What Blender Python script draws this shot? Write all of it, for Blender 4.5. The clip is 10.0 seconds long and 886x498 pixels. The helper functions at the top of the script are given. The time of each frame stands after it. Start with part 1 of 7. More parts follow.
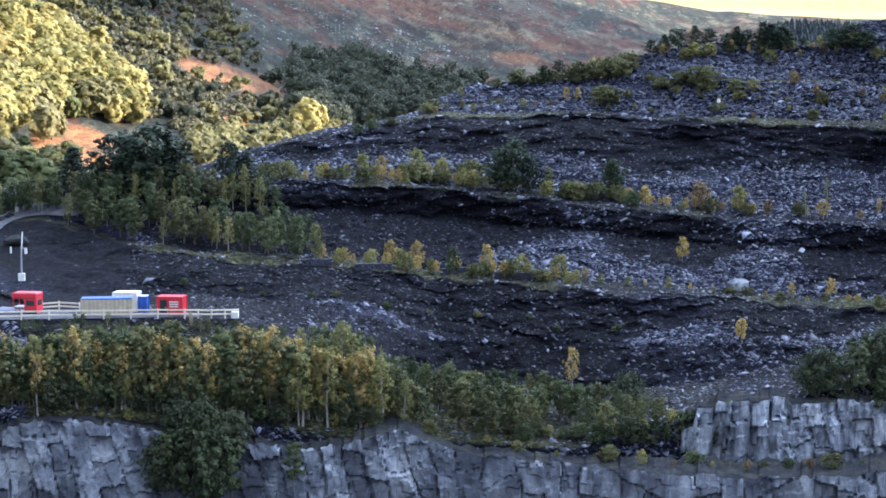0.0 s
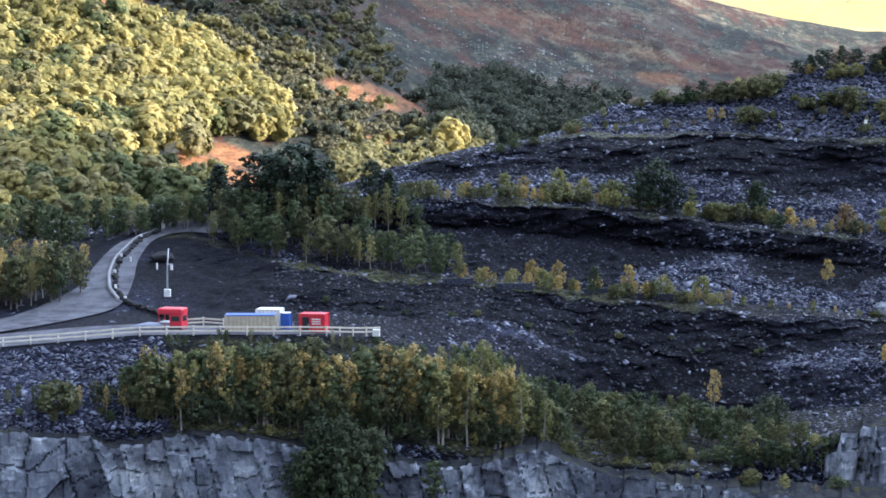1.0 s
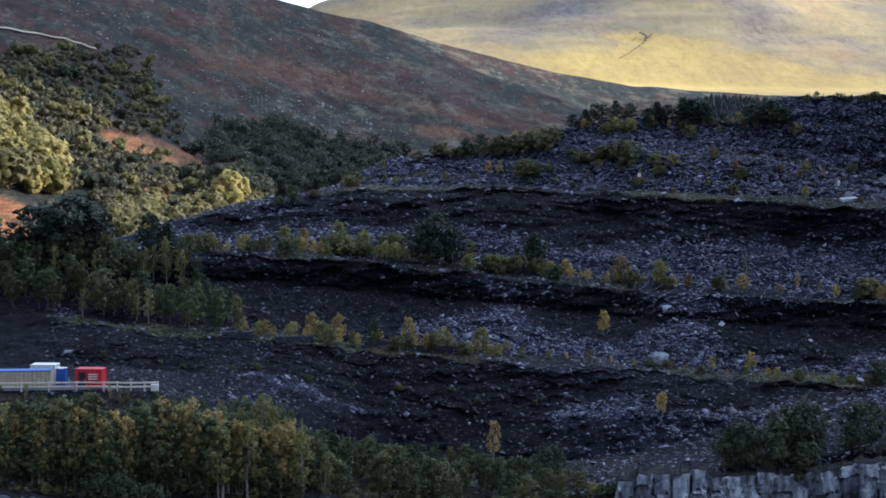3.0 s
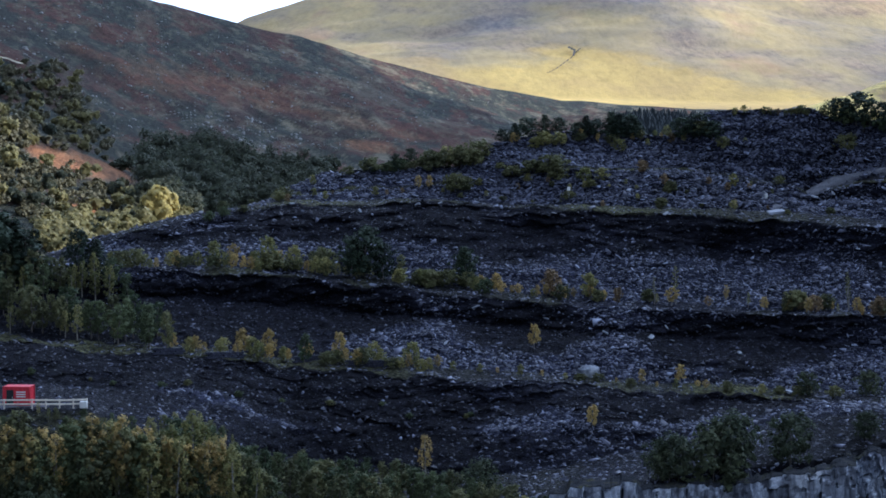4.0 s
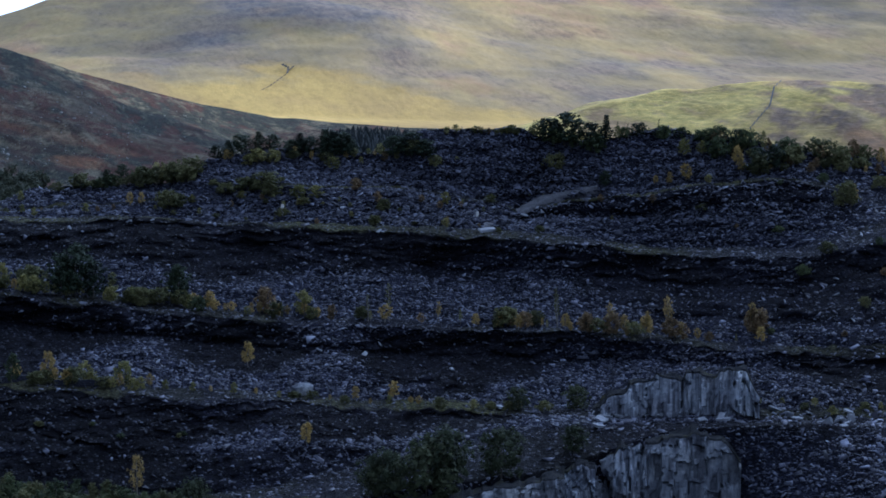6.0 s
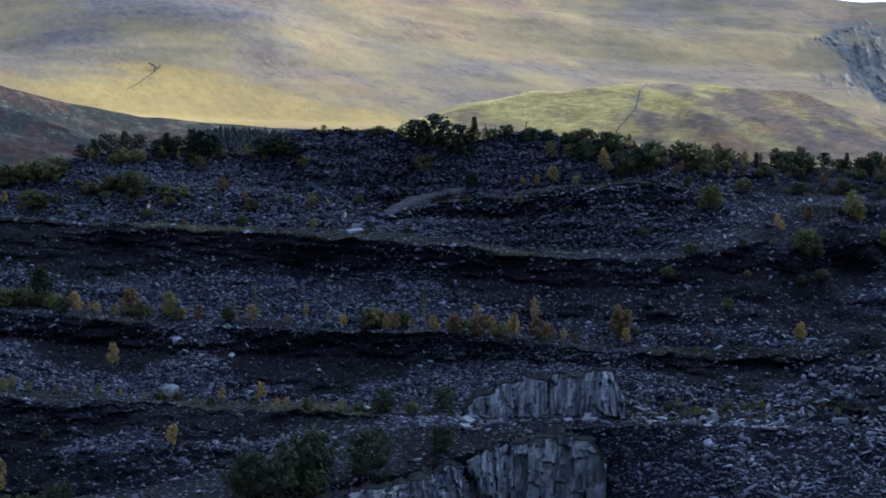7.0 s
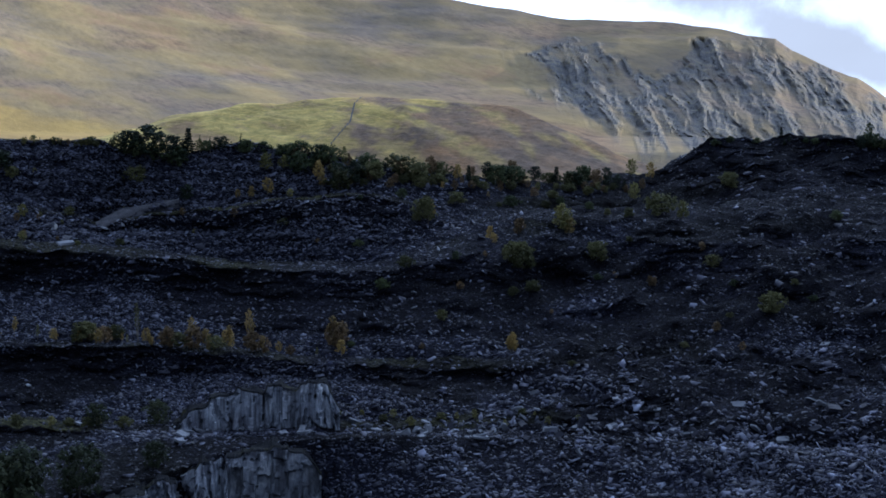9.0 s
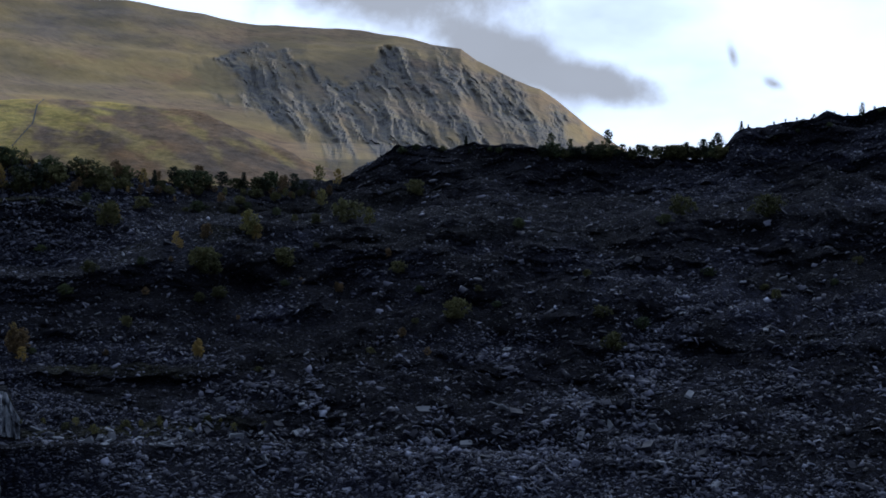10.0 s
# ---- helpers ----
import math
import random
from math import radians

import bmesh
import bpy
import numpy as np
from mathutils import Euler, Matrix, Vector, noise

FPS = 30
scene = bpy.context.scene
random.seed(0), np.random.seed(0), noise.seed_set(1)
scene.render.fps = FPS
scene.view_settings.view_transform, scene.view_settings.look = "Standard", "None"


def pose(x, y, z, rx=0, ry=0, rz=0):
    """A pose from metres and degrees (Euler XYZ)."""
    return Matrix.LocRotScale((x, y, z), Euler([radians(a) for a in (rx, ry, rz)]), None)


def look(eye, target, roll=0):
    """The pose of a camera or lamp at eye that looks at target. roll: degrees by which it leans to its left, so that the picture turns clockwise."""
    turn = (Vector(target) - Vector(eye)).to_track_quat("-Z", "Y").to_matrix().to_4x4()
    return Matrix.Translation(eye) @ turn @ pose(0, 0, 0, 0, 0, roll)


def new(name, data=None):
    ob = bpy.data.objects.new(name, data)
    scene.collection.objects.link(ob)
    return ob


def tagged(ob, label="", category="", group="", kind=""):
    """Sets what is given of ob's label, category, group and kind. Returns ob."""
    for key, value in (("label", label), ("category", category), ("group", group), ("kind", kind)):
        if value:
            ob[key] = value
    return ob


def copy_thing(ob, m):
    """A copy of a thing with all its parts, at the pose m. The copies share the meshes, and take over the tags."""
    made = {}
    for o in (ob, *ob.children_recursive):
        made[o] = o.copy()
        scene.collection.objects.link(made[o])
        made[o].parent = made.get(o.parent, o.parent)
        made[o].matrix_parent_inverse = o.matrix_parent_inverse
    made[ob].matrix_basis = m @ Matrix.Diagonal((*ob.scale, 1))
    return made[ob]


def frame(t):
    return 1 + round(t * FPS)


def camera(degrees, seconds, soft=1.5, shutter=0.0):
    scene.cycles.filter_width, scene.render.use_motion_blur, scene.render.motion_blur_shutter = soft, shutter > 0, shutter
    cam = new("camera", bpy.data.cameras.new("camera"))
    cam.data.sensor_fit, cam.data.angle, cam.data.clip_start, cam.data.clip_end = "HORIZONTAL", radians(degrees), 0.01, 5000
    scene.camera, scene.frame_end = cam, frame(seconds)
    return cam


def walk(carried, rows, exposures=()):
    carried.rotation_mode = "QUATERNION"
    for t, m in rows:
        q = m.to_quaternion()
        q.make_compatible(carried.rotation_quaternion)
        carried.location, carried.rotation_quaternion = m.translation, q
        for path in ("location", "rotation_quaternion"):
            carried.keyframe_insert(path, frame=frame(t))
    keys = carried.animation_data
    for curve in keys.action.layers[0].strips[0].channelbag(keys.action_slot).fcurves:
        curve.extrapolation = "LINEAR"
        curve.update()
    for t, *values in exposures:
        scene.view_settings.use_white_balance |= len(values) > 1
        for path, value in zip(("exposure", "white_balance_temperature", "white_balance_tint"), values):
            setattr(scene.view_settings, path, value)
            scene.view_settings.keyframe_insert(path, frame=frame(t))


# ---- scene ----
# The camera turns where it stands, high over the pit; rows: seconds, yaw, pitch, roll in degrees.
EYE = 60.0
cam = camera(26.22, 10.0, 1.7)
ROWS = [
    (0.0, 0.00, -5.50, 0.20),
    (0.5, 2.81, -5.65, 0.12),
    (1.0, 4.27, -4.90, 0.06),
    (1.5, 4.65, -3.77, -0.20),
    (2.0, 2.85, -3.46, -0.21),
    (2.5, 0.26, -3.34, -0.22),
    (3.0, -2.36, -3.31, -0.18),
    (3.2, -3.24, -3.16, -0.02),
    (4.3, -5.05, -2.86, -0.11),
    (4.5, -5.76, -2.89, -0.17),
    (5.0, -7.69, -2.77, -0.04),
    (5.5, -10.31, -2.41, -0.11),
    (6.0, -13.07, -2.32, -0.36),
    (6.2, -13.94, -2.51, -0.42),
    (7.3, -17.98, -1.95, -0.79),
    (7.5, -18.46, -1.56, -0.82),
    (8.0, -19.84, -1.47, -1.06),
    (8.5, -22.46, -2.03, -1.13),
    (9.0, -25.62, -1.76, -0.95),
    (9.5, -29.65, -1.49, -1.07),
    (10.0, -35.02, -1.38, -1.49),
]
EXPOSURES = [(0.0, 2.2, 5400, 12), (0.6, 2.2, 5400, 12), (1.0, 1.95, 5450, 12), (1.5, 1.65, 5450, 12), (2.0, 1.42, 5450, 12), (2.5, 1.0, 5350, 12),
             (4.5, 0.85, 4850, 12), (5.0, 0.98, 4750, 12), (6.0, 0.35, 4800, 12), (7.5, 0.48, 4850, 12), (8.0, -0.03, 4850, 12), (9.0, 0.05, 4950, 12), (9.5, -0.15, 5050, 11), (10.0, -0.6, 5300, 11)]
walk(cam, [(t, pose(0, 0, EYE, 0, 0, yaw) @ pose(0, 0, 0, 90 + pitch) @ pose(0, 0, 0, 0, 0, -roll))
           for t, yaw, pitch, roll in ROWS], EXPOSURES)

# ---- sky and sun ----
SUN_BEARING, SUN_HEIGHT = 84.0, 14.0   # degrees clockwise from the y axis, and above the horizon
world = bpy.data.worlds.new("sky")
scene.world = world
world.use_nodes = True
wn, wl = world.node_tree.nodes, world.node_tree.links
wn.clear()
w_out = wn.new("ShaderNodeOutputWorld")
w_bg = wn.new("ShaderNodeBackground")
w_bg.inputs["Strength"].default_value = 0.047
w_sky = wn.new("ShaderNodeTexSky")
w_sky.sky_type, w_sky.sun_disc = "NISHITA", False
w_sky.sun_elevation, w_sky.sun_rotation = radians(SUN_HEIGHT), radians(SUN_BEARING)
w_sky.air_density, w_sky.dust_density = 1.2, 0.4
# broken cloud over the whole sky
w_co = wn.new("ShaderNodeTexCoord")
w_map = wn.new("ShaderNodeMapping")
w_map.inputs["Scale"].default_value = (1.0, 1.0, 2.2)
w_map.inputs["Location"].default_value = (0.35, 0.1, 0.0)
w_noise = wn.new("ShaderNodeTexNoise")
w_noise.inputs["Scale"].default_value, w_noise.inputs["Detail"].default_value = 4.0, 7.0
w_noise.inputs["Roughness"].default_value = 0.5
w_ramp = wn.new("ShaderNodeValToRGB")
w_ramp.color_ramp.elements[0].position, w_ramp.color_ramp.elements[1].position = 0.26, 0.42
w_mix = wn.new("ShaderNodeMix")
w_mix.data_type = "RGBA"
w_noise2 = wn.new("ShaderNodeTexNoise")
w_noise2.inputs["Scale"].default_value, w_noise2.inputs["Detail"].default_value = 3.1, 6.0
w_cloud = wn.new("ShaderNodeValToRGB")
w_cloud.color_ramp.elements[0].position, w_cloud.color_ramp.elements[0].color = 0.24, (3.0, 3.2, 3.6, 1)
w_cloud.color_ramp.elements[1].position, w_cloud.color_ramp.elements[1].color = 0.44, (9.6, 10.2, 11.2, 1)
wl.new(w_co.outputs["Generated"], w_map.inputs["Vector"])
wl.new(w_map.outputs["Vector"], w_noise.inputs["Vector"])
wl.new(w_map.outputs["Vector"], w_noise2.inputs["Vector"])
wl.new(w_noise.outputs["Fac"], w_ramp.inputs["Fac"])
wl.new(w_noise2.outputs["Fac"], w_cloud.inputs["Fac"])
wl.new(w_ramp.outputs["Color"], w_mix.inputs["Factor"])
wl.new(w_sky.outputs["Color"], w_mix.inputs["A"])
wl.new(w_cloud.outputs["Color"], w_mix.inputs["B"])
# cloud and haze glow towards the sun
w_norm = wn.new("ShaderNodeVectorMath")
w_norm.operation = "NORMALIZE"
w_dot = wn.new("ShaderNodeVectorMath")
w_dot.operation = "DOT_PRODUCT"
w_dot.inputs[1].default_value = (math.sin(radians(SUN_BEARING - 30)), math.cos(radians(SUN_BEARING - 30)), 0.25)
w_gain = wn.new("ShaderNodeMapRange")
w_gain.interpolation_type = "SMOOTHSTEP"
w_gain.inputs["From Min"].default_value, w_gain.inputs["From Max"].default_value = 0.1, 1.0
w_gain.inputs["To Min"].default_value, w_gain.inputs["To Max"].default_value = 0.60, 3.9
w_lit = wn.new("ShaderNodeVectorMath")
w_lit.operation = "SCALE"
wl.new(w_co.outputs["Generated"], w_norm.inputs[0])
wl.new(w_norm.outputs["Vector"], w_dot.inputs[0])
wl.new(w_dot.outputs["Value"], w_gain.inputs["Value"])
# a grey cloud bank over the mountain's shoulder, with a drifting tail and two wisps
def sky_math(op, a, b=None):
    k = wn.new("ShaderNodeMath")
    k.operation = op
    for slot, v in enumerate((a, b)):
        if isinstance(v, (int, float)):
            k.inputs[slot].default_value = v
        elif v is not None:
            wl.new(v, k.inputs[slot])
    return k.outputs[0]


w_part = wn.new("ShaderNodeSeparateXYZ")
wl.new(w_norm.outputs["Vector"], w_part.inputs[0])
w_az = sky_math("MULTIPLY", sky_math("ARCTAN2", w_part.outputs["X"], w_part.outputs["Y"]), 180 / math.pi)
w_el = sky_math("MULTIPLY", sky_math("ARCSINE", w_part.outputs["Z"]), 180 / math.pi)
w_wisp = wn.new("ShaderNodeTexNoise")
w_wisp.inputs["Scale"].default_value, w_wisp.inputs["Detail"].default_value, w_wisp.inputs["Roughness"].default_value = 30.0, 7.0, 0.6
wl.new(w_norm.outputs["Vector"], w_wisp.inputs["Vector"])
w_near = None
for c_az, c_el, c_w, c_h, c_slant in ((33.0, 6.9, 4.6, 2.1, -0.12), (36.2, 4.6, 2.3, 1.3, -0.5), (37.6, 4.2, 1.9, 1.0, -0.5), (39.2, 3.75, 2.3, 0.75, -0.15), (43.5, 4.6, 0.4, 0.75, -0.9), (44.75, 3.78, 0.65, 0.38, -0.3), (24.0, 8.2, 5.0, 1.6, 0.0)):
    u = sky_math("DIVIDE", sky_math("SUBTRACT", w_az, c_az), c_w)
    v = sky_math("DIVIDE", sky_math("SUBTRACT", w_el, sky_math("ADD", sky_math("MULTIPLY", sky_math("SUBTRACT", w_az, c_az), c_slant), c_el)), c_h)
    d = sky_math("SQRT", sky_math("ADD", sky_math("MULTIPLY", u, u), sky_math("MULTIPLY", v, v)))
    if c_w < 1:
        d = sky_math("ADD", d, 0.52)                         # thin wisps stay faint
    w_near = d if w_near is None else sky_math("SMOOTH_MIN", w_near, d)
w_edge = sky_math("ADD", w_near, sky_math("MULTIPLY", sky_math("SUBTRACT", w_wisp.outputs["Fac"], 0.5), 1.15))
w_soft = wn.new("ShaderNodeMapRange")
w_soft.interpolation_type = "SMOOTHSTEP"
w_soft.inputs["From Min"].default_value, w_soft.inputs["From Max"].default_value = 0.5, 1.2
w_soft.inputs["To Min"].default_value, w_soft.inputs["To Max"].default_value = 0.92, 0.0
w_grey = wn.new("ShaderNodeMix")
w_grey.data_type = "RGBA"
w_grey.inputs["B"].default_value = (3.35, 3.18, 2.98, 1)
wl.new(w_edge, w_soft.inputs["Value"])
wl.new(w_soft.outputs["Result"], w_grey.inputs["Factor"])
wl.new(w_mix.outputs["Result"], w_grey.inputs["A"])
wl.new(w_grey.outputs["Result"], w_lit.inputs[0])
wl.new(w_gain.outputs["Result"], w_lit.inputs["Scale"])
wl.new(w_lit.outputs["Vector"], w_bg.inputs["Color"])
wl.new(w_bg.outputs["Background"], w_out.inputs["Surface"])

sun_data = bpy.data.lights.new("sun", "SUN")
sun_data.energy, sun_data.angle, sun_data.color = 5.0, radians(0.6), (1.0, 0.83, 0.60)
sun = new("sun", sun_data)
_b, _h = radians(SUN_BEARING), radians(SUN_HEIGHT)
SUN_WAY = Vector((math.sin(_b) * math.cos(_h), math.cos(_b) * math.cos(_h), math.sin(_h)))
sun.matrix_world = look(SUN_WAY * 900 + Vector((0, 0, EYE)), (0, 0, EYE))


# ---- noise ----
def lattice(i, j, k, seed):
    n = (i * 374761393 + j * 668265263 + k * 2147483647 + seed * 974711) & 0xFFFFFFFF
    n = ((n ^ (n >> 13)) * 1274126177) & 0xFFFFFFFF
    return ((n ^ (n >> 16)) & 0xFFFF) / 32767.5 - 1.0


def value_noise(x, y, seed=0):
    i, j = np.floor(x).astype(np.int64), np.floor(y).astype(np.int64)
    u, v = x - i, y - j
    u, v = u * u * (3 - 2 * u), v * v * (3 - 2 * v)
    a = lattice(i, j, 0, seed) * (1 - u) + lattice(i + 1, j, 0, seed) * u
    b = lattice(i, j + 1, 0, seed) * (1 - u) + lattice(i + 1, j + 1, 0, seed) * u
    return a * (1 - v) + b * v


def fbm(x, y, octaves=4, seed=0, gain=0.5):
    total, amp = 0.0, 1.0
    for o in range(octaves):
        total = total + amp * value_noise(x * 2 ** o + 17.3 * o, y * 2 ** o - 9.1 * o, seed + o)
        amp *= gain
    return total


# ---- materials ----
def material(name, rough=0.9):
    m = bpy.data.materials.new(name)
    m.use_nodes = True
    n = m.node_tree.nodes
    b = n["Principled BSDF"]
    b.inputs["Roughness"].default_value = rough
    b.inputs["Specular IOR Level"].default_value = 0.25
    return m, n, m.node_tree.links, b


def noise_node(n, l, scale, detail=4, rough=0.55, stretch=(1, 1, 1), turn=(0, 0, 0)):
    co = n.new("ShaderNodeTexCoord")
    mp = n.new("ShaderNodeMapping")
    mp.inputs["Scale"].default_value = stretch
    mp.inputs["Rotation"].default_value = turn
    t = n.new("ShaderNodeTexNoise")
    t.inputs["Scale"].default_value, t.inputs["Detail"].default_value, t.inputs["Roughness"].default_value = scale, detail, rough
    l.new(co.outputs["Object"], mp.inputs["Vector"])
    l.new(mp.outputs["Vector"], t.inputs["Vector"])
    return t.outputs["Fac"]


def ramp_node(n, l, fac, stops):
    r = n.new("ShaderNodeValToRGB")
    e = r.color_ramp.elements
    while len(e) < len(stops):
        e.new(0.5)
    for s, (p, c) in zip(e, stops):
        s.position, s.color = p, (*c, 1)
    l.new(fac, r.inputs["Fac"])
    return r.outputs["Color"]


def mix_node(n, l, fac, a, b, blend="MIX"):
    m = n.new("ShaderNodeMix")
    m.data_type, m.blend_type = "RGBA", blend
    for key, v in (("Factor", fac), ("A", a), ("B", b)):
        if isinstance(v, (int, float)):
            m.inputs[key].default_value = v
        elif isinstance(v, tuple):
            m.inputs[key].default_value = (*v, 1)
        else:
            l.new(v, m.inputs[key])
    return m.outputs["Result"]


def bump_node(n, l, b, height, strength, distance):
    k = n.new("ShaderNodeBump")
    k.inputs["Strength"].default_value, k.inputs["Distance"].default_value = strength, distance
    l.new(height, k.inputs["Height"])
    l.new(k.outputs["Normal"], b.inputs["Normal"])


def paint(name, colour, rough=0.6, vary=0.25, scale=3.0, metal=0.0):
    m, n, l, b = material(name, rough)
    dark = tuple(c * (1 - vary) for c in colour)
    f = noise_node(n, l, scale, 6, 0.65)
    l.new(ramp_node(n, l, f, [(0.3, dark), (0.65, colour)]), b.inputs["Base Color"])
    b.inputs["Metallic"].default_value = metal
    bump_node(n, l, b, f, 0.2, 0.02)
    return m


def attribute_node(n, name):
    t = n.new("ShaderNodeAttribute")
    t.attribute_name = name
    return t.outputs["Fac"]


def rubble_material():
    """Tipped slate: pale coarse blocks low on each slope, near-black fines high on it, thin grass on the benches."""
    m, n, l, b = material("slate_rubble", 0.85)
    b.inputs["Specular IOR Level"].default_value = 0.08
    big = noise_node(n, l, 0.06, 5, 0.6)
    fine = noise_node(n, l, 0.8, 7, 0.75, (1, 1, 1.7))
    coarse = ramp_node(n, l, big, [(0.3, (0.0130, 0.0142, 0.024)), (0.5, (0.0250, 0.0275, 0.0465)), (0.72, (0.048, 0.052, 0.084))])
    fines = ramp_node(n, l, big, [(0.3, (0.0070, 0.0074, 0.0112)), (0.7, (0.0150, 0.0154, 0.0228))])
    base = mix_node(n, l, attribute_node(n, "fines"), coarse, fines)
    turf = ramp_node(n, l, fine, [(0.3, (0.035, 0.04, 0.018)), (0.6, (0.10, 0.10, 0.04))])
    base = mix_node(n, l, attribute_node(n, "turf"), base, turf)
    cell = n.new("ShaderNodeTexVoronoi")
    cell.feature = "DISTANCE_TO_EDGE"
    cell.inputs["Scale"].default_value = 0.85
    place = n.new("ShaderNodeTexCoord")
    flat = n.new("ShaderNodeMapping")
    flat.inputs["Scale"].default_value = (1.0, 1.0, 2.0)
    l.new(place.outputs["Object"], flat.inputs["Vector"])
    l.new(flat.outputs["Vector"], cell.inputs["Vector"])
    chips = ramp_node(n, l, fine, [(0.32, (0.22, 0.22, 0.23)), (0.5, (0.85, 0.85, 0.87)), (0.66, (1.8, 1.8, 1.85))])
    gaps = ramp_node(n, l, cell.outputs["Distance"], [(0.02, (0.3, 0.3, 0.3)), (0.2, (1.1, 1.1, 1.1))])
    chips = mix_node(n, l, 0.8, chips, gaps, "MULTIPLY")
    l.new(mix_node(n, l, 1.0, base, chips, "MULTIPLY"), b.inputs["Base Color"])
    bump_node(n, l, b, fine, 1.0, 0.6)
    return m


def moor_material(name, stops, scale, patch_stops=None, patch_scale=0.01, bump=3.0, stretch=(1, 1, 1)):
    m, n, l, b = material(name, 0.95)
    b.inputs["Specular IOR Level"].default_value = 0.05
    big = noise_node(n, l, scale, 6, 0.6, stretch)
    fine = noise_node(n, l, scale * 14, 5, 0.7, stretch)
    col = ramp_node(n, l, big, stops)
    if patch_stops:
        col = mix_node(n, l, 1.0, col, ramp_node(n, l, noise_node(n, l, patch_scale, 5, 0.6, stretch), patch_stops), "MULTIPLY")
    grain = ramp_node(n, l, fine, [(0.3, (0.6, 0.6, 0.6)), (0.7, (1.3, 1.3, 1.3))])
    l.new(mix_node(n, l, 1.0, col, grain, "MULTIPLY"), b.inputs["Base Color"])
    bump_node(n, l, b, fine, 0.7, bump)
    return m


RUBBLE = rubble_material()


def heath_material():
    m, n, l, b = material("heather_hillside", 0.95)
    b.inputs["Specular IOR Level"].default_value = 0.05
    big = noise_node(n, l, 0.016, 7, 0.64, (1, 0.5, 1))
    wide = noise_node(n, l, 0.0035, 4, 0.5)
    fine = noise_node(n, l, 0.3, 8, 0.82, (1, 0.4, 1))
    col = ramp_node(n, l, big, [(0.36, (0.040, 0.042, 0.037)), (0.44, (0.074, 0.055, 0.047)), (0.53, (0.112, 0.062, 0.050)), (0.60, (0.095, 0.066, 0.050)), (0.70, (0.14, 0.125, 0.098))])
    col = mix_node(n, l, 1.0, col, ramp_node(n, l, wide, [(0.38, (0.62, 0.65, 0.67)), (0.62, (0.86, 0.76, 0.76))]), "MULTIPLY")
    tufts = noise_node(n, l, 0.12, 8, 0.8, (1, 0.35, 1))
    for key, colour, lo, hi in (("heather", (0.034, 0.040, 0.036), 0.62, 0.40), ("pale_grass", (0.155, 0.14, 0.10), 0.62, 0.5)):
        gate = n.new("ShaderNodeMapRange")
        gate.inputs["From Min"].default_value, gate.inputs["From Max"].default_value = -0.12, 0.1
        reach = n.new("ShaderNodeMath")
        reach.operation = "MULTIPLY_ADD"
        l.new(attribute_node(n, key), reach.inputs[0])
        reach.inputs[1].default_value = lo - hi + 0.12
        reach.inputs[2].default_value = -lo
        both = n.new("ShaderNodeMath")
        both.operation = "ADD"
        l.new(reach.outputs[0], both.inputs[0])
        l.new(tufts, both.inputs[1])
        l.new(both.outputs[0], gate.inputs["Value"])
        col = mix_node(n, l, gate.outputs["Result"], col, colour)
    bracken = ramp_node(n, l, fine, [(0.3, (0.17, 0.078, 0.04)), (0.65, (0.35, 0.165, 0.075))])
    col = mix_node(n, l, attribute_node(n, "bracken"), col, bracken)
    grain = ramp_node(n, l, fine, [(0.28, (0.35, 0.38, 0.38)), (0.5, (1.0, 1.0, 1.0)), (0.66, (1.35, 1.3, 1.25)), (0.74, (2.4, 2.4, 2.3))])
    l.new(mix_node(n, l, 1.0, col, grain, "MULTIPLY"), b.inputs["Base Color"])
    bump_node(n, l, b, fine, 0.8, 2.5)
    return m


HEATH = heath_material()

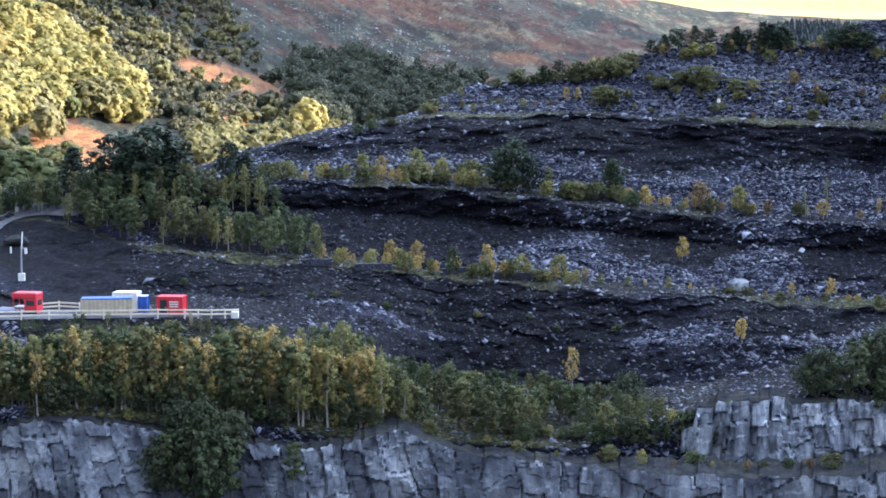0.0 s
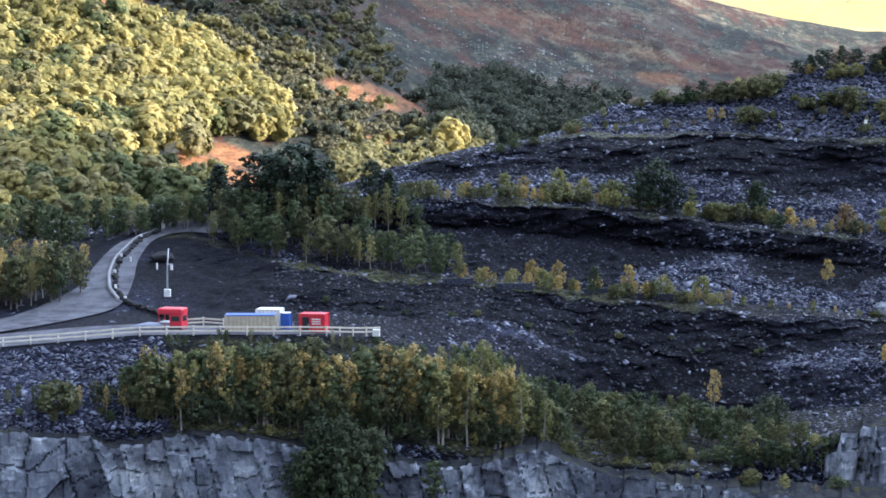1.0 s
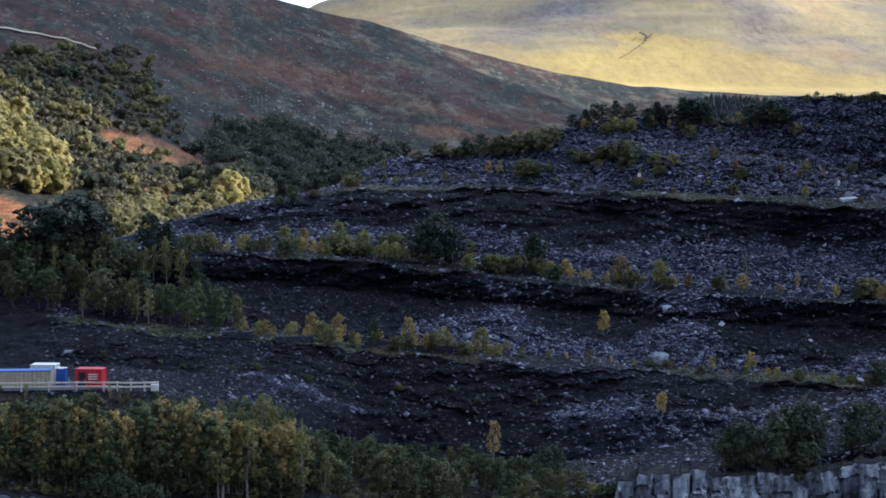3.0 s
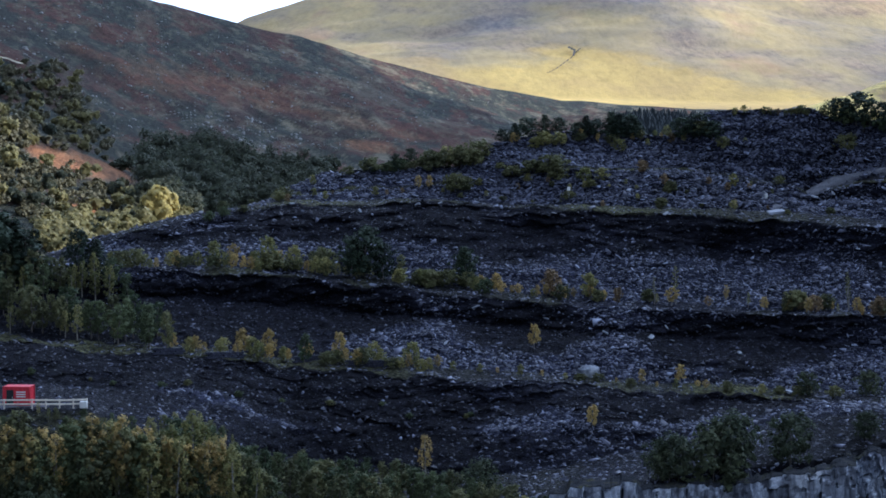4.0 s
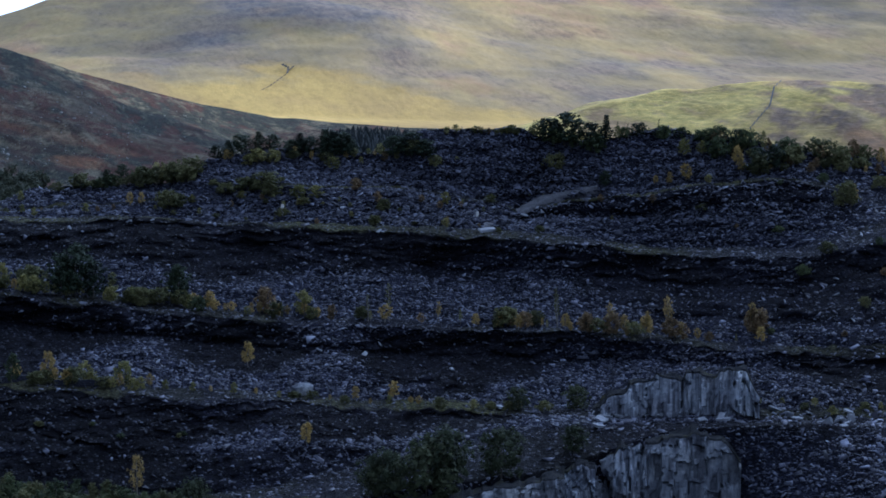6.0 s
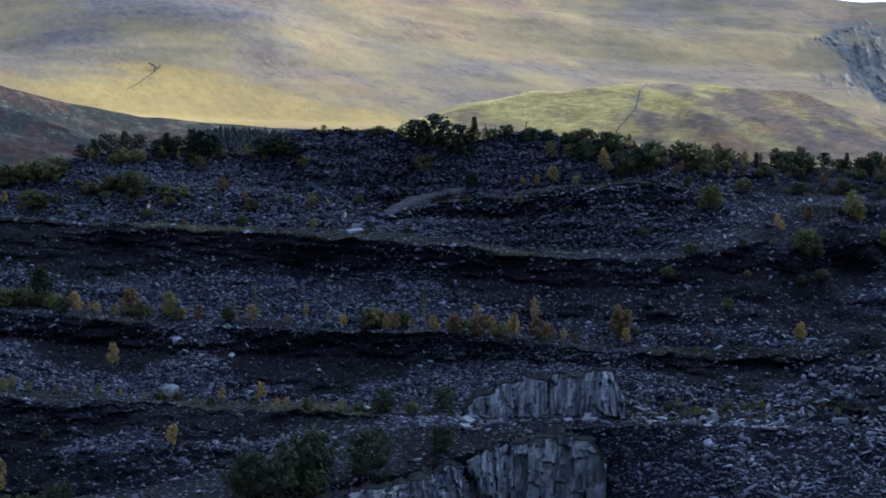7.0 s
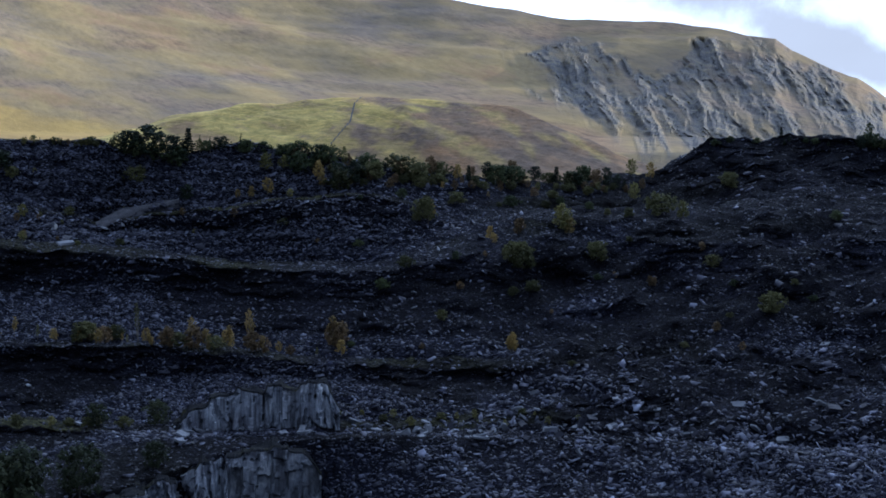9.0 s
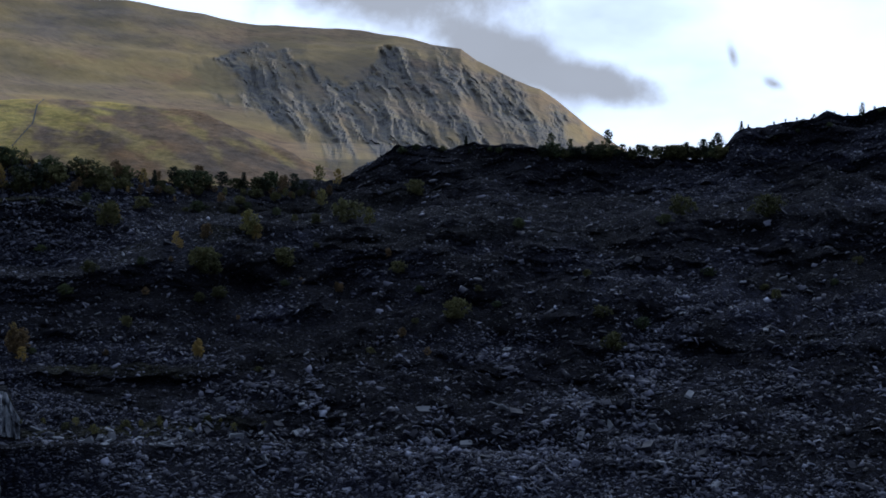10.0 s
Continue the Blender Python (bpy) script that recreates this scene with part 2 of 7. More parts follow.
def mountain_material():
    m, n, l, b = material("mountain_grass", 0.95)
    b.inputs["Specular IOR Level"].default_value = 0.05
    big = noise_node(n, l, 0.0046, 7, 0.64, (1, 0.3, 1.3))
    fine = noise_node(n, l, 0.11, 8, 0.74, (1, 0.22, 1.0))
    turf = ramp_node(n, l, big, [(0.34, (0.245, 0.205, 0.165)), (0.46, (0.345, 0.272, 0.155)), (0.56, (0.44, 0.335, 0.16)), (0.66, (0.42, 0.28, 0.16))])
    # grey heather tone, which also puts cloud shade into the slope's colour
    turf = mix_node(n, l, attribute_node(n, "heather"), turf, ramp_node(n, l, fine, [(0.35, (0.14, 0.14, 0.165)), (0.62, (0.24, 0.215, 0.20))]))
    turf = mix_node(n, l, attribute_node(n, "russet"), turf, ramp_node(n, l, fine, [(0.35, (0.25, 0.175, 0.12)), (0.62, (0.44, 0.30, 0.17))]))
    # dry grass, its gold raised to paint the sunlit band at the foot
    sere = ramp_node(n, l, big, [(0.33, (0.40, 0.28, 0.115)), (0.5, (0.53, 0.375, 0.125)), (0.68, (0.68, 0.485, 0.155))])
    turf = mix_node(n, l, attribute_node(n, "sunlit_moor"), turf, sere)
    rock = ramp_node(n, l, fine, [(0.3, (0.125, 0.125, 0.135)), (0.5, (0.20, 0.198, 0.195)), (0.58, (0.25, 0.232, 0.185)), (0.68, (0.30, 0.27, 0.18))])
    col = mix_node(n, l, attribute_node(n, "crag"), turf, rock)
    grain = ramp_node(n, l, fine, [(0.3, (0.80, 0.81, 0.84)), (0.5, (1.0, 1.0, 1.0)), (0.7, (1.13, 1.12, 1.1))])
    l.new(mix_node(n, l, 1.0, col, grain, "MULTIPLY"), b.inputs["Base Color"])
    relief = n.new("ShaderNodeMath")
    relief.operation = "MULTIPLY_ADD"
    l.new(attribute_node(n, "crag"), relief.inputs[0])
    relief.inputs[1].default_value, relief.inputs[2].default_value = 3.5, 1.0
    tall = n.new("ShaderNodeMath")
    tall.operation = "MULTIPLY"
    l.new(relief.outputs[0], tall.inputs[0])
    l.new(fine, tall.inputs[1])
    bump_node(n, l, b, tall.outputs[0], 0.25, 4.0)
    return m


GRASS = mountain_material()


def spur_material():
    m, n, l, b = material("spur_grass", 0.95)
    b.inputs["Specular IOR Level"].default_value = 0.05
    big = noise_node(n, l, 0.02, 7, 0.68, (1, 0.5, 2.5))
    fine = noise_node(n, l, 0.2, 6, 0.7, (0.6, 0.4, 2.0))
    green = ramp_node(n, l, big, [(0.36, (0.48, 0.34, 0.19)), (0.47, (0.68, 0.53, 0.19)), (0.58, (0.84, 0.67, 0.23)), (0.66, (0.58, 0.40, 0.22))])
    fern = ramp_node(n, l, big, [(0.38, (0.28, 0.22, 0.175)), (0.52, (0.40, 0.285, 0.195)), (0.64, (0.52, 0.335, 0.19))])
    col = mix_node(n, l, attribute_node(n, "fern"), green, fern)
    grain = ramp_node(n, l, fine, [(0.3, (0.6, 0.62, 0.62)), (0.7, (1.3, 1.28, 1.25))])
    l.new(mix_node(n, l, 1.0, col, grain, "MULTIPLY"), b.inputs["Base Color"])
    bump_node(n, l, b, fine, 0.7, 2.5)
    return m


SPUR = spur_material()
FLOOR = moor_material("pit_floor", [(0.3, (0.06, 0.06, 0.07)), (0.6, (0.12, 0.12, 0.14))], 0.02, bump=0.3)


# ---- land ----
GRID = np.arange(-20, 53, 4.0)                     # bearings, degrees
COLS = np.radians(np.arange(-24.0, 56.01, 0.12))


def along(values, cols=None):
    return np.interp(np.degrees(COLS if cols is None else cols), GRID, values)


def height_at(r, el):
    """Height of a point at distance r seen el degrees above the eye's level."""
    return EYE + r * np.tan(np.radians(el))


def sheet_mesh(name, X, Y, Z, mat):
    rows, cols = X.shape
    me = bpy.data.meshes.new(name)
    k = np.arange(rows * cols).reshape(rows, cols)
    quads = np.stack([k[:-1, :-1], k[:-1, 1:], k[1:, 1:], k[1:, :-1]], -1).reshape(-1, 4)
    me.vertices.add(rows * cols)
    me.vertices.foreach_set("co", np.stack([X, Y, Z], -1).astype(np.float32).ravel())
    me.loops.add(quads.size)
    me.loops.foreach_set("vertex_index", quads.astype(np.int32).ravel())
    me.polygons.add(len(quads))
    me.polygons.foreach_set("loop_start", np.arange(0, quads.size, 4, dtype=np.int32))
    me.update(calc_edges=True)
    me.validate()
    me.polygons.foreach_set("use_smooth", np.ones(len(quads), dtype=bool))
    me.materials.append(mat)
    return me


def loft(keys, counts, cols=None):
    """Distances and heights of a land profile, row by row, through the key lines (r, z)."""
    rr, zz = [], []
    for (r0, z0), (r1, z1), n in zip(keys[:-1], keys[1:], counts):
        for t in np.arange(n) / n:
            rr.append(r0 + (r1 - r0) * t)
            zz.append(z0 + (z1 - z0) * t)
    rr.append(keys[-1][0] + 0 * rr[0])
    zz.append(keys[-1][1] + 0 * rr[0])
    return np.array(rr), np.array(zz)


# quarry: sight heights (degrees) of the cliff edge, platform edge and the three terrace rims and crest
EL_EDGE = [-10.0, -10.07, -10.16, -10.5, -11.0, -11.2, -11.5, -10.3, -9.6, -9.0, -7.65, -7.4, -7.4, -7.4, -7.6, -7.55, -7.5, -7.4, -7.4]
P_LINE = ([-24, -17.5, -13.4, -10.8, -6.1, -4.6, -3.2, 0.3, 5.4, 7.8, 12, 16, 20, 24, 32, 36, 40, 48, 56],
          [-7.7, -7.66, -7.45, -7.47, -7.55, -8.3, -8.86, -9.2, -9.65, -9.4, -8.5, -7.7, -7.4, -7.3, -7.25, -7.4, -7.3, -7.05, -7.0])
EL_A = [-4.9, -4.8, -4.45, -5.61, -6.02, -6.38, -6.66, -6.93, -7.2, -7.3, -7.25, -7.12, -7.02, -6.98, -7.1, -6.98, -6.8, -6.62, -6.6]
EL_B = [-4.6, -4.5, -3.62, -3.54, -3.48, -3.7, -4.13, -4.5, -4.68, -4.86, -5.05, -5.25, -5.3, -4.8, -4.4, -4.14, -3.9, -3.66, -3.6]
EL_C = [-4.5, -4.3, -3.6, -3.4, -2.15, -1.55, -1.46, -1.72, -1.79, -2.07, -2.45, -2.5, -1.68, -1.46, -1.19, -1.12, -0.85, -0.4, -0.3]
D_LINE = ([-24, -16, -12, -8, -4.1, -1.1, 0.9, 5, 5.9, 7.7, 11.1, 12.4, 15.3, 16.1, 17.3, 19.5, 22.1, 23.8, 25.9, 29.3, 31.8, 33.5, 35.2, 37.6, 43.2, 43.7, 45.3, 48, 56],
          [-4.5, -4.3, -3.7, -3.5, -2.52, -1.52, -0.59, -0.36, 0.28, 0.67, 0.55, 1.24, 1.3, 1.02, 1.01, 1.36, 0.97, 0.71, 0.47, 0.39, 0.69, 1.57, 1.72, 1.69, 1.49, 2.27, 2.68, 3.14, 3.5])
R_EDGE = [248, 248, 248, 248, 250, 255, 255, 262, 270, 285, 296, 298, 298, 296, 292, 288, 284, 280, 280]
R_PLAT = [262, 262, 262, 262, 270, 288, 288, 290, 294, 299, 301, 303, 303, 301, 297, 293, 289, 285, 285]
R_TOE = [292, 292, 292, 288, 290, 294, 295, 297, 299, 303, 304, 305, 305, 303, 299, 295, 291, 287, 287]
R_A = [340, 340, 335, 301, 304, 306, 306, 307, 308, 309, 308, 308, 307, 305, 301, 297, 293, 289, 289]
W_A = [5, 5, 6, 10, 11, 11, 11, 10, 10, 9, 8, 6, 3, 3, 3, 3, 3, 3, 3]
R_B = [355, 355, 350, 335, 336, 336, 336, 336, 336, 335, 334, 330, 326, 330, 330, 328, 325, 320, 320]
R_C = [368, 368, 364, 360, 366, 368, 368, 368, 366, 364, 360, 356, 362, 366, 366, 364, 362, 358, 358]
R_C2 = [374, 374, 372, 370, 376, 379, 382, 382, 382, 382, 380, 376, 372, 374, 373, 371, 369, 364, 364]
H_LINE = ([-20, -8, -4, 0, 4, 8, 12, 14.6, 15.5, 15.9, 17.35, 19.0, 20.7, 22.3, 23.5, 25, 28, 32, 36, 40, 44, 48, 52],
          [-4.5, -3.45, -2.35, -1.25, -0.95, -0.5, -0.45, -0.9, -1.3, -1.05, -0.78, -0.6, -0.38, -0.2, -0.2, -0.5, -0.5, -0.3, 0.4, 0.3, 0.8, 1.4, 1.5])
W_H = [1, 1, 1, 1, 1, 1, 1, 1, 3, 8, 8, 6, 5, 6, 1, 1, 1, 1, 1]
R_H = [378, 378, 376, 374, 383, 386, 388, 391, 392, 392, 390, 390, 404, 412, 408, 404, 402, 394, 394]
R_D = [384, 384, 382, 380, 390, 394, 396, 402, 404, 406, 406, 406, 420, 428, 424, 420, 416, 410, 410]


def quarry_keys():
    re_, rp, rt, ra, rb, rc, rc2, rd = (along(v) for v in (R_EDGE, R_PLAT, R_TOE, R_A, R_B, R_C, R_C2, R_D))
    wa = along(W_A)
    zp = height_at(rp, np.interp(np.degrees(COLS), *P_LINE))
    ze, za, zb, zc = (height_at(r, along(e)) for r, e in ((re_, EL_EDGE), (ra, EL_A), (rb, EL_B), (rc, EL_C)))
    zd = height_at(rd, np.interp(np.degrees(COLS), *D_LINE))
    deg = np.degrees(COLS)
    flat = np.clip((-4.6 - deg) / 1.4, 0, 1)                         # the lorry platform lies level at one end
    zt = flat * (zp + 0.3) + (1 - flat) * (zp + (za - zp) * (rt - rp) / (ra - rp))
    foot = np.interp(deg, [-24, 21.6, 26, 56], [0.8, 0.8, 42, 46])          # sheer cliff, then a rubble slope
    arc = COLS * 300.0
    rh, wh = along(R_H), along(W_H)
    zh = height_at(rh, np.interp(deg, *H_LINE))
    keys = [(re_ - foot - 60, 0 * re_), (re_ - foot, np.maximum(ze - 34, 2.0)), (re_, ze), (rp, zp), (rt, zt)]
    marks = ["pit", "cliff", "ledge", "platform"]
    steep = 0.45 * np.interp(deg, [23.5, 28], [0, 1])
    r0, z0 = rt, zt
    for k, (r1, z1, r2, z2) in enumerate(((ra, za, ra + wa, za + 0.3), (rb, zb, rb + wa, zb + 0.3), (rc, zc, rc2, zc + 0.6), (rh, zh, rh + wh, zh + 0.3), (rd, zd, rd + 14, zd - 1.5))):
        cut = np.clip(0.55 + 0.8 * fbm(arc / 40.0, arc * 0 + 3.1 * k, 3, 90 + k), 0, 1) * np.interp(deg, [-14, -8, 24, 30], [0, 1, 1, 0.4])
        if k == 3:
            cut = cut * np.interp(deg, [14.8, 15.8, 23.5, 25], [0.1, 1, 1, 0.3])
        if k == 4:
            cut = cut * 0.3
        z2 = z2 + steep * (r2 - r1) * (k < 4)
        keys += [(r0 + (r1 - r0) * (0.68 + 0.24 * cut), z0 + (z1 - z0) * (0.68 - 0.08 * cut)), (r1, z1), (r2, z2)]
        marks += ["talus%d" % k, "scarp%d" % k, "bench%d" % k]
        r0, z0 = r2, z2
    keys.append((rd + 70, zd - 16))
    marks.append("back")
    return keys, marks


def quarry():
    keys, marks = quarry_keys()
    steps = {"pit": 4, "cliff": 14, "ledge": 14, "platform": 12, "talus": 22, "scarp": 16, "bench": 9, "back": 10}
    counts = [steps[m.rstrip("01234")] for m in marks]
    rr, zz = loft(keys, counts)
    az = COLS[None, :] + 0 * rr
    deg = np.degrees(az)
    X, Y = rr * np.sin(az), rr * np.cos(az)
    s = az * 300.0
    calm = np.ones_like(rr)
    fines, turf = np.zeros_like(rr), np.zeros_like(rr)
    wave = fbm(s / 17.0, zz / 7.0, 4, 31)
    row = 0
    for m, c in zip(marks, counts):
        f = (np.arange(c) / c)[:, None]
        here = slice(row, row + c)
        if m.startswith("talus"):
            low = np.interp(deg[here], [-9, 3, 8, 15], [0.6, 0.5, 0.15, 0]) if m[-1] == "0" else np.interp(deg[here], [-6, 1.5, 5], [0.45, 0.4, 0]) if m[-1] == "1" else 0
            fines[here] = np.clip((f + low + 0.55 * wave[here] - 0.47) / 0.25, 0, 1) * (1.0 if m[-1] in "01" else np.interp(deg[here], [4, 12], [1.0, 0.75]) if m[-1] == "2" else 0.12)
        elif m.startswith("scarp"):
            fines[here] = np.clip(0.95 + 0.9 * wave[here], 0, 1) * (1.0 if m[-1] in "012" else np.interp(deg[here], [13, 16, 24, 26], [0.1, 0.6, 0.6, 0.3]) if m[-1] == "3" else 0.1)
        elif m.startswith("bench") or m in ("ledge", "back"):
            turf[here] = np.clip(0.35 + 0.8 * wave[here] + (0.25 if m == "ledge" else 0), 0, 0.85) * (np.interp(deg[here], [6, 9], [1, 0.1]) if m == "ledge" else 1)
            fines[here] = 0.75
        if m == "cliff":
            calm[here] = np.interp(deg[here], [-24, 19, 25], [0, 0, 1])
            fines[here] = np.clip(0.45 + 0.9 * wave[here], 0, 1)
        if m == "ledge":
            calm[here] = 0.4
        if m == "platform":
            calm[here] = np.interp(deg[here], [-24, -6, -4.5], [0.12, 0.12, 1])
            fines[here] = np.clip(np.interp(deg[here], [-8, 4, 9, 14, 20, 23], [1.1, 1.0, 0.6, 0.1, 0.2, 0.8]) + 0.45 * wave[here], 0, 1)
        if m in ("talus0", "scarp0", "bench0"):
            calm[here] = np.interp(deg[here], [-24, -12.6, -11.4], [0.12, 0.12, 1])
        row += c
    fines[row:] = 0.3
    bank = (deg < -12.5) & (rr < 262)                            # tipped slope under the fence
    turf[bank], fines[bank] = 0, 0
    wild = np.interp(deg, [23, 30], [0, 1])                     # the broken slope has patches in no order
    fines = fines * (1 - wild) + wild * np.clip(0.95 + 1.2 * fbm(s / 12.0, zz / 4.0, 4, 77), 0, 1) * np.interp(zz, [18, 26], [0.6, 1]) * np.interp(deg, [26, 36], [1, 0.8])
    turf = turf * (1 - 0.92 * wild)
    lump = fbm(s / 26.0, zz / 9.0 + rr / 30.0, 4, 3)
    grit = fbm(s / 2.2, zz / 1.1 + rr / 2.0, 3, 11)
    ribs = fbm(s / 9.0, zz / 2.0, 3, 19)
    layers = fbm(s / 5.0, zz / 0.8, 3, 37)
    crumble = np.zeros_like(rr)
    row = 0
    for m, c in zip(marks, counts):
        if m.startswith("scarp"):
            crumble[row:row + c] = {"0": 0.3, "3": 0.4, "4": 0.2}.get(m[-1], 0.5)
        elif m.startswith("talus"):
            crumble[row:row + c] = 0.12 if m[-1] in "34" else 0.25
        row += c
    boulders = np.abs(fbm(s / 3.4, zz / 1.9 + rr / 3.4, 3, 13)) - 0.3
    push = (1.5 * crumble * layers * (1 - 0.6 * wild) + 1.2 * lump + 0.5 * grit - 0.9 * boulders + 0.5 * ribs * (1 - wild) + wild * (2.3 * fbm(s / 8.0, zz / 4.0, 4, 21) + 0.9 * ribs)) * calm
    X, Y = X + push * np.sin(az), Y + push * np.cos(az)
    Z = zz + (0.6 * fbm(X / 14.0, Y / 14.0, 4, 23) + 0.4 * grit + wild * 0.9 * fbm(X / 5.0, Y / 5.0, 3, 29)) * calm
    return X, Y, Z, fines, turf


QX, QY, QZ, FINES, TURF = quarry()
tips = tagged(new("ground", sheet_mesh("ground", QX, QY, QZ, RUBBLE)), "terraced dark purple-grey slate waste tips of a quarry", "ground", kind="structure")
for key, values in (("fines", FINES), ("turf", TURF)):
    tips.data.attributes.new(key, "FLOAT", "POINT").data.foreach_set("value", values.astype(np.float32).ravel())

Q_AZ = np.degrees(np.arctan2(QX, QY))
Q_R = np.hypot(QX, QY)
Q_EL = np.degrees(np.arctan2(QZ - EYE, Q_R))


def meet(az, el):
    """Where the sight line at that bearing and height first meets the tips."""
    j = int(np.clip(round((az + 24.0) / 0.12), 0, len(COLS) - 1))
    up = np.nonzero(Q_EL[8:, j] >= el)[0]
    i = 8 + (up[0] if len(up) else int(np.argmax(Q_EL[8:, j])))
    a, e = radians(az), Q_EL[i, j]
    return Vector((Q_R[i, j] * math.sin(a), Q_R[i, j] * math.cos(a), QZ[i, j]))


def meet_hill(az, el):
    j = int(np.clip(round((az + 26.0) / 0.12), 0, len(MCOLS) - 1))
    e = np.degrees(np.arctan2(MZ[:, j] - EYE, np.hypot(MX[:, j], MY[:, j])))
    up = np.nonzero(e >= el)[0]
    i = up[0] if len(up) else int(np.argmax(e))
    return Vector((MX[i, j], MY[i, j], MZ[i, j]))


def land(name, cols, keys, counts, mat, rough, size, label, seed):
    rr, zz = loft(keys, counts)
    az = cols[None, :] + 0 * rr
    X, Y = rr * np.sin(az), rr * np.cos(az)
    n = fbm(X / size, Y / size, 5, seed)
    v = np.linspace(0, 1, rr.shape[0])[:, None]
    Z = zz + rough * n * np.sin(np.pi * np.clip(v, 0, 1))
    ob = tagged(new(name, sheet_mesh(name, X, Y, Z, mat)), label, "hill", kind="structure")
    return ob, X, Y, Z


MCOLS = np.radians(np.arange(-26.0, 24.01, 0.12))
EL_M = [6.8, 6.5, 6.05, 5.3, 4.47, 3.56, 2.47, 1.6, 1.28, 1.16, 1.05, 1, 1, 1, 1, 1, 1, 1, 1]
R_M0 = [372, 376, 390, 440, 540, 640, 700, 740, 760, 780, 800, 800, 800, 800, 800, 800, 800, 800, 800]
R_M1 = [820, 840, 900, 980, 1080, 1180, 1300, 1400, 1450, 1500, 1500, 1500, 1500, 1500, 1500, 1500, 1500, 1500, 1500]
EL_M0 = [-5.2, -5.0, -4.7, -4.2, -3.8, -3.4, -2.6, -1.6, -1.2, -1, -1, -1, -1, -1, -1, -1, -1, -1, -1]
m0, m1 = along(R_M0, MCOLS), along(R_M1, MCOLS)
e0, e1 = along(EL_M0, MCOLS), along(EL_M, MCOLS)
mk = []
for v in (0.0, 0.25, 0.5, 0.75, 1.0):
    r = m0 + (m1 - m0) * v
    mk.append((r, height_at(r, e0 + (e1 - e0) * v ** 0.92)))
mk.append((m1 + 120, mk[-1][1] - 4))
mk.append((m1 + 500, mk[-1][1] - 90))
hill, MX, MY, MZ = land("hillside", MCOLS, mk, [40, 40, 40, 40, 10, 6], HEATH, 9.0, 130.0, "steep hillside of brown bracken, heather and scrub", 41)

# bracken banks: bearing, sight height, half sizes and slant of each
m_deg, m_el = np.degrees(np.arctan2(MX, MY)), np.degrees(np.arctan2(MZ - EYE, np.hypot(MX, MY)))
BRACKEN = np.zeros_like(MX)
ragged = fbm(MX / 14.0, MY / 14.0, 4, 83)
for b_az, b_el, b_w, b_h, b_slant in ((-11.95, -2.47, 1.1, 0.32, -0.28), (-10.52, -2.06, 0.8, 0.3, -0.3), (-5.87, -1.85, 1.2, 0.16, -0.3), (-15.4, 2.45, 2.6, 0.36, -0.1), (-14.96, 2.72, 1.8, 0.5, -0.1), (-11.21, -2.43, 1.5, 0.3, -0.28)):
    d = ((m_deg - b_az) / b_w) ** 2 + ((m_el - b_el - b_slant * (m_deg - b_az)) / b_h) ** 2
    BRACKEN = np.maximum(BRACKEN, np.clip(1.6 - 1.4 * d + 0.6 * ragged, 0, 1))
for b_az, b_el, b_w, b_h, b_slant, b_amount in ((-2.94, 2.16, 4.0, 0.5, -0.2, 0.19), (-6.4, -0.28, 1.7, 0.36, -0.25, 0.62), (2.23, 0.18, 0.9, 0.2, -0.1, 0.36), (0.79, 1.15, 3.0, 0.22, -0.25, 0.19), (-2.95, 2.12, 3.5, 0.35, -0.25, 0.15)):
    d = ((m_deg - b_az) / b_w) ** 2 + ((m_el - b_el - b_slant * (m_deg - b_az)) / b_h) ** 2
    BRACKEN = np.maximum(BRACKEN, b_amount * np.clip(1.4 - 1.2 * d + 0.9 * ragged, 0, 1))


def bracken_at(az, el):
    j = int(np.clip(round((az + 26.0) / 0.12), 0, len(MCOLS) - 1))
    return BRACKEN[int(np.argmax(m_el[:, j] >= el)), j]


clumps = fbm(m_deg * 1.5 + 0.4 * m_el, m_el * 3.2 + 0.9 * m_deg, 5, 85, 0.62)
zone = np.interp(m_el - 0.22 * (3.0 - m_deg), [-1.0, 0.0, 0.6, 1.6, 2.4], [0.9, 0.3, 0.0, 0.25, 0.6])
streaks = fbm(m_deg * 1.1, (m_el + 0.27 * m_deg) * 7.0, 4, 86, 0.6)
HEATHER = np.clip((clumps + zone - 0.38) / 0.3, 0, 1) * 0.75
PALE = np.clip((streaks - 0.42) / 0.3, 0, 1) * np.clip((m_deg + 4.0) / 4.0, 0.1, 1) * 0.6
for key, values in (("heather", HEATHER), ("pale_grass", PALE)):
    hill.data.attributes.new(key, "FLOAT", "POINT").data.foreach_set("value", values.astype(np.float32).ravel())
hill.data.attributes.new("bracken", "FLOAT", "POINT").data.foreach_set("value", BRACKEN.astype(np.float32).ravel())

NCOLS = np.radians(np.concatenate([np.arange(-12.0, 26.0, 0.15), np.arange(26.0, 41.0, 0.05), np.arange(41.0, 62.0, 0.3)]))
N_LINE = ([-12, -4, -2.4, -1.4, 1.3, 5.5, 11.9, 21.2, 25.4, 29, 30.8, 33.4, 35.4, 35.9, 36.7, 37.8, 39.4, 42, 50, 62],
          [3.4, 3.3, 3.51, 4.05, 4.98, 6.03, 6.93, 5.94, 5.79, 5.34, 5.26, 4.98, 4.6, 4.2, 3.85, 3.42, 2.25, 0.7, -0.5, -1])
el_n = np.interp(np.degrees(NCOLS), *N_LINE)
n1 = np.interp(np.degrees(NCOLS), [-12, 16, 20, 24, 28, 32, 36, 40, 62], [3000, 3000, 2975, 2910, 2800, 2640, 2450, 2250, 2000])
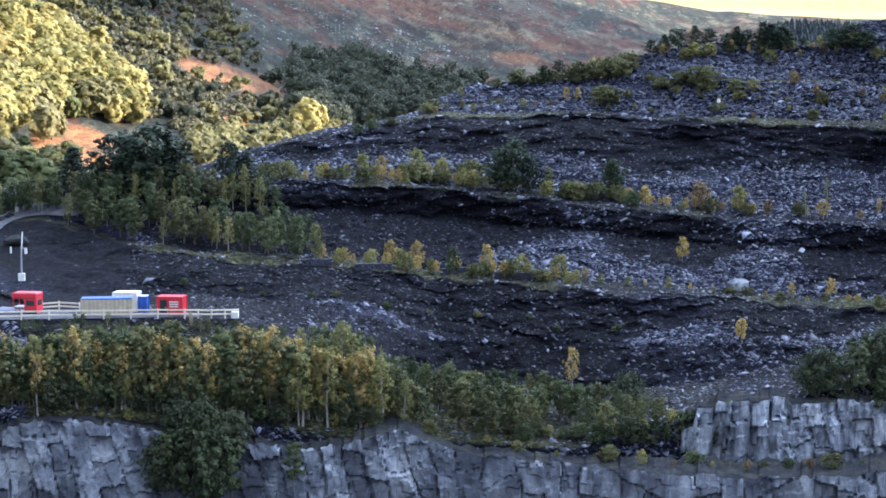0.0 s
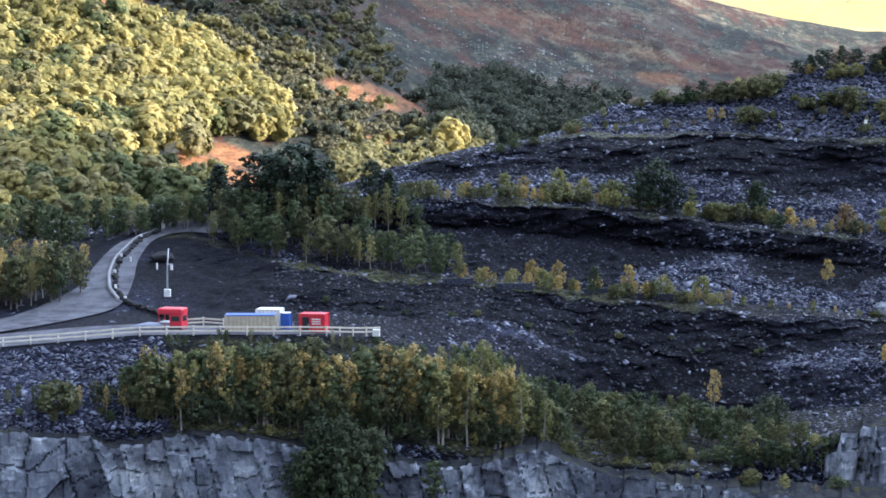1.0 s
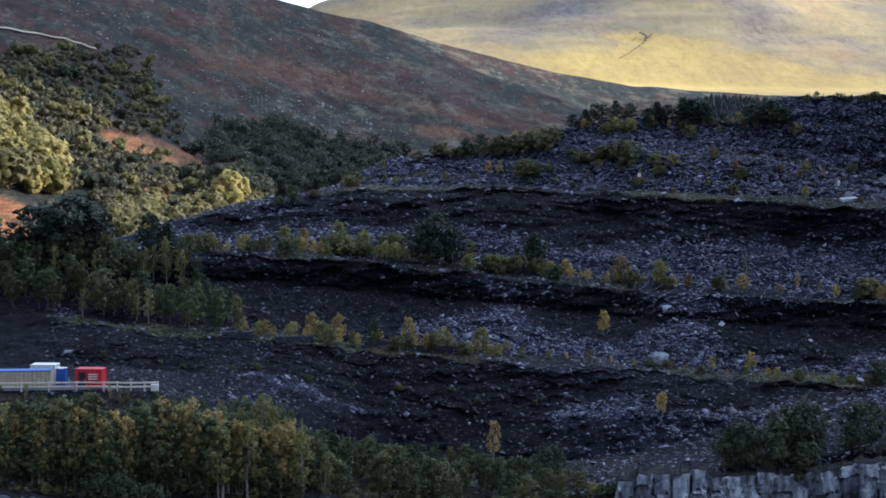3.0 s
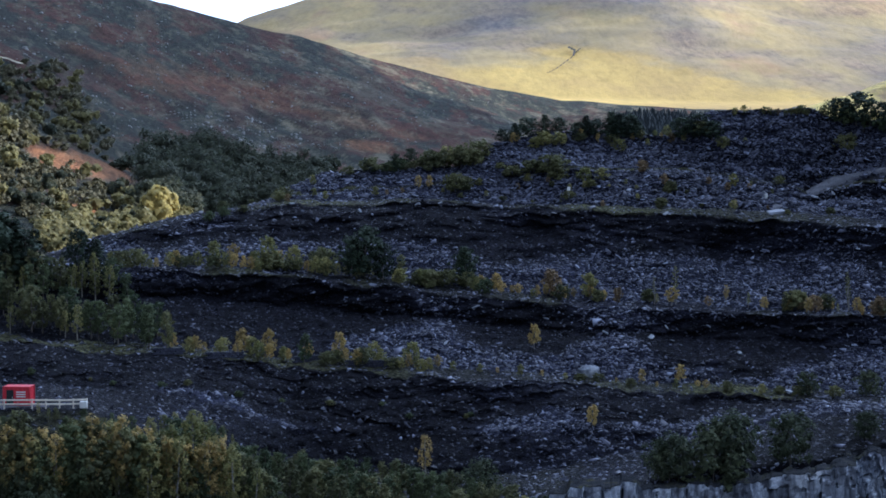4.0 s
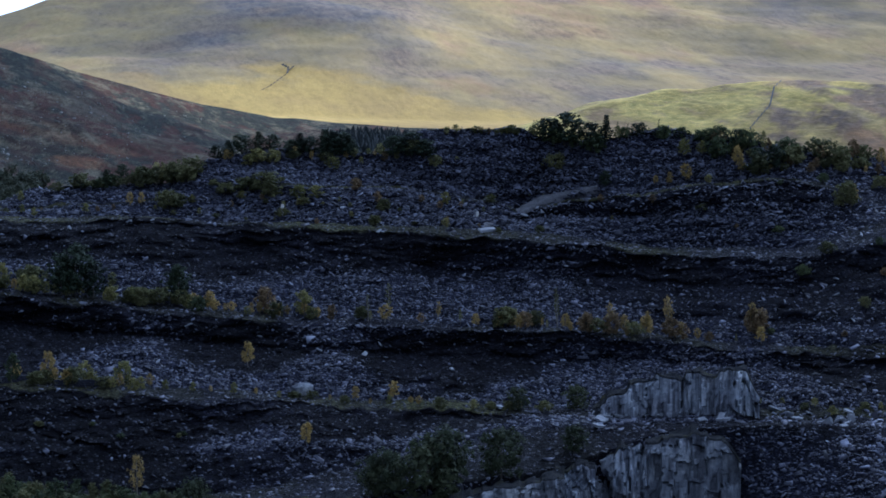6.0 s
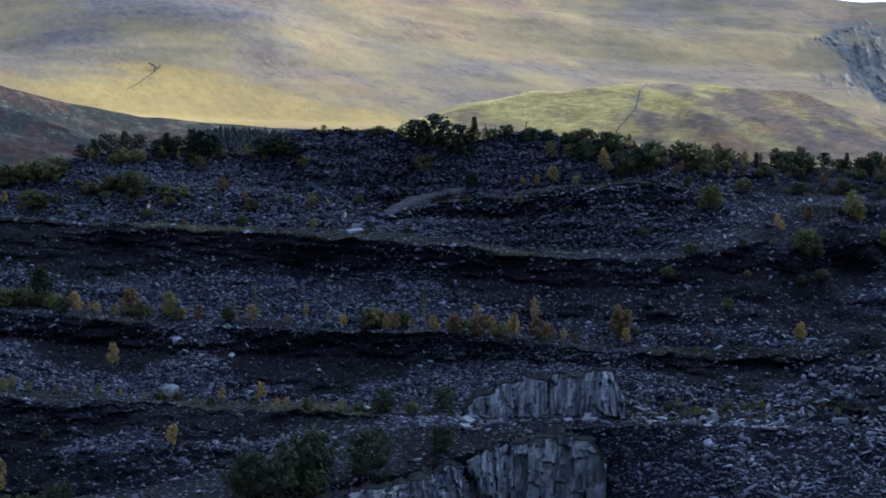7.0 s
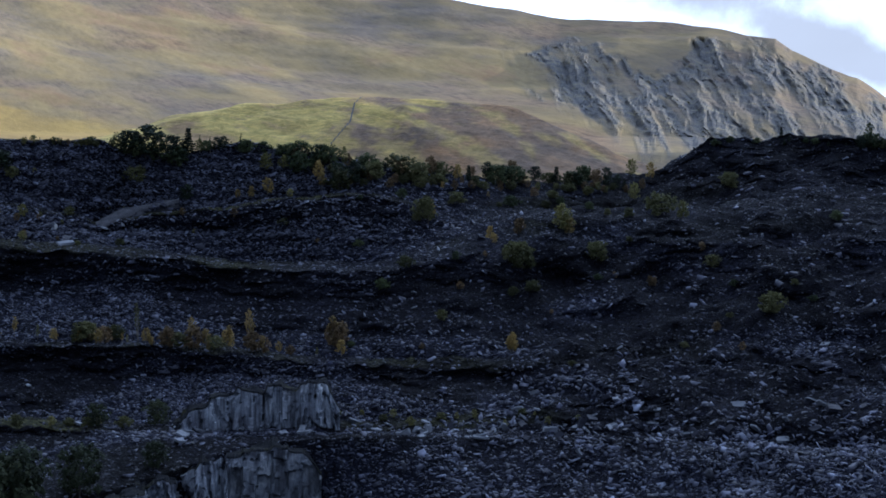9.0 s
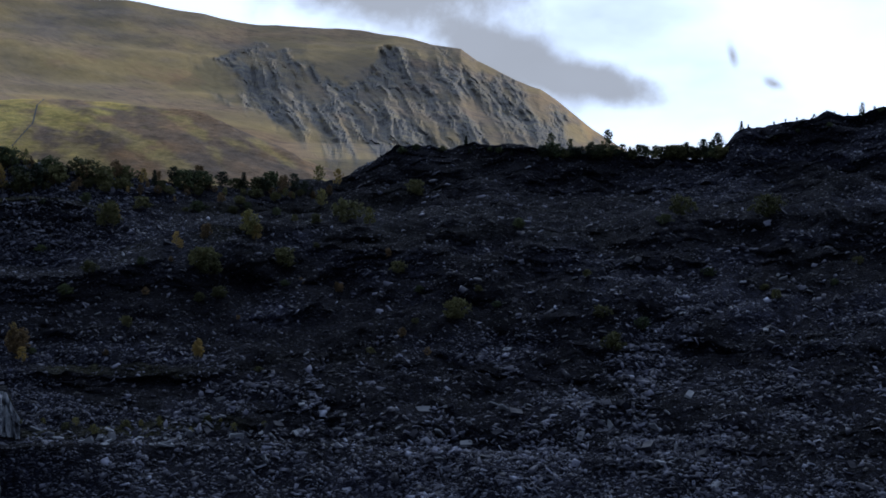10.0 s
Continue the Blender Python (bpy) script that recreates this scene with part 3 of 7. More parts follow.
nk = [(1150 + 0 * NCOLS, height_at(1150, -1.5) + 0 * NCOLS), (1500 + 0 * NCOLS, height_at(1500, 1.15) + 0 * NCOLS), (1850 + 0 * NCOLS, height_at(1850, np.minimum(1.6, el_n - 0.3))),
      (1850 + 0.48 * (n1 - 1850), height_at(1850 + 0.48 * (n1 - 1850), 1.4 + 0.55 * (el_n - 1.6))), (n1, height_at(n1, el_n)), (n1 + 300, height_at(n1, el_n) - 20), (n1 + 1200, 60 + 0 * NCOLS)]
rr, zz = loft(nk, [14, 16, 55, 60, 6, 4])
az = NCOLS[None, :] + 0 * rr
deg, el = np.degrees(az), np.degrees(np.arctan2(zz - EYE, rr))
crag_top = np.interp(deg, [26, 27.2, 29.2, 30.4, 31.2, 32.2, 33.0, 33.6, 35.65, 36.9, 39.4], [4.3, 4.5, 4.65, 4.35, 3.9, 3.95, 4.55, 4.75, 4.3, 3.7, 2.4]) + 0.16 * fbm(deg * 1.6, deg * 0, 3, 8)
crag_foot = np.interp(deg, [26.5, 27.4, 28.25, 29.8, 31.15, 32, 36, 40], [4.6, 4.2, 3.05, 2.05, 1.25, 0.8, 0.5, 0.4]) + 0.3 * fbm(deg * 1.7, deg * 0 + 5, 4, 9)
CRAG = np.clip((crag_top - el) / 0.25 + 0.9 * fbm(deg * 3, el * 4, 3, 34), 0, 1) * np.clip((el - crag_foot) / 0.6 + 0.5 * fbm(deg * 4 + 2 * el, el * 2, 3, 32), 0, 1) * np.clip((deg - 26.9) / 0.9 + 0.6 * fbm(deg * 4, el * 3, 3, 33), 0, 1)
CRAG *= np.clip(np.interp(deg, [31, 33.5], [0.95, 0.8]) + 1.0 * fbm(deg * 1.9 + 1.5 * el, el * 1.1, 4, 35), 0.2, 1)
CRAG[-11:] = 0
bend = 0.12 * fbm(deg * 1.1, el * 1.6, 3, 38)
gullies = np.abs(fbm((deg + bend) * 1.6 + 0.9 * el, el * 0.4, 4, 15)) - 0.35
rr = rr + CRAG * (24 * gullies + 16 * (np.abs(fbm((deg + bend) * 3.6 + 1.6 * el, el * 0.9, 4, 16)) - 0.4) + 13 * (np.abs(fbm((deg + bend) * 7.5 + 4.5 * el, el * 4.5, 3, 18)) - 0.4))
X, Y = rr * np.sin(az), rr * np.cos(az)
rise = np.interp(rr, [1150, 1500, 2000, 2700, 3000, 3400], [0, 1, 8, 15, 3, 3])
folds = fbm(X / 520, Y / 520, 4, 57, 0.4)
dome = 26 * np.exp(-((deg - 9.5) / 3.6) ** 2 - ((el - 4.3) / 0.8) ** 2)
NX, NY, NZ = X, Y, zz + rise * folds + dome + 2.5 * fbm(X / 90, Y / 90, 3, 58) * np.clip((el - 1.8) / 1.5, 0, 1)
mountain = tagged(new("mountain", sheet_mesh("mountain", NX, NY, NZ, GRASS)), "broad grassy mountain with grey crags along its flank", "mountain", kind="structure")


def spot(c_az, c_el, c_w, c_h, slant=0.0):
    """A soft patch on the mountain round a bearing and sight height."""
    return np.exp(-((deg - c_az) / c_w) ** 2 - ((el - c_el - slant * (deg - c_az)) / c_h) ** 2)


veil = fbm(deg * 0.5, el * 2.6 + 0.3 * deg, 5, 36, 0.6)
# band_top: upper limit of the painted sunlit foot
band_top = np.interp(deg, [-4, 2, 5.5, 8.2, 9.7, 12.3, 13.3, 15.7, 17], [3.0, 3.0, 2.7, 3.1, 3.05, 2.5, 2.32, 1.92, 1.5])
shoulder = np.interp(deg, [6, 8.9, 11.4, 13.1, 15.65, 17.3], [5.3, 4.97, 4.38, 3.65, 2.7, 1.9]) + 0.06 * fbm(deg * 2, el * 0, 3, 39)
# painted shade: under the shoulder's lit edge, and on the cloud-shadowed slope behind
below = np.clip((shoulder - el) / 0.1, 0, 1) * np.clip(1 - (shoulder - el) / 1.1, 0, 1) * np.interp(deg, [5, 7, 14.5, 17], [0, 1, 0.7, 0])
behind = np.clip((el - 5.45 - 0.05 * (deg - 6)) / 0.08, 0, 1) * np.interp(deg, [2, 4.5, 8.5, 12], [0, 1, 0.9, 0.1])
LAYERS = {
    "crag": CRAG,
    # heather patches, with the shade of below and behind added to the colour
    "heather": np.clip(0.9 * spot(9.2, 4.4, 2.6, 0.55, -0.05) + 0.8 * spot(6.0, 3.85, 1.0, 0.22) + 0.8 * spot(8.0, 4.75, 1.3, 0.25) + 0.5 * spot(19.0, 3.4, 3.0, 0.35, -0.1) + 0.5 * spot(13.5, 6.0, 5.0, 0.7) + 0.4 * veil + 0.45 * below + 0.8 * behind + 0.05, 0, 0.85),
    "russet": np.clip(0.9 * spot(17.5, 4.35, 1.7, 0.3) + 0.5 * spot(29.0, 5.0, 2.5, 0.25) + 0.9 * spot(29.0, 1.7, 2.3, 0.7, -0.4) + 0.4 * veil, 0, 0.9) * np.clip(1.1 + veil, 0.3, 1),
    "sunlit_moor": np.clip((band_top - el + 0.3 * veil) / 0.35, 0, 1) * np.interp(deg, [3, 6, 16, 19], [0.45, 1, 0.9, 0]),
}
sharp = CRAG[:-1, :-1].ravel() > 0.35
if len(sharp) == len(mountain.data.polygons):
    mountain.data.polygons.foreach_set("use_smooth", ~sharp)
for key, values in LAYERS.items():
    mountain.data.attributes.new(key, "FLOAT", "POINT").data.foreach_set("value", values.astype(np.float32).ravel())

def spur_lush(a, e):
    """Green runs of grass down the spur's far end."""
    return np.clip((fbm(a * 1.2 + 1.5 * e, e * 1.3, 4, 74) - 0.15) / 0.25, 0, 1)


SCOLS = np.radians(np.arange(8.0, 36.01, 0.15))
el_s = np.interp(np.degrees(SCOLS), [8, 12, 14, 16, 18, 20.4, 22.7, 24.4, 26, 27.5, 29.3, 31, 32, 36], [0.3, 0.6, 0.9, 1.45, 2.15, 2.52, 2.76, 2.78, 2.7, 2.4, 1.85, 1.2, 0.8, -0.8])
sk = [(1200 + 0 * SCOLS, height_at(1200, -2.0) + 0 * SCOLS), (1420 + 0 * SCOLS, height_at(1420, el_s)), (1600 + 0 * SCOLS, height_at(1420, el_s) - 4), (2000 + 0 * SCOLS, 70 + 0 * SCOLS)]
spur, SX, SY, SZ = land("spur", SCOLS, sk, [60, 20, 8], SPUR, 8.0, 90.0, "rounded grassy spur with bracken below the mountain", 71)

s_deg, s_el = np.degrees(np.arctan2(SX, SY)), np.degrees(np.arctan2(SZ - EYE, np.hypot(SX, SY)))
FERN = np.clip((s_deg - 22.8 + 1.2 * (2.3 - s_el) + 2.6 * fbm(s_deg * 0.8, s_el * 4.0 + 0.6 * s_deg, 5, 73, 0.6)) / 1.6, 0, 1) * np.clip(1.1 - 0.6 * spur_lush(s_deg, s_el), 0, 1)
spur.data.attributes.new("fern", "FLOAT", "POINT").data.foreach_set("value", FERN.astype(np.float32).ravel())


def shade_ridge():
    """Unseen high ground added to keep the quarry out of the sun, with a saddle shaped to let it through."""
    y = np.linspace(-900, 1560, 124)
    x0 = 620 + 1.3 * np.maximum(y - 300, 0)
    need = (x0 + 260) * math.tan(radians(SUN_HEIGHT)) * 1.12
    saddle = np.interp(y, [545, 600, 750, 810, 860], [1, 0.3, 0.3, 1, 1.25])
    top = need * saddle * np.interp(y, [-900, -300, 1395, 1460, 1560], [0.5, 1, 1, 0.35, 0.1]) * (1 + 0.06 * fbm(y / 90, y * 0, 3, 5)) + EYE
    rows = [(x0 - 0.45 * need, 0 * y), (x0 - 0.25 * need, EYE + 0.45 * (top - EYE)), (x0, top), (x0 + 0.8 * need, EYE + 0.6 * (top - EYE)), (x0 + 2 * need, 0 * y)]
    X = np.array([a for a, _ in rows]); Z = np.array([b for _, b in rows]); Y = y[None, :] + 0 * X
    return sheet_mesh("shade_ridge", X, Y, Z, HEATH)


tagged(new("shade_ridge", shade_ridge()), "unseen heather-covered rise added out of view to shade the quarry", "hill", kind="structure")


def far_ground():
    """One sheet: the lookout under the camera, the pit and the country out to the horizon."""
    r = np.array([0.0, 4, 8, 20, 45, 120, 230, 400, 900, 1800, 3500, 4700])[:, None]
    h = np.array([58.3, 58.3, 56, 40, 2, 0, -0.5, -1, -2, -2, -2, -2])[:, None]
    a = np.radians(np.arange(0, 361, 3.0))[None, :]
    return sheet_mesh("pit_floor", 0.7 + r * np.sin(a), r * np.cos(a), h + 0 * a, FLOOR)


tagged(new("pit_floor", far_ground()), "grey slate floor of the quarry pit and country around", "ground", kind="structure")


# ---- trees and scrub ----
def leaf_material(name, dark, light, glow=0.42):
    m, n, l, b = material(name, 0.7)
    info = n.new("ShaderNodeObjectInfo")
    geo = n.new("ShaderNodeNewGeometry")
    add = n.new("ShaderNodeMath")
    add.operation = "MULTIPLY_ADD"
    l.new(info.outputs["Random"], add.inputs[0])
    add.inputs[1].default_value = 0.62
    half = n.new("ShaderNodeMath")
    half.operation = "MULTIPLY"
    l.new(geo.outputs["Random Per Island"], half.inputs[0])
    half.inputs[1].default_value = 0.38
    l.new(half.outputs[0], add.inputs[2])
    col = ramp_node(n, l, add.outputs[0], [(0.1, dark), (0.85, light)])
    l.new(col, b.inputs["Base Color"])
    tr = n.new("ShaderNodeBsdfTranslucent")
    l.new(col, tr.inputs["Color"])
    mx = n.new("ShaderNodeMixShader")
    mx.inputs[0].default_value = glow
    out = n["Material Output"]
    l.new(b.outputs[0], mx.inputs[1])
    l.new(tr.outputs[0], mx.inputs[2])
    l.new(mx.outputs[0], out.inputs["Surface"])
    return m


LEAF = {
    "gold": leaf_material("golden_birch_leaves", (0.26, 0.20, 0.075), (0.55, 0.42, 0.155)),
    "lime": leaf_material("yellow_green_leaves", (0.13, 0.14, 0.05), (0.34, 0.315, 0.12)),
    "green": leaf_material("green_leaves", (0.045, 0.066, 0.034), (0.13, 0.155, 0.072)),
    "dark": leaf_material("dark_green_needles", (0.016, 0.026, 0.018), (0.045, 0.065, 0.036), 0.15),
    "olive": leaf_material("olive_scrub_leaves", (0.064, 0.072, 0.034), (0.19, 0.19, 0.085)),
    # sunny: yellow-green oak leaves with sunlight put into the colour as extra brightness
    "sunny": leaf_material("sun_brightened_oak_leaves", (0.26, 0.24, 0.085), (0.54, 0.465, 0.185), 0.55),
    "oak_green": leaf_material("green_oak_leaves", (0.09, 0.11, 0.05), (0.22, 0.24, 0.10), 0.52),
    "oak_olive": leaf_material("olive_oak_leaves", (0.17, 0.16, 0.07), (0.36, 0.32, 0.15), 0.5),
    "heath": leaf_material("heather_scrub_leaves", (0.06, 0.064, 0.042), (0.17, 0.155, 0.09), 0.3),
    "far_needles": leaf_material("far_bluish_needles", (0.012, 0.018, 0.021), (0.030, 0.040, 0.043), 0.05),
    "valley": leaf_material("valley_oak_leaves", (0.05, 0.06, 0.042), (0.14, 0.145, 0.085), 0.4),
    "willow": leaf_material("dark_willow_leaves", (0.032, 0.045, 0.027), (0.095, 0.11, 0.056)),
    "rust": leaf_material("rusty_leaves", (0.14, 0.105, 0.058), (0.29, 0.21, 0.115)),
}
BARK = paint("grey_bark", (0.16, 0.14, 0.12), 0.9, 0.5, 2.0)
BIRCH_BARK = paint("pale_birch_bark", (0.32, 0.3, 0.26), 0.85, 0.5, 1.5)


def tube(verts, faces, points, radii, sides=5):
    """Adds a tapered tube through the points."""
    base = len(verts)
    for p, r in zip(points, radii):
        for k in range(sides):
            a = 2 * math.pi * k / sides
            verts.append((p[0] + r * math.cos(a), p[1] + r * math.sin(a), p[2]))
    for i in range(len(points) - 1):
        for k in range(sides):
            a, b2 = base + i * sides + k, base + i * sides + (k + 1) % sides
            faces.append((a, b2, b2 + sides, a + sides))
    faces.append(tuple(base + (len(points) - 1) * sides + k for k in range(sides)))


def mesh_of(name, verts, faces, mat, smooth=False):
    me = bpy.data.meshes.new(name)
    me.from_pydata([tuple(map(float, v)) for v in verts], [], faces)
    me.materials.append(mat)
    if smooth:
        me.polygons.foreach_set("use_smooth", np.ones(len(me.polygons), dtype=bool))
    me.update()
    return me


def leaf_cloud(rng, centres, sizes, per, leaf, flat=0.75, ruffle=0.25):
    """Small leaves scattered over clumps: corner coordinates, three to a leaf."""
    c = np.repeat(np.array(centres), per, axis=0)
    s = np.repeat(np.array(sizes), per)[:, None]
    d = rng.normal(size=c.shape)
    d /= np.linalg.norm(d, axis=1, keepdims=True)
    p = c + d * s * (0.3 + 0.95 * rng.random((len(c), 1)) ** 0.8) * np.array([1, 1, flat])
    mid = c.mean(axis=0)
    w = (p - mid) / (np.abs(p - mid).max(axis=0) + 1e-6)
    n = 0.5 * d + 0.8 * w + np.array([0, 0, 0.3]) + (ruffle + 0.25) * rng.normal(size=d.shape)
    n /= np.linalg.norm(n, axis=1, keepdims=True)
    u = np.cross(n, rng.normal(size=n.shape))
    u /= np.linalg.norm(u, axis=1, keepdims=True)
    v = np.cross(n, u)
    k = leaf * (0.6 + 0.8 * rng.random((len(c), 1)))
    return np.stack([p - u * k - v * k * 0.6, p + u * k - v * k * 0.5, p + v * k * 1.1], 1)


def leaves_mesh(name, q, mat):
    me = bpy.data.meshes.new(name)
    nq = len(q)
    me.vertices.add(nq * 3)
    me.vertices.foreach_set("co", q.astype(np.float32).ravel())
    me.loops.add(nq * 3)
    me.loops.foreach_set("vertex_index", np.arange(nq * 3, dtype=np.int32))
    me.polygons.add(nq)
    me.polygons.foreach_set("loop_start", np.arange(0, nq * 3, 3, dtype=np.int32))
    me.update(calc_edges=True)
    me.materials.append(mat)
    return me


def part(name, me, parent, label=""):
    ob = new(name, me)
    ob.parent = parent
    return tagged(ob, label)


def limbs_and_clumps(rng, h, width, clear, lean):
    """Trunk line, limb lines and clump centres of a broadleaf tree."""
    top = Vector((lean * h, 0.3 * lean * h, h * 0.96))
    trunk = [Vector((0, 0, -0.4)), top * 0.3 + Vector((rng.normal() * 0.02 * h, rng.normal() * 0.02 * h, 0)), top * 0.65, top]
    lines, clumps, sizes = [], [], []
    n = int(13 + 5.5 * width)
    for i in range(n):
        f = clear + (0.98 - clear) * (i + 0.5) / n
        a = 2.4 * i + rng.normal() * 0.4
        spread = width * (0.35 + 0.65 * math.sin(math.pi * min(1, (f - clear) / (1 - clear) * 0.85 + 0.15))) * (0.55 + 0.6 * rng.random())
        start = top * f
        end = start + Vector((math.cos(a) * spread, math.sin(a) * spread, 0.05 * h + 0.25 * spread * rng.random()))
        end.z = min(end.z, h * 1.02)
        lines.append((start - Vector((0, 0, 0.06 * h)), (start + end) / 2 + Vector((0, 0, 0.02 * h)), end))
        for g in (0.55, 1.0):
            clumps.append(start + (end - start) * g)
            sizes.append((0.16 + 0.26 * rng.random() ** 1.5) * width * (0.85 if g < 1 else 0.66))
    clumps.append(top)
    sizes.append(0.3 * width)
    return trunk, lines, clumps, sizes


def broadleaf(name, h, width, clear, leaf, bark, label, seed, per=34, size=0.2, category="tree", flat=0.75, ruffle=0.25):
    rng = np.random.default_rng(seed)
    root = new(name)
    trunk, lines, clumps, sizes = limbs_and_clumps(rng, h, width, clear, rng.normal() * 0.03)
    v, f = [], []
    tube(v, f, trunk, [0.018 * h, 0.014 * h, 0.009 * h, 0.003 * h], 6)
    for a, m, b in lines[::3 if category == "tree" else 4]:
        tube(v, f, [a, m, b], [0.005 * h, 0.004 * h, 0.0015 * h], 3)
    part("trunk", mesh_of("trunk", v, f, bark, True), root)
    part("crown", leaves_mesh("crown", leaf_cloud(rng, [tuple(c) for c in clumps], sizes, per, size, flat, ruffle), leaf), root)
    return tagged(root, label, category)


def conifer(name, h, width, leaf, label, seed, open_=0.0):
    rng = np.random.default_rng(seed)
    root = new(name)
    v, f = [], []
    tube(v, f, [(0, 0, -0.4), (0, 0, h * 0.5), (0, 0, h)], [0.02 * h, 0.012 * h, 0.002 * h], 6)
    cl, sz = [], []
    levels = int(h * 1.7)
    for i in range(levels):
        t = i / levels
        z = h * (0.08 + 0.9 * t)
        reach = width * (1 - t) ** 0.85 * (0.75 + 0.4 * rng.random()) + 0.12
        for k in range(6):
            a = 2 * math.pi * (k + rng.random() * 0.7) / 6 + i
            r = reach * (0.7 + 0.5 * rng.random())
            tip = (math.cos(a) * r, math.sin(a) * r, z - 0.18 * r)
            if k % 2 == 0:
                tube(v, f, [(0, 0, z), tip], [0.004 * h, 0.0015 * h], 3)
            for g in (0.35, 0.7, 1.0):
                if rng.random() > open_:
                    cl.append((tip[0] * g, tip[1] * g, z - 0.18 * r * g))
                    sz.append(0.16 * width * (1.2 - 0.5 * g) + 0.08)
    part("trunk", mesh_of("trunk", v, f, BARK, True), root)
    part("crown", leaves_mesh("crown", leaf_cloud(rng, cl, sz, 9, 0.2, 0.5), leaf), root)
    return tagged(root, label, "tree")


def kinds(make, count):
    return [make(i) for i in range(count)]


PLANTS = {
    "birch_gold": kinds(lambda i: broadleaf("birch_tree", 8.5, 1.45, 0.30, LEAF["gold"], BIRCH_BARK, "slender birch with thin golden autumn leaves", 100 + i, 20, 0.14, "tree", 1.5), 3),
    "birch_lime": kinds(lambda i: broadleaf("birch_tree", 8.5, 1.6, 0.22, LEAF["lime"], BIRCH_BARK, "slender birch with yellow-green leaves and pale trunk", 120 + i, 22, 0.14, "tree", 1.5), 4),
    "green": kinds(lambda i: broadleaf("broadleaf_tree", 7.0, 1.8, 0.15, LEAF["green"], BARK, "dense green young broadleaf tree on slate waste", 140 + i, 25, 0.185, "tree", 1.1), 4),
    "olive": kinds(lambda i: broadleaf("broadleaf_tree", 7.0, 1.75, 0.18, LEAF["olive"], BARK, "olive-green broadleaf tree on slate waste", 160 + i, 25, 0.185, "tree", 1.1), 3),
    "round": kinds(lambda i: broadleaf("willow_bush", 6.0, 3.4, 0.03, LEAF["willow"], BARK, "broad rounded dark green willow on slate", 170 + i, 32, 0.205, "tree", 0.9), 3),
    "bush_gold": kinds(lambda i: broadleaf("birch_shrub", 3.2, 0.95, 0.2, LEAF["gold"], BIRCH_BARK, "small golden birch shrub on a slate terrace", 180 + i, 14, 0.13, "shrub", 1.3, 0.5), 3),
    "bush_lime": kinds(lambda i: broadleaf("birch_shrub", 3.0, 1.25, 0.1, LEAF["lime"], BARK, "small yellow-green shrub on a slate terrace", 200 + i, 16, 0.14, "shrub", 1.1, 0.5), 3),
    "bush_olive": kinds(lambda i: broadleaf("gorse_bush", 2.2, 1.7, 0.03, LEAF["olive"], BARK, "low rounded olive-green gorse bush", 220 + i, 20, 0.15, "shrub", 0.8, 0.5), 3),
    "bush_green": kinds(lambda i: broadleaf("willow_shrub", 2.6, 1.9, 0.03, LEAF["green"], BARK, "low dense dark green bush on slate", 240 + i, 22, 0.16, "shrub", 0.8, 0.5), 3),
    "bush_rust": kinds(lambda i: broadleaf("rowan_shrub", 2.4, 1.1, 0.08, LEAF["rust"], BARK, "small rusty orange shrub on slate", 260 + i, 16, 0.13, "shrub", 1.1, 0.5), 2),
    "pine": kinds(lambda i: conifer("pine_tree", 8.0, 2.6, LEAF["dark"], "dark bushy pine tree", 280 + i, 0.15), 3),
    "dark_tree": kinds(lambda i: broadleaf("yew_tree", 8.0, 3.4, 0.05, LEAF["dark"], BARK, "broad dark evergreen tree", 340 + i, 30, 0.24), 3),
    "spruce": kinds(lambda i: conifer("spruce_tree", 6.0, 1.4, LEAF["dark"], "small dark spruce tree on the tip", 300 + i), 3),
    "bare": kinds(lambda i: broadleaf("birch_sapling", 5.5, 0.5, 0.3, LEAF["olive"], BIRCH_BARK, "thin pale birch sapling, almost bare", 320 + i, 5, 0.12), 2),
}
HEIGHTS = {"round": 6.0, "birch_gold": 8.5, "birch_lime": 8.5, "green": 7.0, "olive": 7.0, "bush_gold": 3.2, "bush_lime": 3.0, "bush_olive": 2.2, "bush_green": 2.6, "bush_rust": 2.4, "pine": 8.0, "dark_tree": 8.0, "spruce": 6.0, "bare": 5.5}
GROUPS = {"round": "willows of the quarry", "birch_gold": "birches of the quarry", "birch_lime": "birches of the quarry", "green": "broadleaf trees of the quarry", "olive": "broadleaf trees of the quarry", "pine": "pines of the quarry", "spruce": "spruces of the quarry", "bare": "bare saplings"}
used = set()
prng = random.Random(5)


def plant(kind, place, h, wide=1.0):
    """Sets one plant of that kind, h metres high, at a place on the ground."""
    src = prng.choice(PLANTS[kind])
    k = h / HEIGHTS[kind]
    m = Matrix.Translation(Vector(place) - Vector((0, 0, 0.05))) @ Matrix.Rotation(prng.uniform(0, 6.28), 4, "Z") @ Matrix.Diagonal((k * wide, k * wide, k, 1))
    if src.name in used:
        ob = copy_thing(src, Matrix())
    else:
        ob = src
        used.add(src.name)
    ob.matrix_basis = m
    return tagged(ob, group=GROUPS.get(kind, "shrubs of the quarry"))


def belt(n, az0, az1, el_line, depth, mix, hs, seed, tops=None):
    """Scatters n plants between two bearings along a line of sight heights, reaching up it by depth degrees."""
    rg = random.Random(seed)
    for i in range(n):
        az = az0 + (az1 - az0) * (i + rg.random()) / n
        el = np.interp(az, el_line[0], el_line[1]) + depth * rg.random()
        h = rg.uniform(*hs)
        if tops:
            room = np.interp(az, tops[0], tops[1]) - el
            h = max(2.0, min(h * 1.25, room * 4.45 * rg.uniform(0.68, 1.05)))
        plant(rg.choice(mix), meet(az, el), h, rg.uniform(0.85, 1.25))


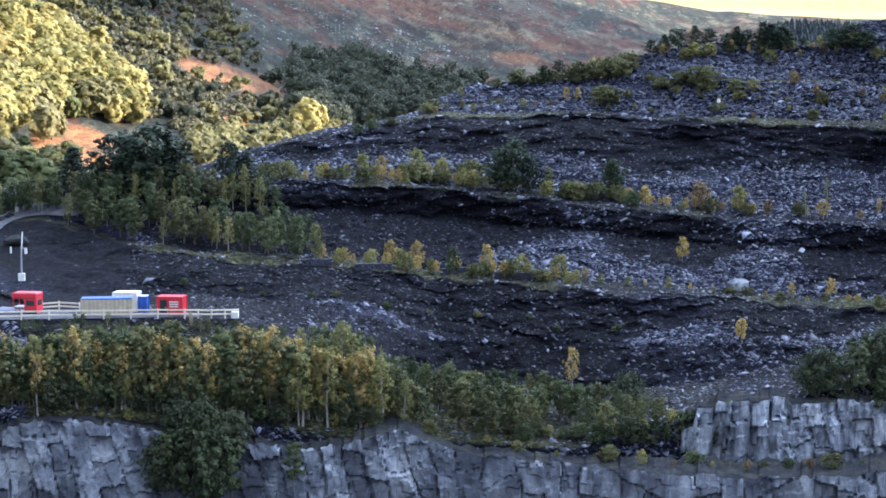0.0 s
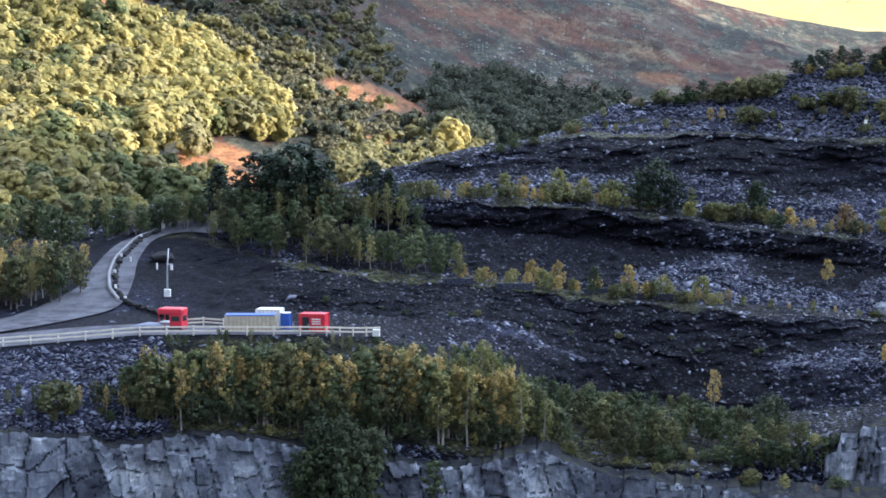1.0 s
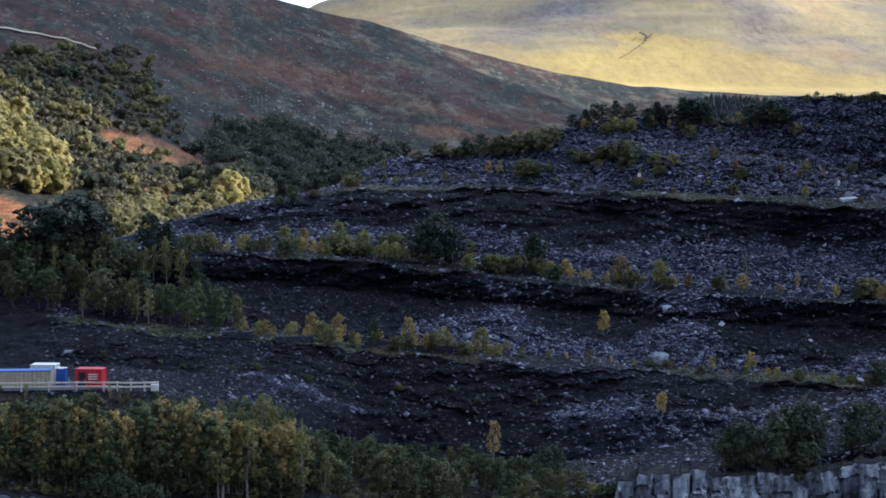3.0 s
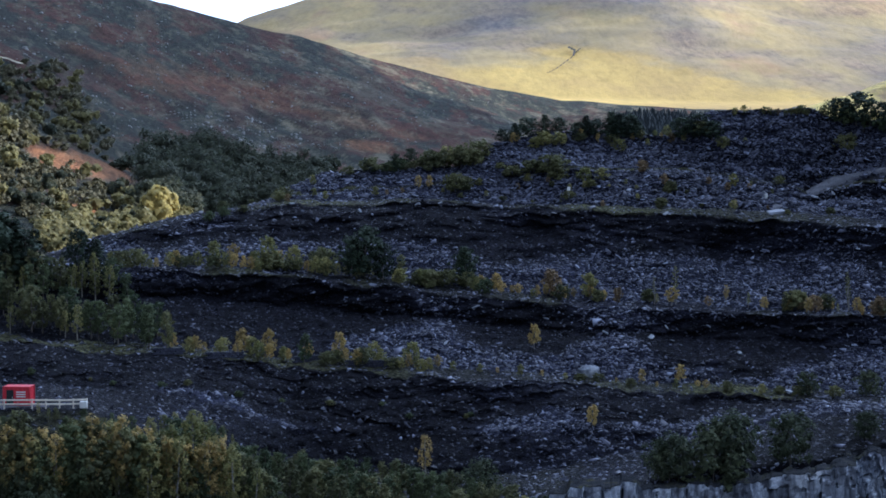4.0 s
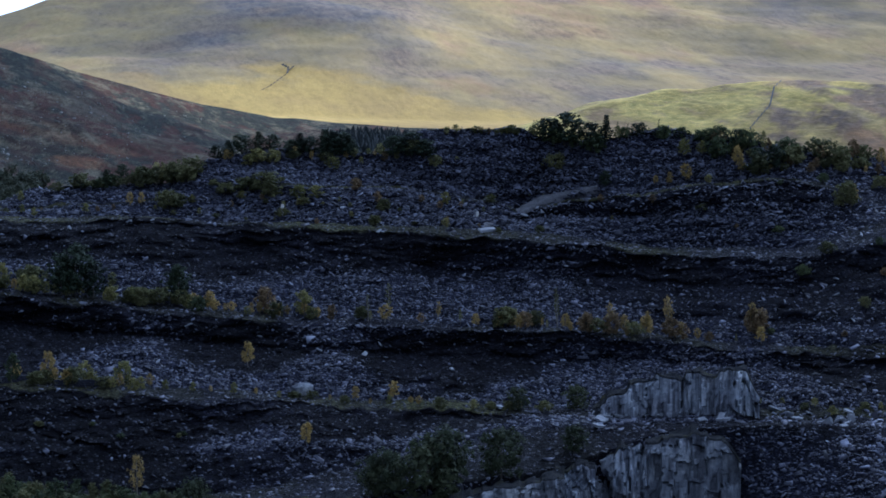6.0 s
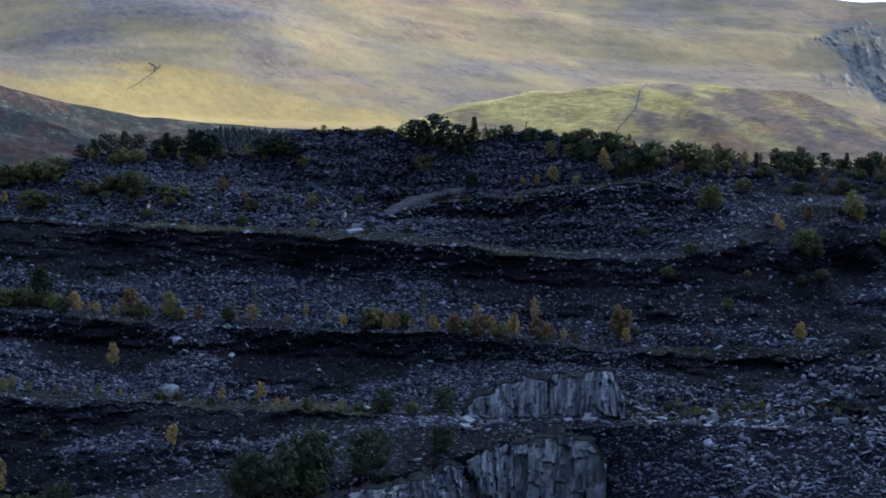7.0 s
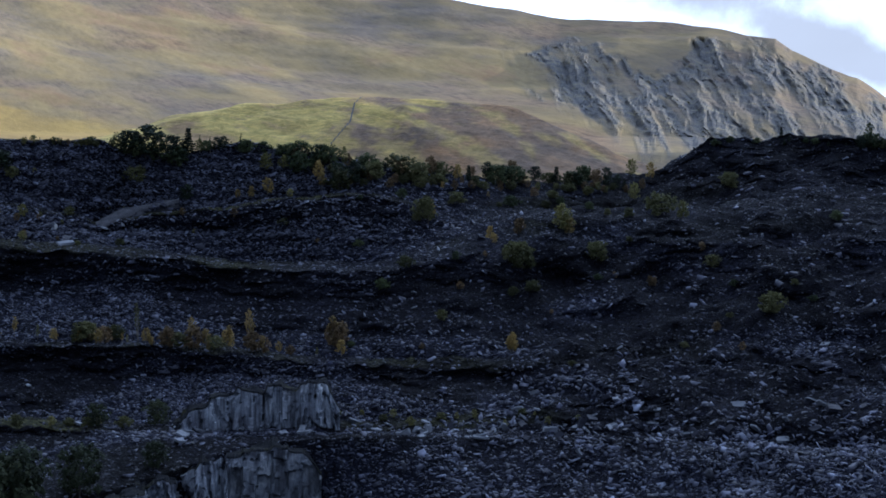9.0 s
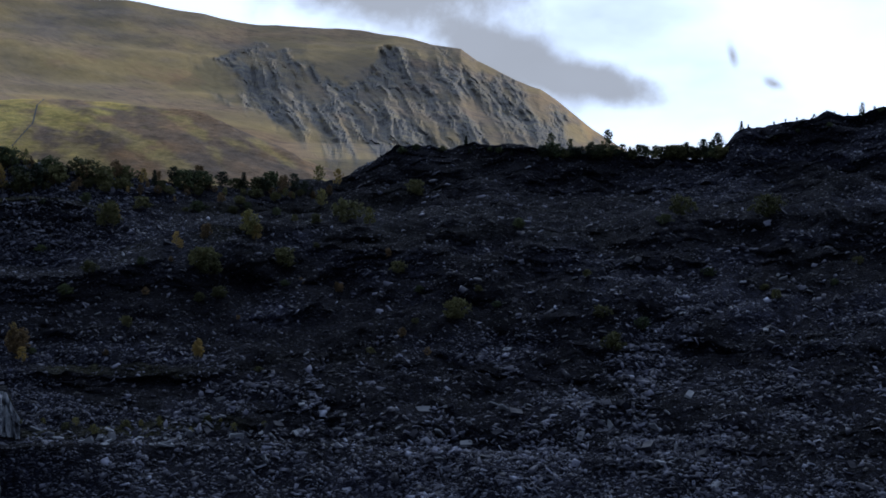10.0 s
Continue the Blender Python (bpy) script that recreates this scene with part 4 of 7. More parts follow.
# wooded ledge over the cliff
TOPS = ([-18, -14.8, -14, -12.5, -8, -5.2, -2.9, -2.0, -1.1, 1.1, 3.7, 5.4, 8], [-8.9, -8.9, -8.2, -7.95, -7.85, -7.85, -7.6, -8.3, -8.8, -8.9, -9.2, -9.7, -10])
LEDGE = ([-18, -13, -7.5, -2.6, 1, 5, 8], [-9.85, -10.05, -10.45, -11.0, -11.2, -11.35, -10.3])
belt(26, -14.5, -1.5, LEDGE, 0.5, ["olive", "green", "birch_lime", "green", "birch_gold"], (6, 9), 1, TOPS)
belt(34, -14.0, -1.0, LEDGE, 1.3, ["olive", "green", "birch_lime", "green"], (6, 9.5), 2, TOPS)
belt(40, -13.0, -1.0, ([-14, -7, -2, 0], [-8.6, -8.6, -9.4, -9.9]), 0.8, ["green", "olive", "birch_lime"], (5, 8), 3, TOPS)
belt(22, -1.5, 6.2, LEDGE, 0.9, ["green", "green", "olive"], (4, 6.5), 4, TOPS)
belt(18, -1.5, 6.5, ([-1.5, 6.5], [-10.3, -10.7]), 0.7, ["green", "olive", "green"], (4, 6.5), 5, TOPS)
belt(12, -17.6, -13.0, LEDGE, 0.6, ["olive", "birch_gold", "birch_lime", "bush_olive"], (3, 5.5), 6, TOPS)
belt(14, -8.5, -2.6, LEDGE, 0.3, ["birch_gold", "birch_lime", "green", "olive", "olive"], (6.5, 9.5), 7, TOPS)
belt(16, 1.0, 8.0, ([1, 5, 8], [-11.3, -11.4, -10.6]), 0.2, ["bush_olive", "bush_lime", "bush_green"], (1.2, 2.4), 8)
for az, r, el, h in ((-8.2, 243, -12.9, 9), (-7.6, 242, -13.0, 10), (-7.0, 242, -13.1, 9.5), (-6.5, 243, -12.9, 8), (-7.3, 241, -13.6, 9), (-4.6, 243, -12.6, 6)):
    plant("green", (r * math.sin(radians(az)), r * math.cos(radians(az)), height_at(r, el)), h)
belt(26, -17.0, -1.0, LEDGE, 0.3, ["bush_olive", "bush_green", "bush_lime"], (0.8, 2.0), 43)
belt(24, -13.5, -1.5, LEDGE, 0.5, ["birch_gold", "birch_lime", "birch_lime"], (7, 10), 44, TOPS)
belt(40, -13.6, -4.5, LEDGE, 0.9, ["green", "green", "olive", "birch_lime"], (3.0, 6.0), 52, TOPS)
belt(26, -13.4, -7.8, ([-13.4, -7.8], [-9.8, -10.1]), 0.5, ["green", "olive", "birch_lime"], (5, 7), 53, TOPS)
belt(46, -13.2, -2.0, ([-18, -13, -7.5, -2], [-9.95, -10.1, -10.5, -11.0]), 0.2, ["green", "round", "olive", "green"], (2.2, 4.4), 56)
for az, r, el, h in ((-8.0, 246, -11.3, 6), (-7.4, 245, -11.6, 7), (-6.9, 245, -11.9, 7), (-7.8, 244, -12.2, 8), (-6.4, 245, -11.4, 5), (-8.5, 244, -12.6, 7), (-7.1, 243, -12.6, 8)):
    plant("round", (r * math.sin(radians(az)), r * math.cos(radians(az)), height_at(r, el)), h, 0.8)
belt(14, -4.4, 1.0, ([-4.4, 1], [-9.9, -10.6]), 0.6, ["green", "olive", "green"], (4.5, 7), 54, TOPS)
belt(18, 0.5, 6.8, ([0.5, 6.8], [-10.7, -11.0]), 0.5, ["green", "green", "olive"], (3.5, 5.5), 55, TOPS)
belt(12, -13.4, -2.3, ([-18, -13, -7.5, -2], [-9.95, -10.1, -10.5, -11.0]), 0.3, ["birch_gold", "birch_gold", "birch_lime"], (5.5, 9.0), 59)
belt(9, -4.9, -2.2, ([-4.9, -2.2], [-10.6, -10.95]), 0.3, ["birch_gold", "birch_gold", "birch_lime"], (7, 11), 60)
# trees beside and behind the road
belt(16, -18.4, -15.7, ([-18.4, -15.7], [-6.7, -6.5]), 0.35, ["olive", "birch_gold", "olive", "birch_lime", "green"], (6.5, 10), 61)
belt(22, -19.0, -14.9, ([-19, -14.9], [-6.4, -6.35]), 0.9, ["olive", "olive", "birch_lime", "green", "birch_gold"], (4.5, 7.5), 40)
belt(26, -19.0, -14.2, ([-19, -14.2], [-5.3, -5.0]), 0.6, ["olive", "green", "birch_lime", "green"], (5, 8), 41)
belt(22, -14.4, -11.4, ([-14.4, -11.4], [-4.6, -4.25]), 0.15, ["olive", "green", "green", "birch_lime"], (4, 6.5), 42)
# dark clump on the first terrace
belt(30, -11.3, -3.6, ([-11.3, -8, -5, -3.6], [-4.9, -5.3, -5.8, -6.0]), 0.5, ["green", "green", "olive"], (5, 7.5), 9)
belt(26, -11.0, -5.0, ([-11, -5], [-4.4, -4.6]), 0.6, ["green", "olive", "green", "birch_lime"], (5, 7), 10)
belt(7, -10.8, -4.8, ([-11, -5], [-4.95, -5.75]), 0.1, ["birch_lime", "olive"], (4, 6.0), 11)
# terrace A
A_LINE = ([-8, -4, 0, 4, 8, 12, 16], [-5.5, -5.95, -6.3, -6.6, -6.85, -7.12, -7.22])
belt(26, -3.8, 4.6, A_LINE, 0.12, ["bush_lime", "bush_gold", "bush_olive", "bush_lime"], (1.6, 3.2), 12)
belt(20, 4.6, 16.5, A_LINE, 0.08, ["bush_olive", "bush_lime", "bush_olive", "bush_gold"], (0.9, 1.8), 13)
# terrace B
B_LINE = ([-6, -4, 0, 4, 8, 12, 16, 20, 23], [-3.5, -3.45, -3.62, -4.05, -4.45, -4.62, -4.8, -4.98, -5.2])
belt(30, -5.5, 2.2, B_LINE, 0.15, ["bush_lime", "bush_lime", "bush_olive", "bush_gold"], (1.6, 3.2), 14)
belt(24, 2.8, 9.5, B_LINE, 0.1, ["bush_lime", "bush_gold", "bush_olive"], (1.4, 3.0), 15)
belt(22, 9.5, 22.8, B_LINE, 0.1, ["bush_gold", "bush_olive", "birch_gold", "bush_rust", "bare", "birch_lime"], (1.6, 4.2), 16)
# terrace C and the upper tip
C_LINE = ([-3, 0, 4, 8, 12, 16, 20, 23], [-1.85, -1.45, -1.36, -1.62, -1.7, -1.97, -2.35, -2.45])
belt(26, -2.5, 16.0, C_LINE, 0.25, ["bush_olive", "bush_lime", "bush_olive", "bush_rust"], (0.7, 1.8), 17)
belt(16, 6.0, 22.0, ([6, 12, 22], [-1.0, -1.2, -1.8]), 0.8, ["bush_olive", "bush_rust", "bush_lime"], (0.9, 2.0), 18)
# crest scrub and conifers
CREST = ([-3, 0, 0.9, 5, 6, 8, 12, 16, 20, 24, 28, 32, 34, 40, 43, 48], [-2.3, -1.3, -0.75, -0.5, 0.1, 0.5, 0.85, 0.9, 1.1, 0.5, 0.3, 0.6, 1.5, 1.45, 1.5, 3.0])
belt(7, -3.0, 1.6, CREST, 0.1, ["bush_olive", "bush_lime", "bush_green"], (1.0, 2.4), 19)
belt(9, 2.0, 3.6, ([2, 3.6], [-0.62, -0.5]), 0.05, ["dark_tree", "bush_green", "bush_olive"], (1.4, 3.0), 20)
belt(12, 3.9, 5.6, ([3.9, 5.6], [-0.55, -0.35]), 0.25, ["bush_olive", "bush_lime", "bush_olive", "olive"], (2.0, 4.2), 45)
belt(16, 6.2, 12.6, ([6.2, 12.6], [0.2, 0.35]), 0.2, ["bush_lime", "bush_gold", "bush_lime", "bush_olive"], (1.2, 2.6), 62)
belt(16, 13.0, 16.0, ([13, 16], [1.1, 1.1]), 0.05, ["bare", "bush_lime", "bush_olive", "bush_rust"], (0.9, 2.2), 46)
belt(10, 18.4, 21.4, ([18.4, 21.4], [0.95, 0.8]), 0.2, ["dark_tree", "bush_green", "bush_green", "bush_olive"], (1.6, 3.0), 47)
belt(34, 21.2, 31.6, ([21, 24, 28, 31.6], [0.75, 0.4, 0.2, 0.05]), 0.15, ["bush_green", "dark_tree", "spruce", "bush_rust", "bush_olive"], (1.8, 4.0), 21)
belt(18, 21.5, 31.0, ([21.5, 24, 31], [0.45, 0.2, -0.1]), 0.15, ["bush_olive", "bush_rust", "bush_lime"], (1.0, 2.3), 48)
belt(16, 22.5, 32.5, ([22.5, 32.5], [-0.4, -0.9]), 0.7, ["bush_olive", "bush_rust", "bush_olive", "bush_green"], (0.9, 2.4), 22)
belt(12, 33.3, 38.2, CREST, 0.1, ["bush_green", "bush_green", "spruce", "dark_tree"], (0.6, 1.5), 23)
belt(52, 37.8, 43.4, ([37.8, 43.4], [1.4, 1.45]), 0.2, ["bush_green", "dark_tree", "green", "round", "bush_olive"], (1.6, 3.0), 24)
belt(5, 44.5, 48.2, CREST, 0.1, ["bush_green"], (0.5, 1.0), 25)
belt(9, 44.0, 48.0, ([44, 48], [2.6, 3.2]), 0.1, ["dark_tree"], (0.5, 0.9), 49)
belt(20, 22.8, 31.5, ([22.8, 31.5], [-0.1, -0.3]), 0.35, ["bush_rust", "bush_olive", "bush_gold", "bush_rust"], (1.2, 2.6), 57)
belt(16, 4.6, 9.6, ([4.6, 9.6], [-11.5, -11.6]), 0.25, ["green", "green", "round"], (2.6, 4.6), 58)
# broken slope
belt(24, 22.5, 35.0, ([22.5, 35], [-5.6, -5.2]), 4.0, ["bush_olive", "bush_rust", "bush_green"], (0.8, 2.0), 26)
belt(14, 33.0, 48.0, ([33, 48], [-5.0, -4.0]), 4.0, ["bush_olive", "bush_green"], (1.0, 2.2), 27)
belt(20, 18.0, 30.0, ([18, 30], [-7.3, -7.0]), 0.4, ["bush_olive", "bush_lime"], (0.7, 1.6), 28)
belt(12, -8.5, 6.5, ([-8.5, 6.5], [-6.6, -8.4]), 0.4, ["bush_olive", "bush_green"], (0.5, 1.1), 29)

# single trees that stand out: kind, bearing, sight height of the foot, metres high
SINGLES = [
    ("dark_tree", 2.12, -3.75, 9.0), ("dark_tree", 2.66, -3.82, 6.5), ("dark_tree", 5.13, -3.99, 6.5), ("dark_tree", 1.73, -3.73, 7.0),
    ("bush_gold", -1.58, -6.02, 4.2), ("bush_gold", -0.79, -6.09, 4.4), ("bush_gold", 1.33, -6.30, 4.6), ("green", 0.27, -6.37, 5.2), ("bush_lime", 2.41, -6.34, 3.4), ("bush_lime", 3.52, -6.45, 3.8),
    ("bush_gold", 7.22, -5.94, 4.0), ("bush_gold", 10.44, -6.89, 2.4), ("bush_gold", 11.60, -6.91, 3.2), ("bush_gold", 8.99, -8.24, 3.6),
    ("bush_rust", 7.74, -4.31, 4.4), ("bush_lime", 8.91, -4.41, 4.4), ("bush_gold", 6.06, -4.20, 3.4),
    ("bare", 10.82, -4.54, 5.0), ("bare", 11.46, -4.53, 7.0), ("bare", 16.51, -4.54, 6.0), ("birch_gold", 18.09, -4.75, 5.0), ("birch_gold", 19.89, -4.79, 4.6), ("birch_gold", 22.36, -4.88, 6.0), ("bare", 16.53, -4.66, 6.0),
]
SINGLES += [
    ("birch_gold", 3.91, -9.89, 7.0), ("birch_lime", -3.05, -10.64, 13.0), ("birch_gold", -5.25, -10.60, 11.5), ("birch_gold", -2.24, -10.81, 9), ("round", 11.14, -9.72, 4.5), ("round", 12.64, -10.37, 10.0), ("round", 5.59, -10.51, 5.5),
    ("round", 13.08, -9.49, 8.0), ("round", 14.87, -9.30, 7.0), ("round", 11.29, -9.84, 6.0), ("round", 17.07, -8.43, 4.0), ("round", 15.37, -7.14, 3.6), ("round", 17.15, -7.12, 4.0), ("round", 19.58, -7.12, 3.2),
    ("dark_tree", 6.25, 0.5, 2.8), ("pine", 6.62, 0.55, 3.6), ("dark_tree", 7.01, 0.58, 4.0), ("pine", 7.52, 0.6, 4.2), ("dark_tree", 7.94, 0.6, 3.2), ("dark_tree", 8.5, 0.5, 3.0), ("pine", 8.75, 0.5, 4.6), ("dark_tree", 9.05, 0.5, 3.6), ("pine", 9.5, 0.5, 5.6), ("pine", 9.75, 0.5, 5.2), ("dark_tree", 10.0, 0.5, 4.6), ("pine", 10.2, 0.5, 4.4), ("dark_tree", 11.6, 0.45, 4.2), ("dark_tree", 12.1, 0.42, 5.0), ("dark_tree", 12.5, 0.4, 3.8),
    ("bush_lime", 7.52, 0.15, 3.0), ("bush_lime", 7.95, 0.2, 2.8), ("bush_lime", 7.2, 0.12, 2.4), ("bush_lime", 9.73, 0.05, 2.6), ("bush_lime", 8.71, -0.86, 2.8), ("bush_lime", 9.2, -0.86, 2.6), ("bush_olive", 6.5, -0.7, 2.2), ("bush_olive", 7.18, -0.61, 2.6), ("bush_olive", 7.69, -0.53, 3.2), ("bush_olive", 7.86, -0.78, 2.4), ("bush_lime", 7.0, -0.87, 1.8), ("bush_rust", 10.41, -0.6, 2.6), ("bush_rust", 11.09, -0.95, 2.2), ("bush_lime", 13.13, -1.0, 2.6),
    ("bush_olive", 12.8, 0.15, 2.2), ("bush_lime", 13.46, 0.1, 1.6), ("bush_lime", 10.6, 0.2, 1.6), ("bush_rust", 11.3, 0.25, 2.2), ("bush_gold", 10.4, 0.35, 1.8), ("bush_gold", 11.0, 0.4, 1.6),
    ("dark_tree", 3.05, -0.5, 3.4), ("dark_tree", 3.5, -0.45, 4.2), ("bush_gold", 3.72, -1.07, 2.8), ("bush_gold", 4.05, -1.07, 2.6), ("bush_olive", 4.81, -1.17, 3.6), ("bush_olive", 5.15, -1.12, 2.8), ("olive", 4.5, -0.5, 4.2), ("olive", 5.0, -0.42, 4.6), ("olive", 5.4, -0.35, 3.6), ("bush_rust", -0.2, -1.45, 1.6), ("bush_lime", 0.6, -1.3, 1.6),
]
SINGLES += [
    ("dark_tree", 16.25, 0.9, 5.0), ("dark_tree", 16.7, 0.85, 6.6), ("green", 17.1, 0.75, 6.0), ("dark_tree", 17.5, 0.7, 5.4), ("green", 16.9, 0.65, 4.6), ("bush_green", 16.4, 0.85, 3.6), ("bush_green", 17.6, 0.6, 3.8), ("spruce", 17.95, 1.0, 5.6), ("bare", 18.3, 1.0, 4.0), ("bare", 18.6, 1.0, 3.6), ("bare", 19.5, 1.0, 4.2), ("bush_lime", 18.3, 1.0, 2.8),
    ("bush_lime", 20.25, 0.5, 3.4), ("bush_lime", 20.8, 0.55, 2.8), ("bush_gold", 21.3, 0.55, 2.4), ("bush_gold", 20.34, -0.32, 4.0), ("bush_gold", 19.84, -0.4, 2.6), ("bush_gold", 19.43, -0.42, 2.2), ("bush_lime", 21.0, -0.3, 1.8), ("dark_tree", 22.4, 0.1, 4.6), ("dark_tree", 22.9, 0.1, 5.0), ("birch_lime", 22.6, 0.6, 4.6), ("dark_tree", 17.92, -0.42, 3.4), ("bush_olive", 16.42, 0.05, 3.2),
    ("bush_gold", 21.94, 0.00, 3.4), ("olive", 25.16, -1.10, 5.5), ("bush_gold", 29.41, -1.33, 3.6), ("bush_olive", 28.02, -2.39, 3.6),
    ("bush_gold", 27.77, -4.92, 3.4), ("bush_gold", 27.18, -1.60, 2.0), ("pine", 42.73, 1.85, 4.6), ("pine", 43.14, 1.85, 5.0), ("pine", 42.23, 1.78, 3.8), ("spruce", 35.63, 1.78, 2.2), ("spruce", 43.83, 2.37, 2.4), ("green", 47.30, 3.10, 2.6), ("green", 38.18, 1.67, 4.0), ("green", 39.88, 1.65, 5.0), ("bush_gold", 27.78, -4.92, 3.0), ("bush_olive", 40.22, -4.41, 2.8),
]
for kind, az, el, h in SINGLES:
    spreading = (el > 0.3 and kind in ("pine", "dark_tree")) or (5.5 < az < 10 and -1 < el < 0.3)
    plant(kind, meet(az, el), h, 1.55 if spreading else 1.0)
for az, h, kind, wide in ((-11.0, 8.0, "pine", 1.5), (-10.2, 6.0, "pine", 1.5), (-9.8, 9.0, "dark_tree", 1.3), (-9.3, 10.0, "pine", 1.6), (-8.8, 11.0, "dark_tree", 1.3), (-8.3, 10.5, "pine", 1.6), (-7.9, 8.0, "dark_tree", 1.2), (-6.4, 8.0, "dark_tree", 0.8), (-5.9, 6.5, "pine", 1.3)):
    plant(kind, meet(az, -3.62), h, wide)

# shrubs of the crest and the broken slope
for kind, az, el, h in (
    ("bush_lime", -2.41, -3.30, 4.0), ("bush_gold", -1.81, -3.37, 3.6),
    ("bush_lime", -0.79, -3.36, 5.0), ("bush_lime", -0.02, -3.46, 4.0), ("bush_olive", 0.83, -3.56, 4.0), ("bush_lime", -1.22, -3.43, 3.0),
    ("bush_gold", -0.45, -3.52, 3.2), ("olive", 3.20, -3.82, 4.5), ("bush_olive", 3.96, -4.04, 3.0), ("green", 5.13, -3.89, 6.0),
    ("bush_green", 5.72, -4.21, 2.4), ("bush_olive", 23.48, 0.23, 3.6), ("bush_olive", 24.84, 0.17, 4.0),
    ("bush_gold", 26.02, 0.27, 3.6), ("bush_green", 27.19, 0.21, 4.0), ("bush_gold", 25.23, -0.88, 3.8), ("bush_lime", 29.14, -1.10, 4.5),
    ("bush_rust", 27.90, -1.38, 3.0), ("birch_gold", 19.80, -4.49, 5.0), ("bush_olive", 22.47, -0.05, 4.0), ("bush_green", 21.27, 0.44, 4.0),
    ("bush_rust", 22.39, -4.87, 4.5), ("bush_gold", 27.72, -4.92, 3.0), ("bush_olive", 30.24, -2.25, 3.5), ("bush_lime", 31.34, -0.22, 3.5),
    ("bush_gold", 31.82, 0.38, 4.0), ("bush_olive", 25.01, -0.91, 4.0), ("bush_lime", 29.31, -1.24, 3.6), ("bush_gold", 27.03, -1.54, 3.0),
    ("bush_olive", 27.89, -2.20, 4.0), ("bush_olive", 32.10, -0.67, 4.0), ("bush_lime", 32.79, -0.74, 3.4), ("bush_olive", 34.13, 0.23, 3.0),
    ("bush_gold", 27.70, -4.91, 3.0), ("bush_rust", 22.60, -4.74, 4.0), ("bush_olive", 35.49, -3.48, 3.6), ("bush_lime", 40.25, -4.24, 2.8),
    ("bush_olive", 42.14, -0.17, 3.4), ("bush_olive", 44.69, -0.20, 4.0), ("bush_gold", 21.84, 0.20, 4.0), ("bush_rust", 27.67, 0.51, 4.0),
    ("bush_lime", 31.23, 0.50, 3.4),
):
    plant(kind, meet(az, el), h)
belt(16, 14.0, 20.5, B_LINE, 0.12, ["bush_gold", "birch_gold", "bush_rust", "bush_olive"], (1.8, 4.6), 71)
belt(12, 5.5, 14.5, ([5.5, 14.5], [-1.2, -1.3]), 0.35, ["bush_olive", "bush_lime", "bush_rust"], (0.7, 1.7), 72)


# ---- wooded hillside ----
def inside(x, y, poly):
    c = False
    for i in range(len(poly)):
        (x0, y0), (x1, y1) = poly[i - 1], poly[i]
        if (y0 > y) != (y1 > y) and x < (x1 - x0) * (y - y0) / (y1 - y0) + x0:
            c = not c
    return c


PLANTS["oak_lime"] = kinds(lambda i: broadleaf("oak_tree", 8.0, 3.7, 0.08, LEAF["sunny"], BARK, "round-crowned yellow-green oak on the hillside, leaves brightened for sunlight", 400 + i, 21, 0.6, "tree", 0.75, -0.15), 3)
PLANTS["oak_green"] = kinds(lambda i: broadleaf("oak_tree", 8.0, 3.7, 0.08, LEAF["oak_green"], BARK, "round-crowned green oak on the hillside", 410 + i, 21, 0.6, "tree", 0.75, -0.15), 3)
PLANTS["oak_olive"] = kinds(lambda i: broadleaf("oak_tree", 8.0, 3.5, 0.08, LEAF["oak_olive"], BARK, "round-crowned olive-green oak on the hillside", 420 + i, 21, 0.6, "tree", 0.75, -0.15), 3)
for k in ("oak_lime", "oak_green", "oak_olive"):
    HEIGHTS[k], GROUPS[k] = 8.0, "oaks of the hillside"

# outlines of the woods, bearing and sight height
WOOD_BRIGHT = [(-18.25, 2.18), (-15.52, 1.79), (-13.39, 1.96), (-11.74, 1.14), (-10.08, 0.05), (-9.08, -1.05), (-9.26, -1.84), (-10.77, -1.63), (-12.61, -1.83), (-13.29, -2.46), (-15.28, -2.94), (-18.36, -2.90)]
WOOD_LOW = [(-18.34, -2.25), (-13.45, -2.29), (-12.46, -2.89), (-11.12, -3.23), (-11.81, -4.16), (-18.41, -5.21)]
WOOD_SCRUB = [(-13.21, 2.54), (-6.70, 2.57), (-5.69, 0.72), (-5.02, -0.80), (-4.51, -2.33), (-5.70, -2.67), (-7.40, -2.32), (-9.08, -1.39), (-10.25, 0.38)]
WOOD_VALLEY = [(-4.85, -0.63), (-4.00, 0.04), (-2.30, 0.04), (-0.44, -0.64), (1.25, -0.64), (0.75, -1.31), (-2.30, -1.99), (-4.34, -1.99)]
WOOD_EDGE = [(-7.40, -2.32), (-5.36, -1.99), (-2.98, -1.99), (-2.30, -2.50), (-5.70, -3.01), (-7.40, -3.00)]


def wood(poly, count, mix, hs, seed, apart=0.16):
    """Plants a wood within an outline on the hillside, farthest trees gathered for the common crown mesh."""
    rg = random.Random(seed)
    xs, ys = [p[0] for p in poly], [p[1] for p in poly]
    done, tries = [], 0
    while len(done) < count and tries < count * 40:
        tries += 1
        az, el = rg.uniform(min(xs), max(xs)), rg.uniform(min(ys), max(ys))
        if not inside(az, el, poly) or bracken_at(az, el) > 0.2 or any((az - a) ** 2 + (el - e) ** 2 < apart ** 2 for a, e in done):
            continue
        done.append((az, el))
        yield meet_hill(az, el), rg.choice(mix), rg.uniform(*hs)


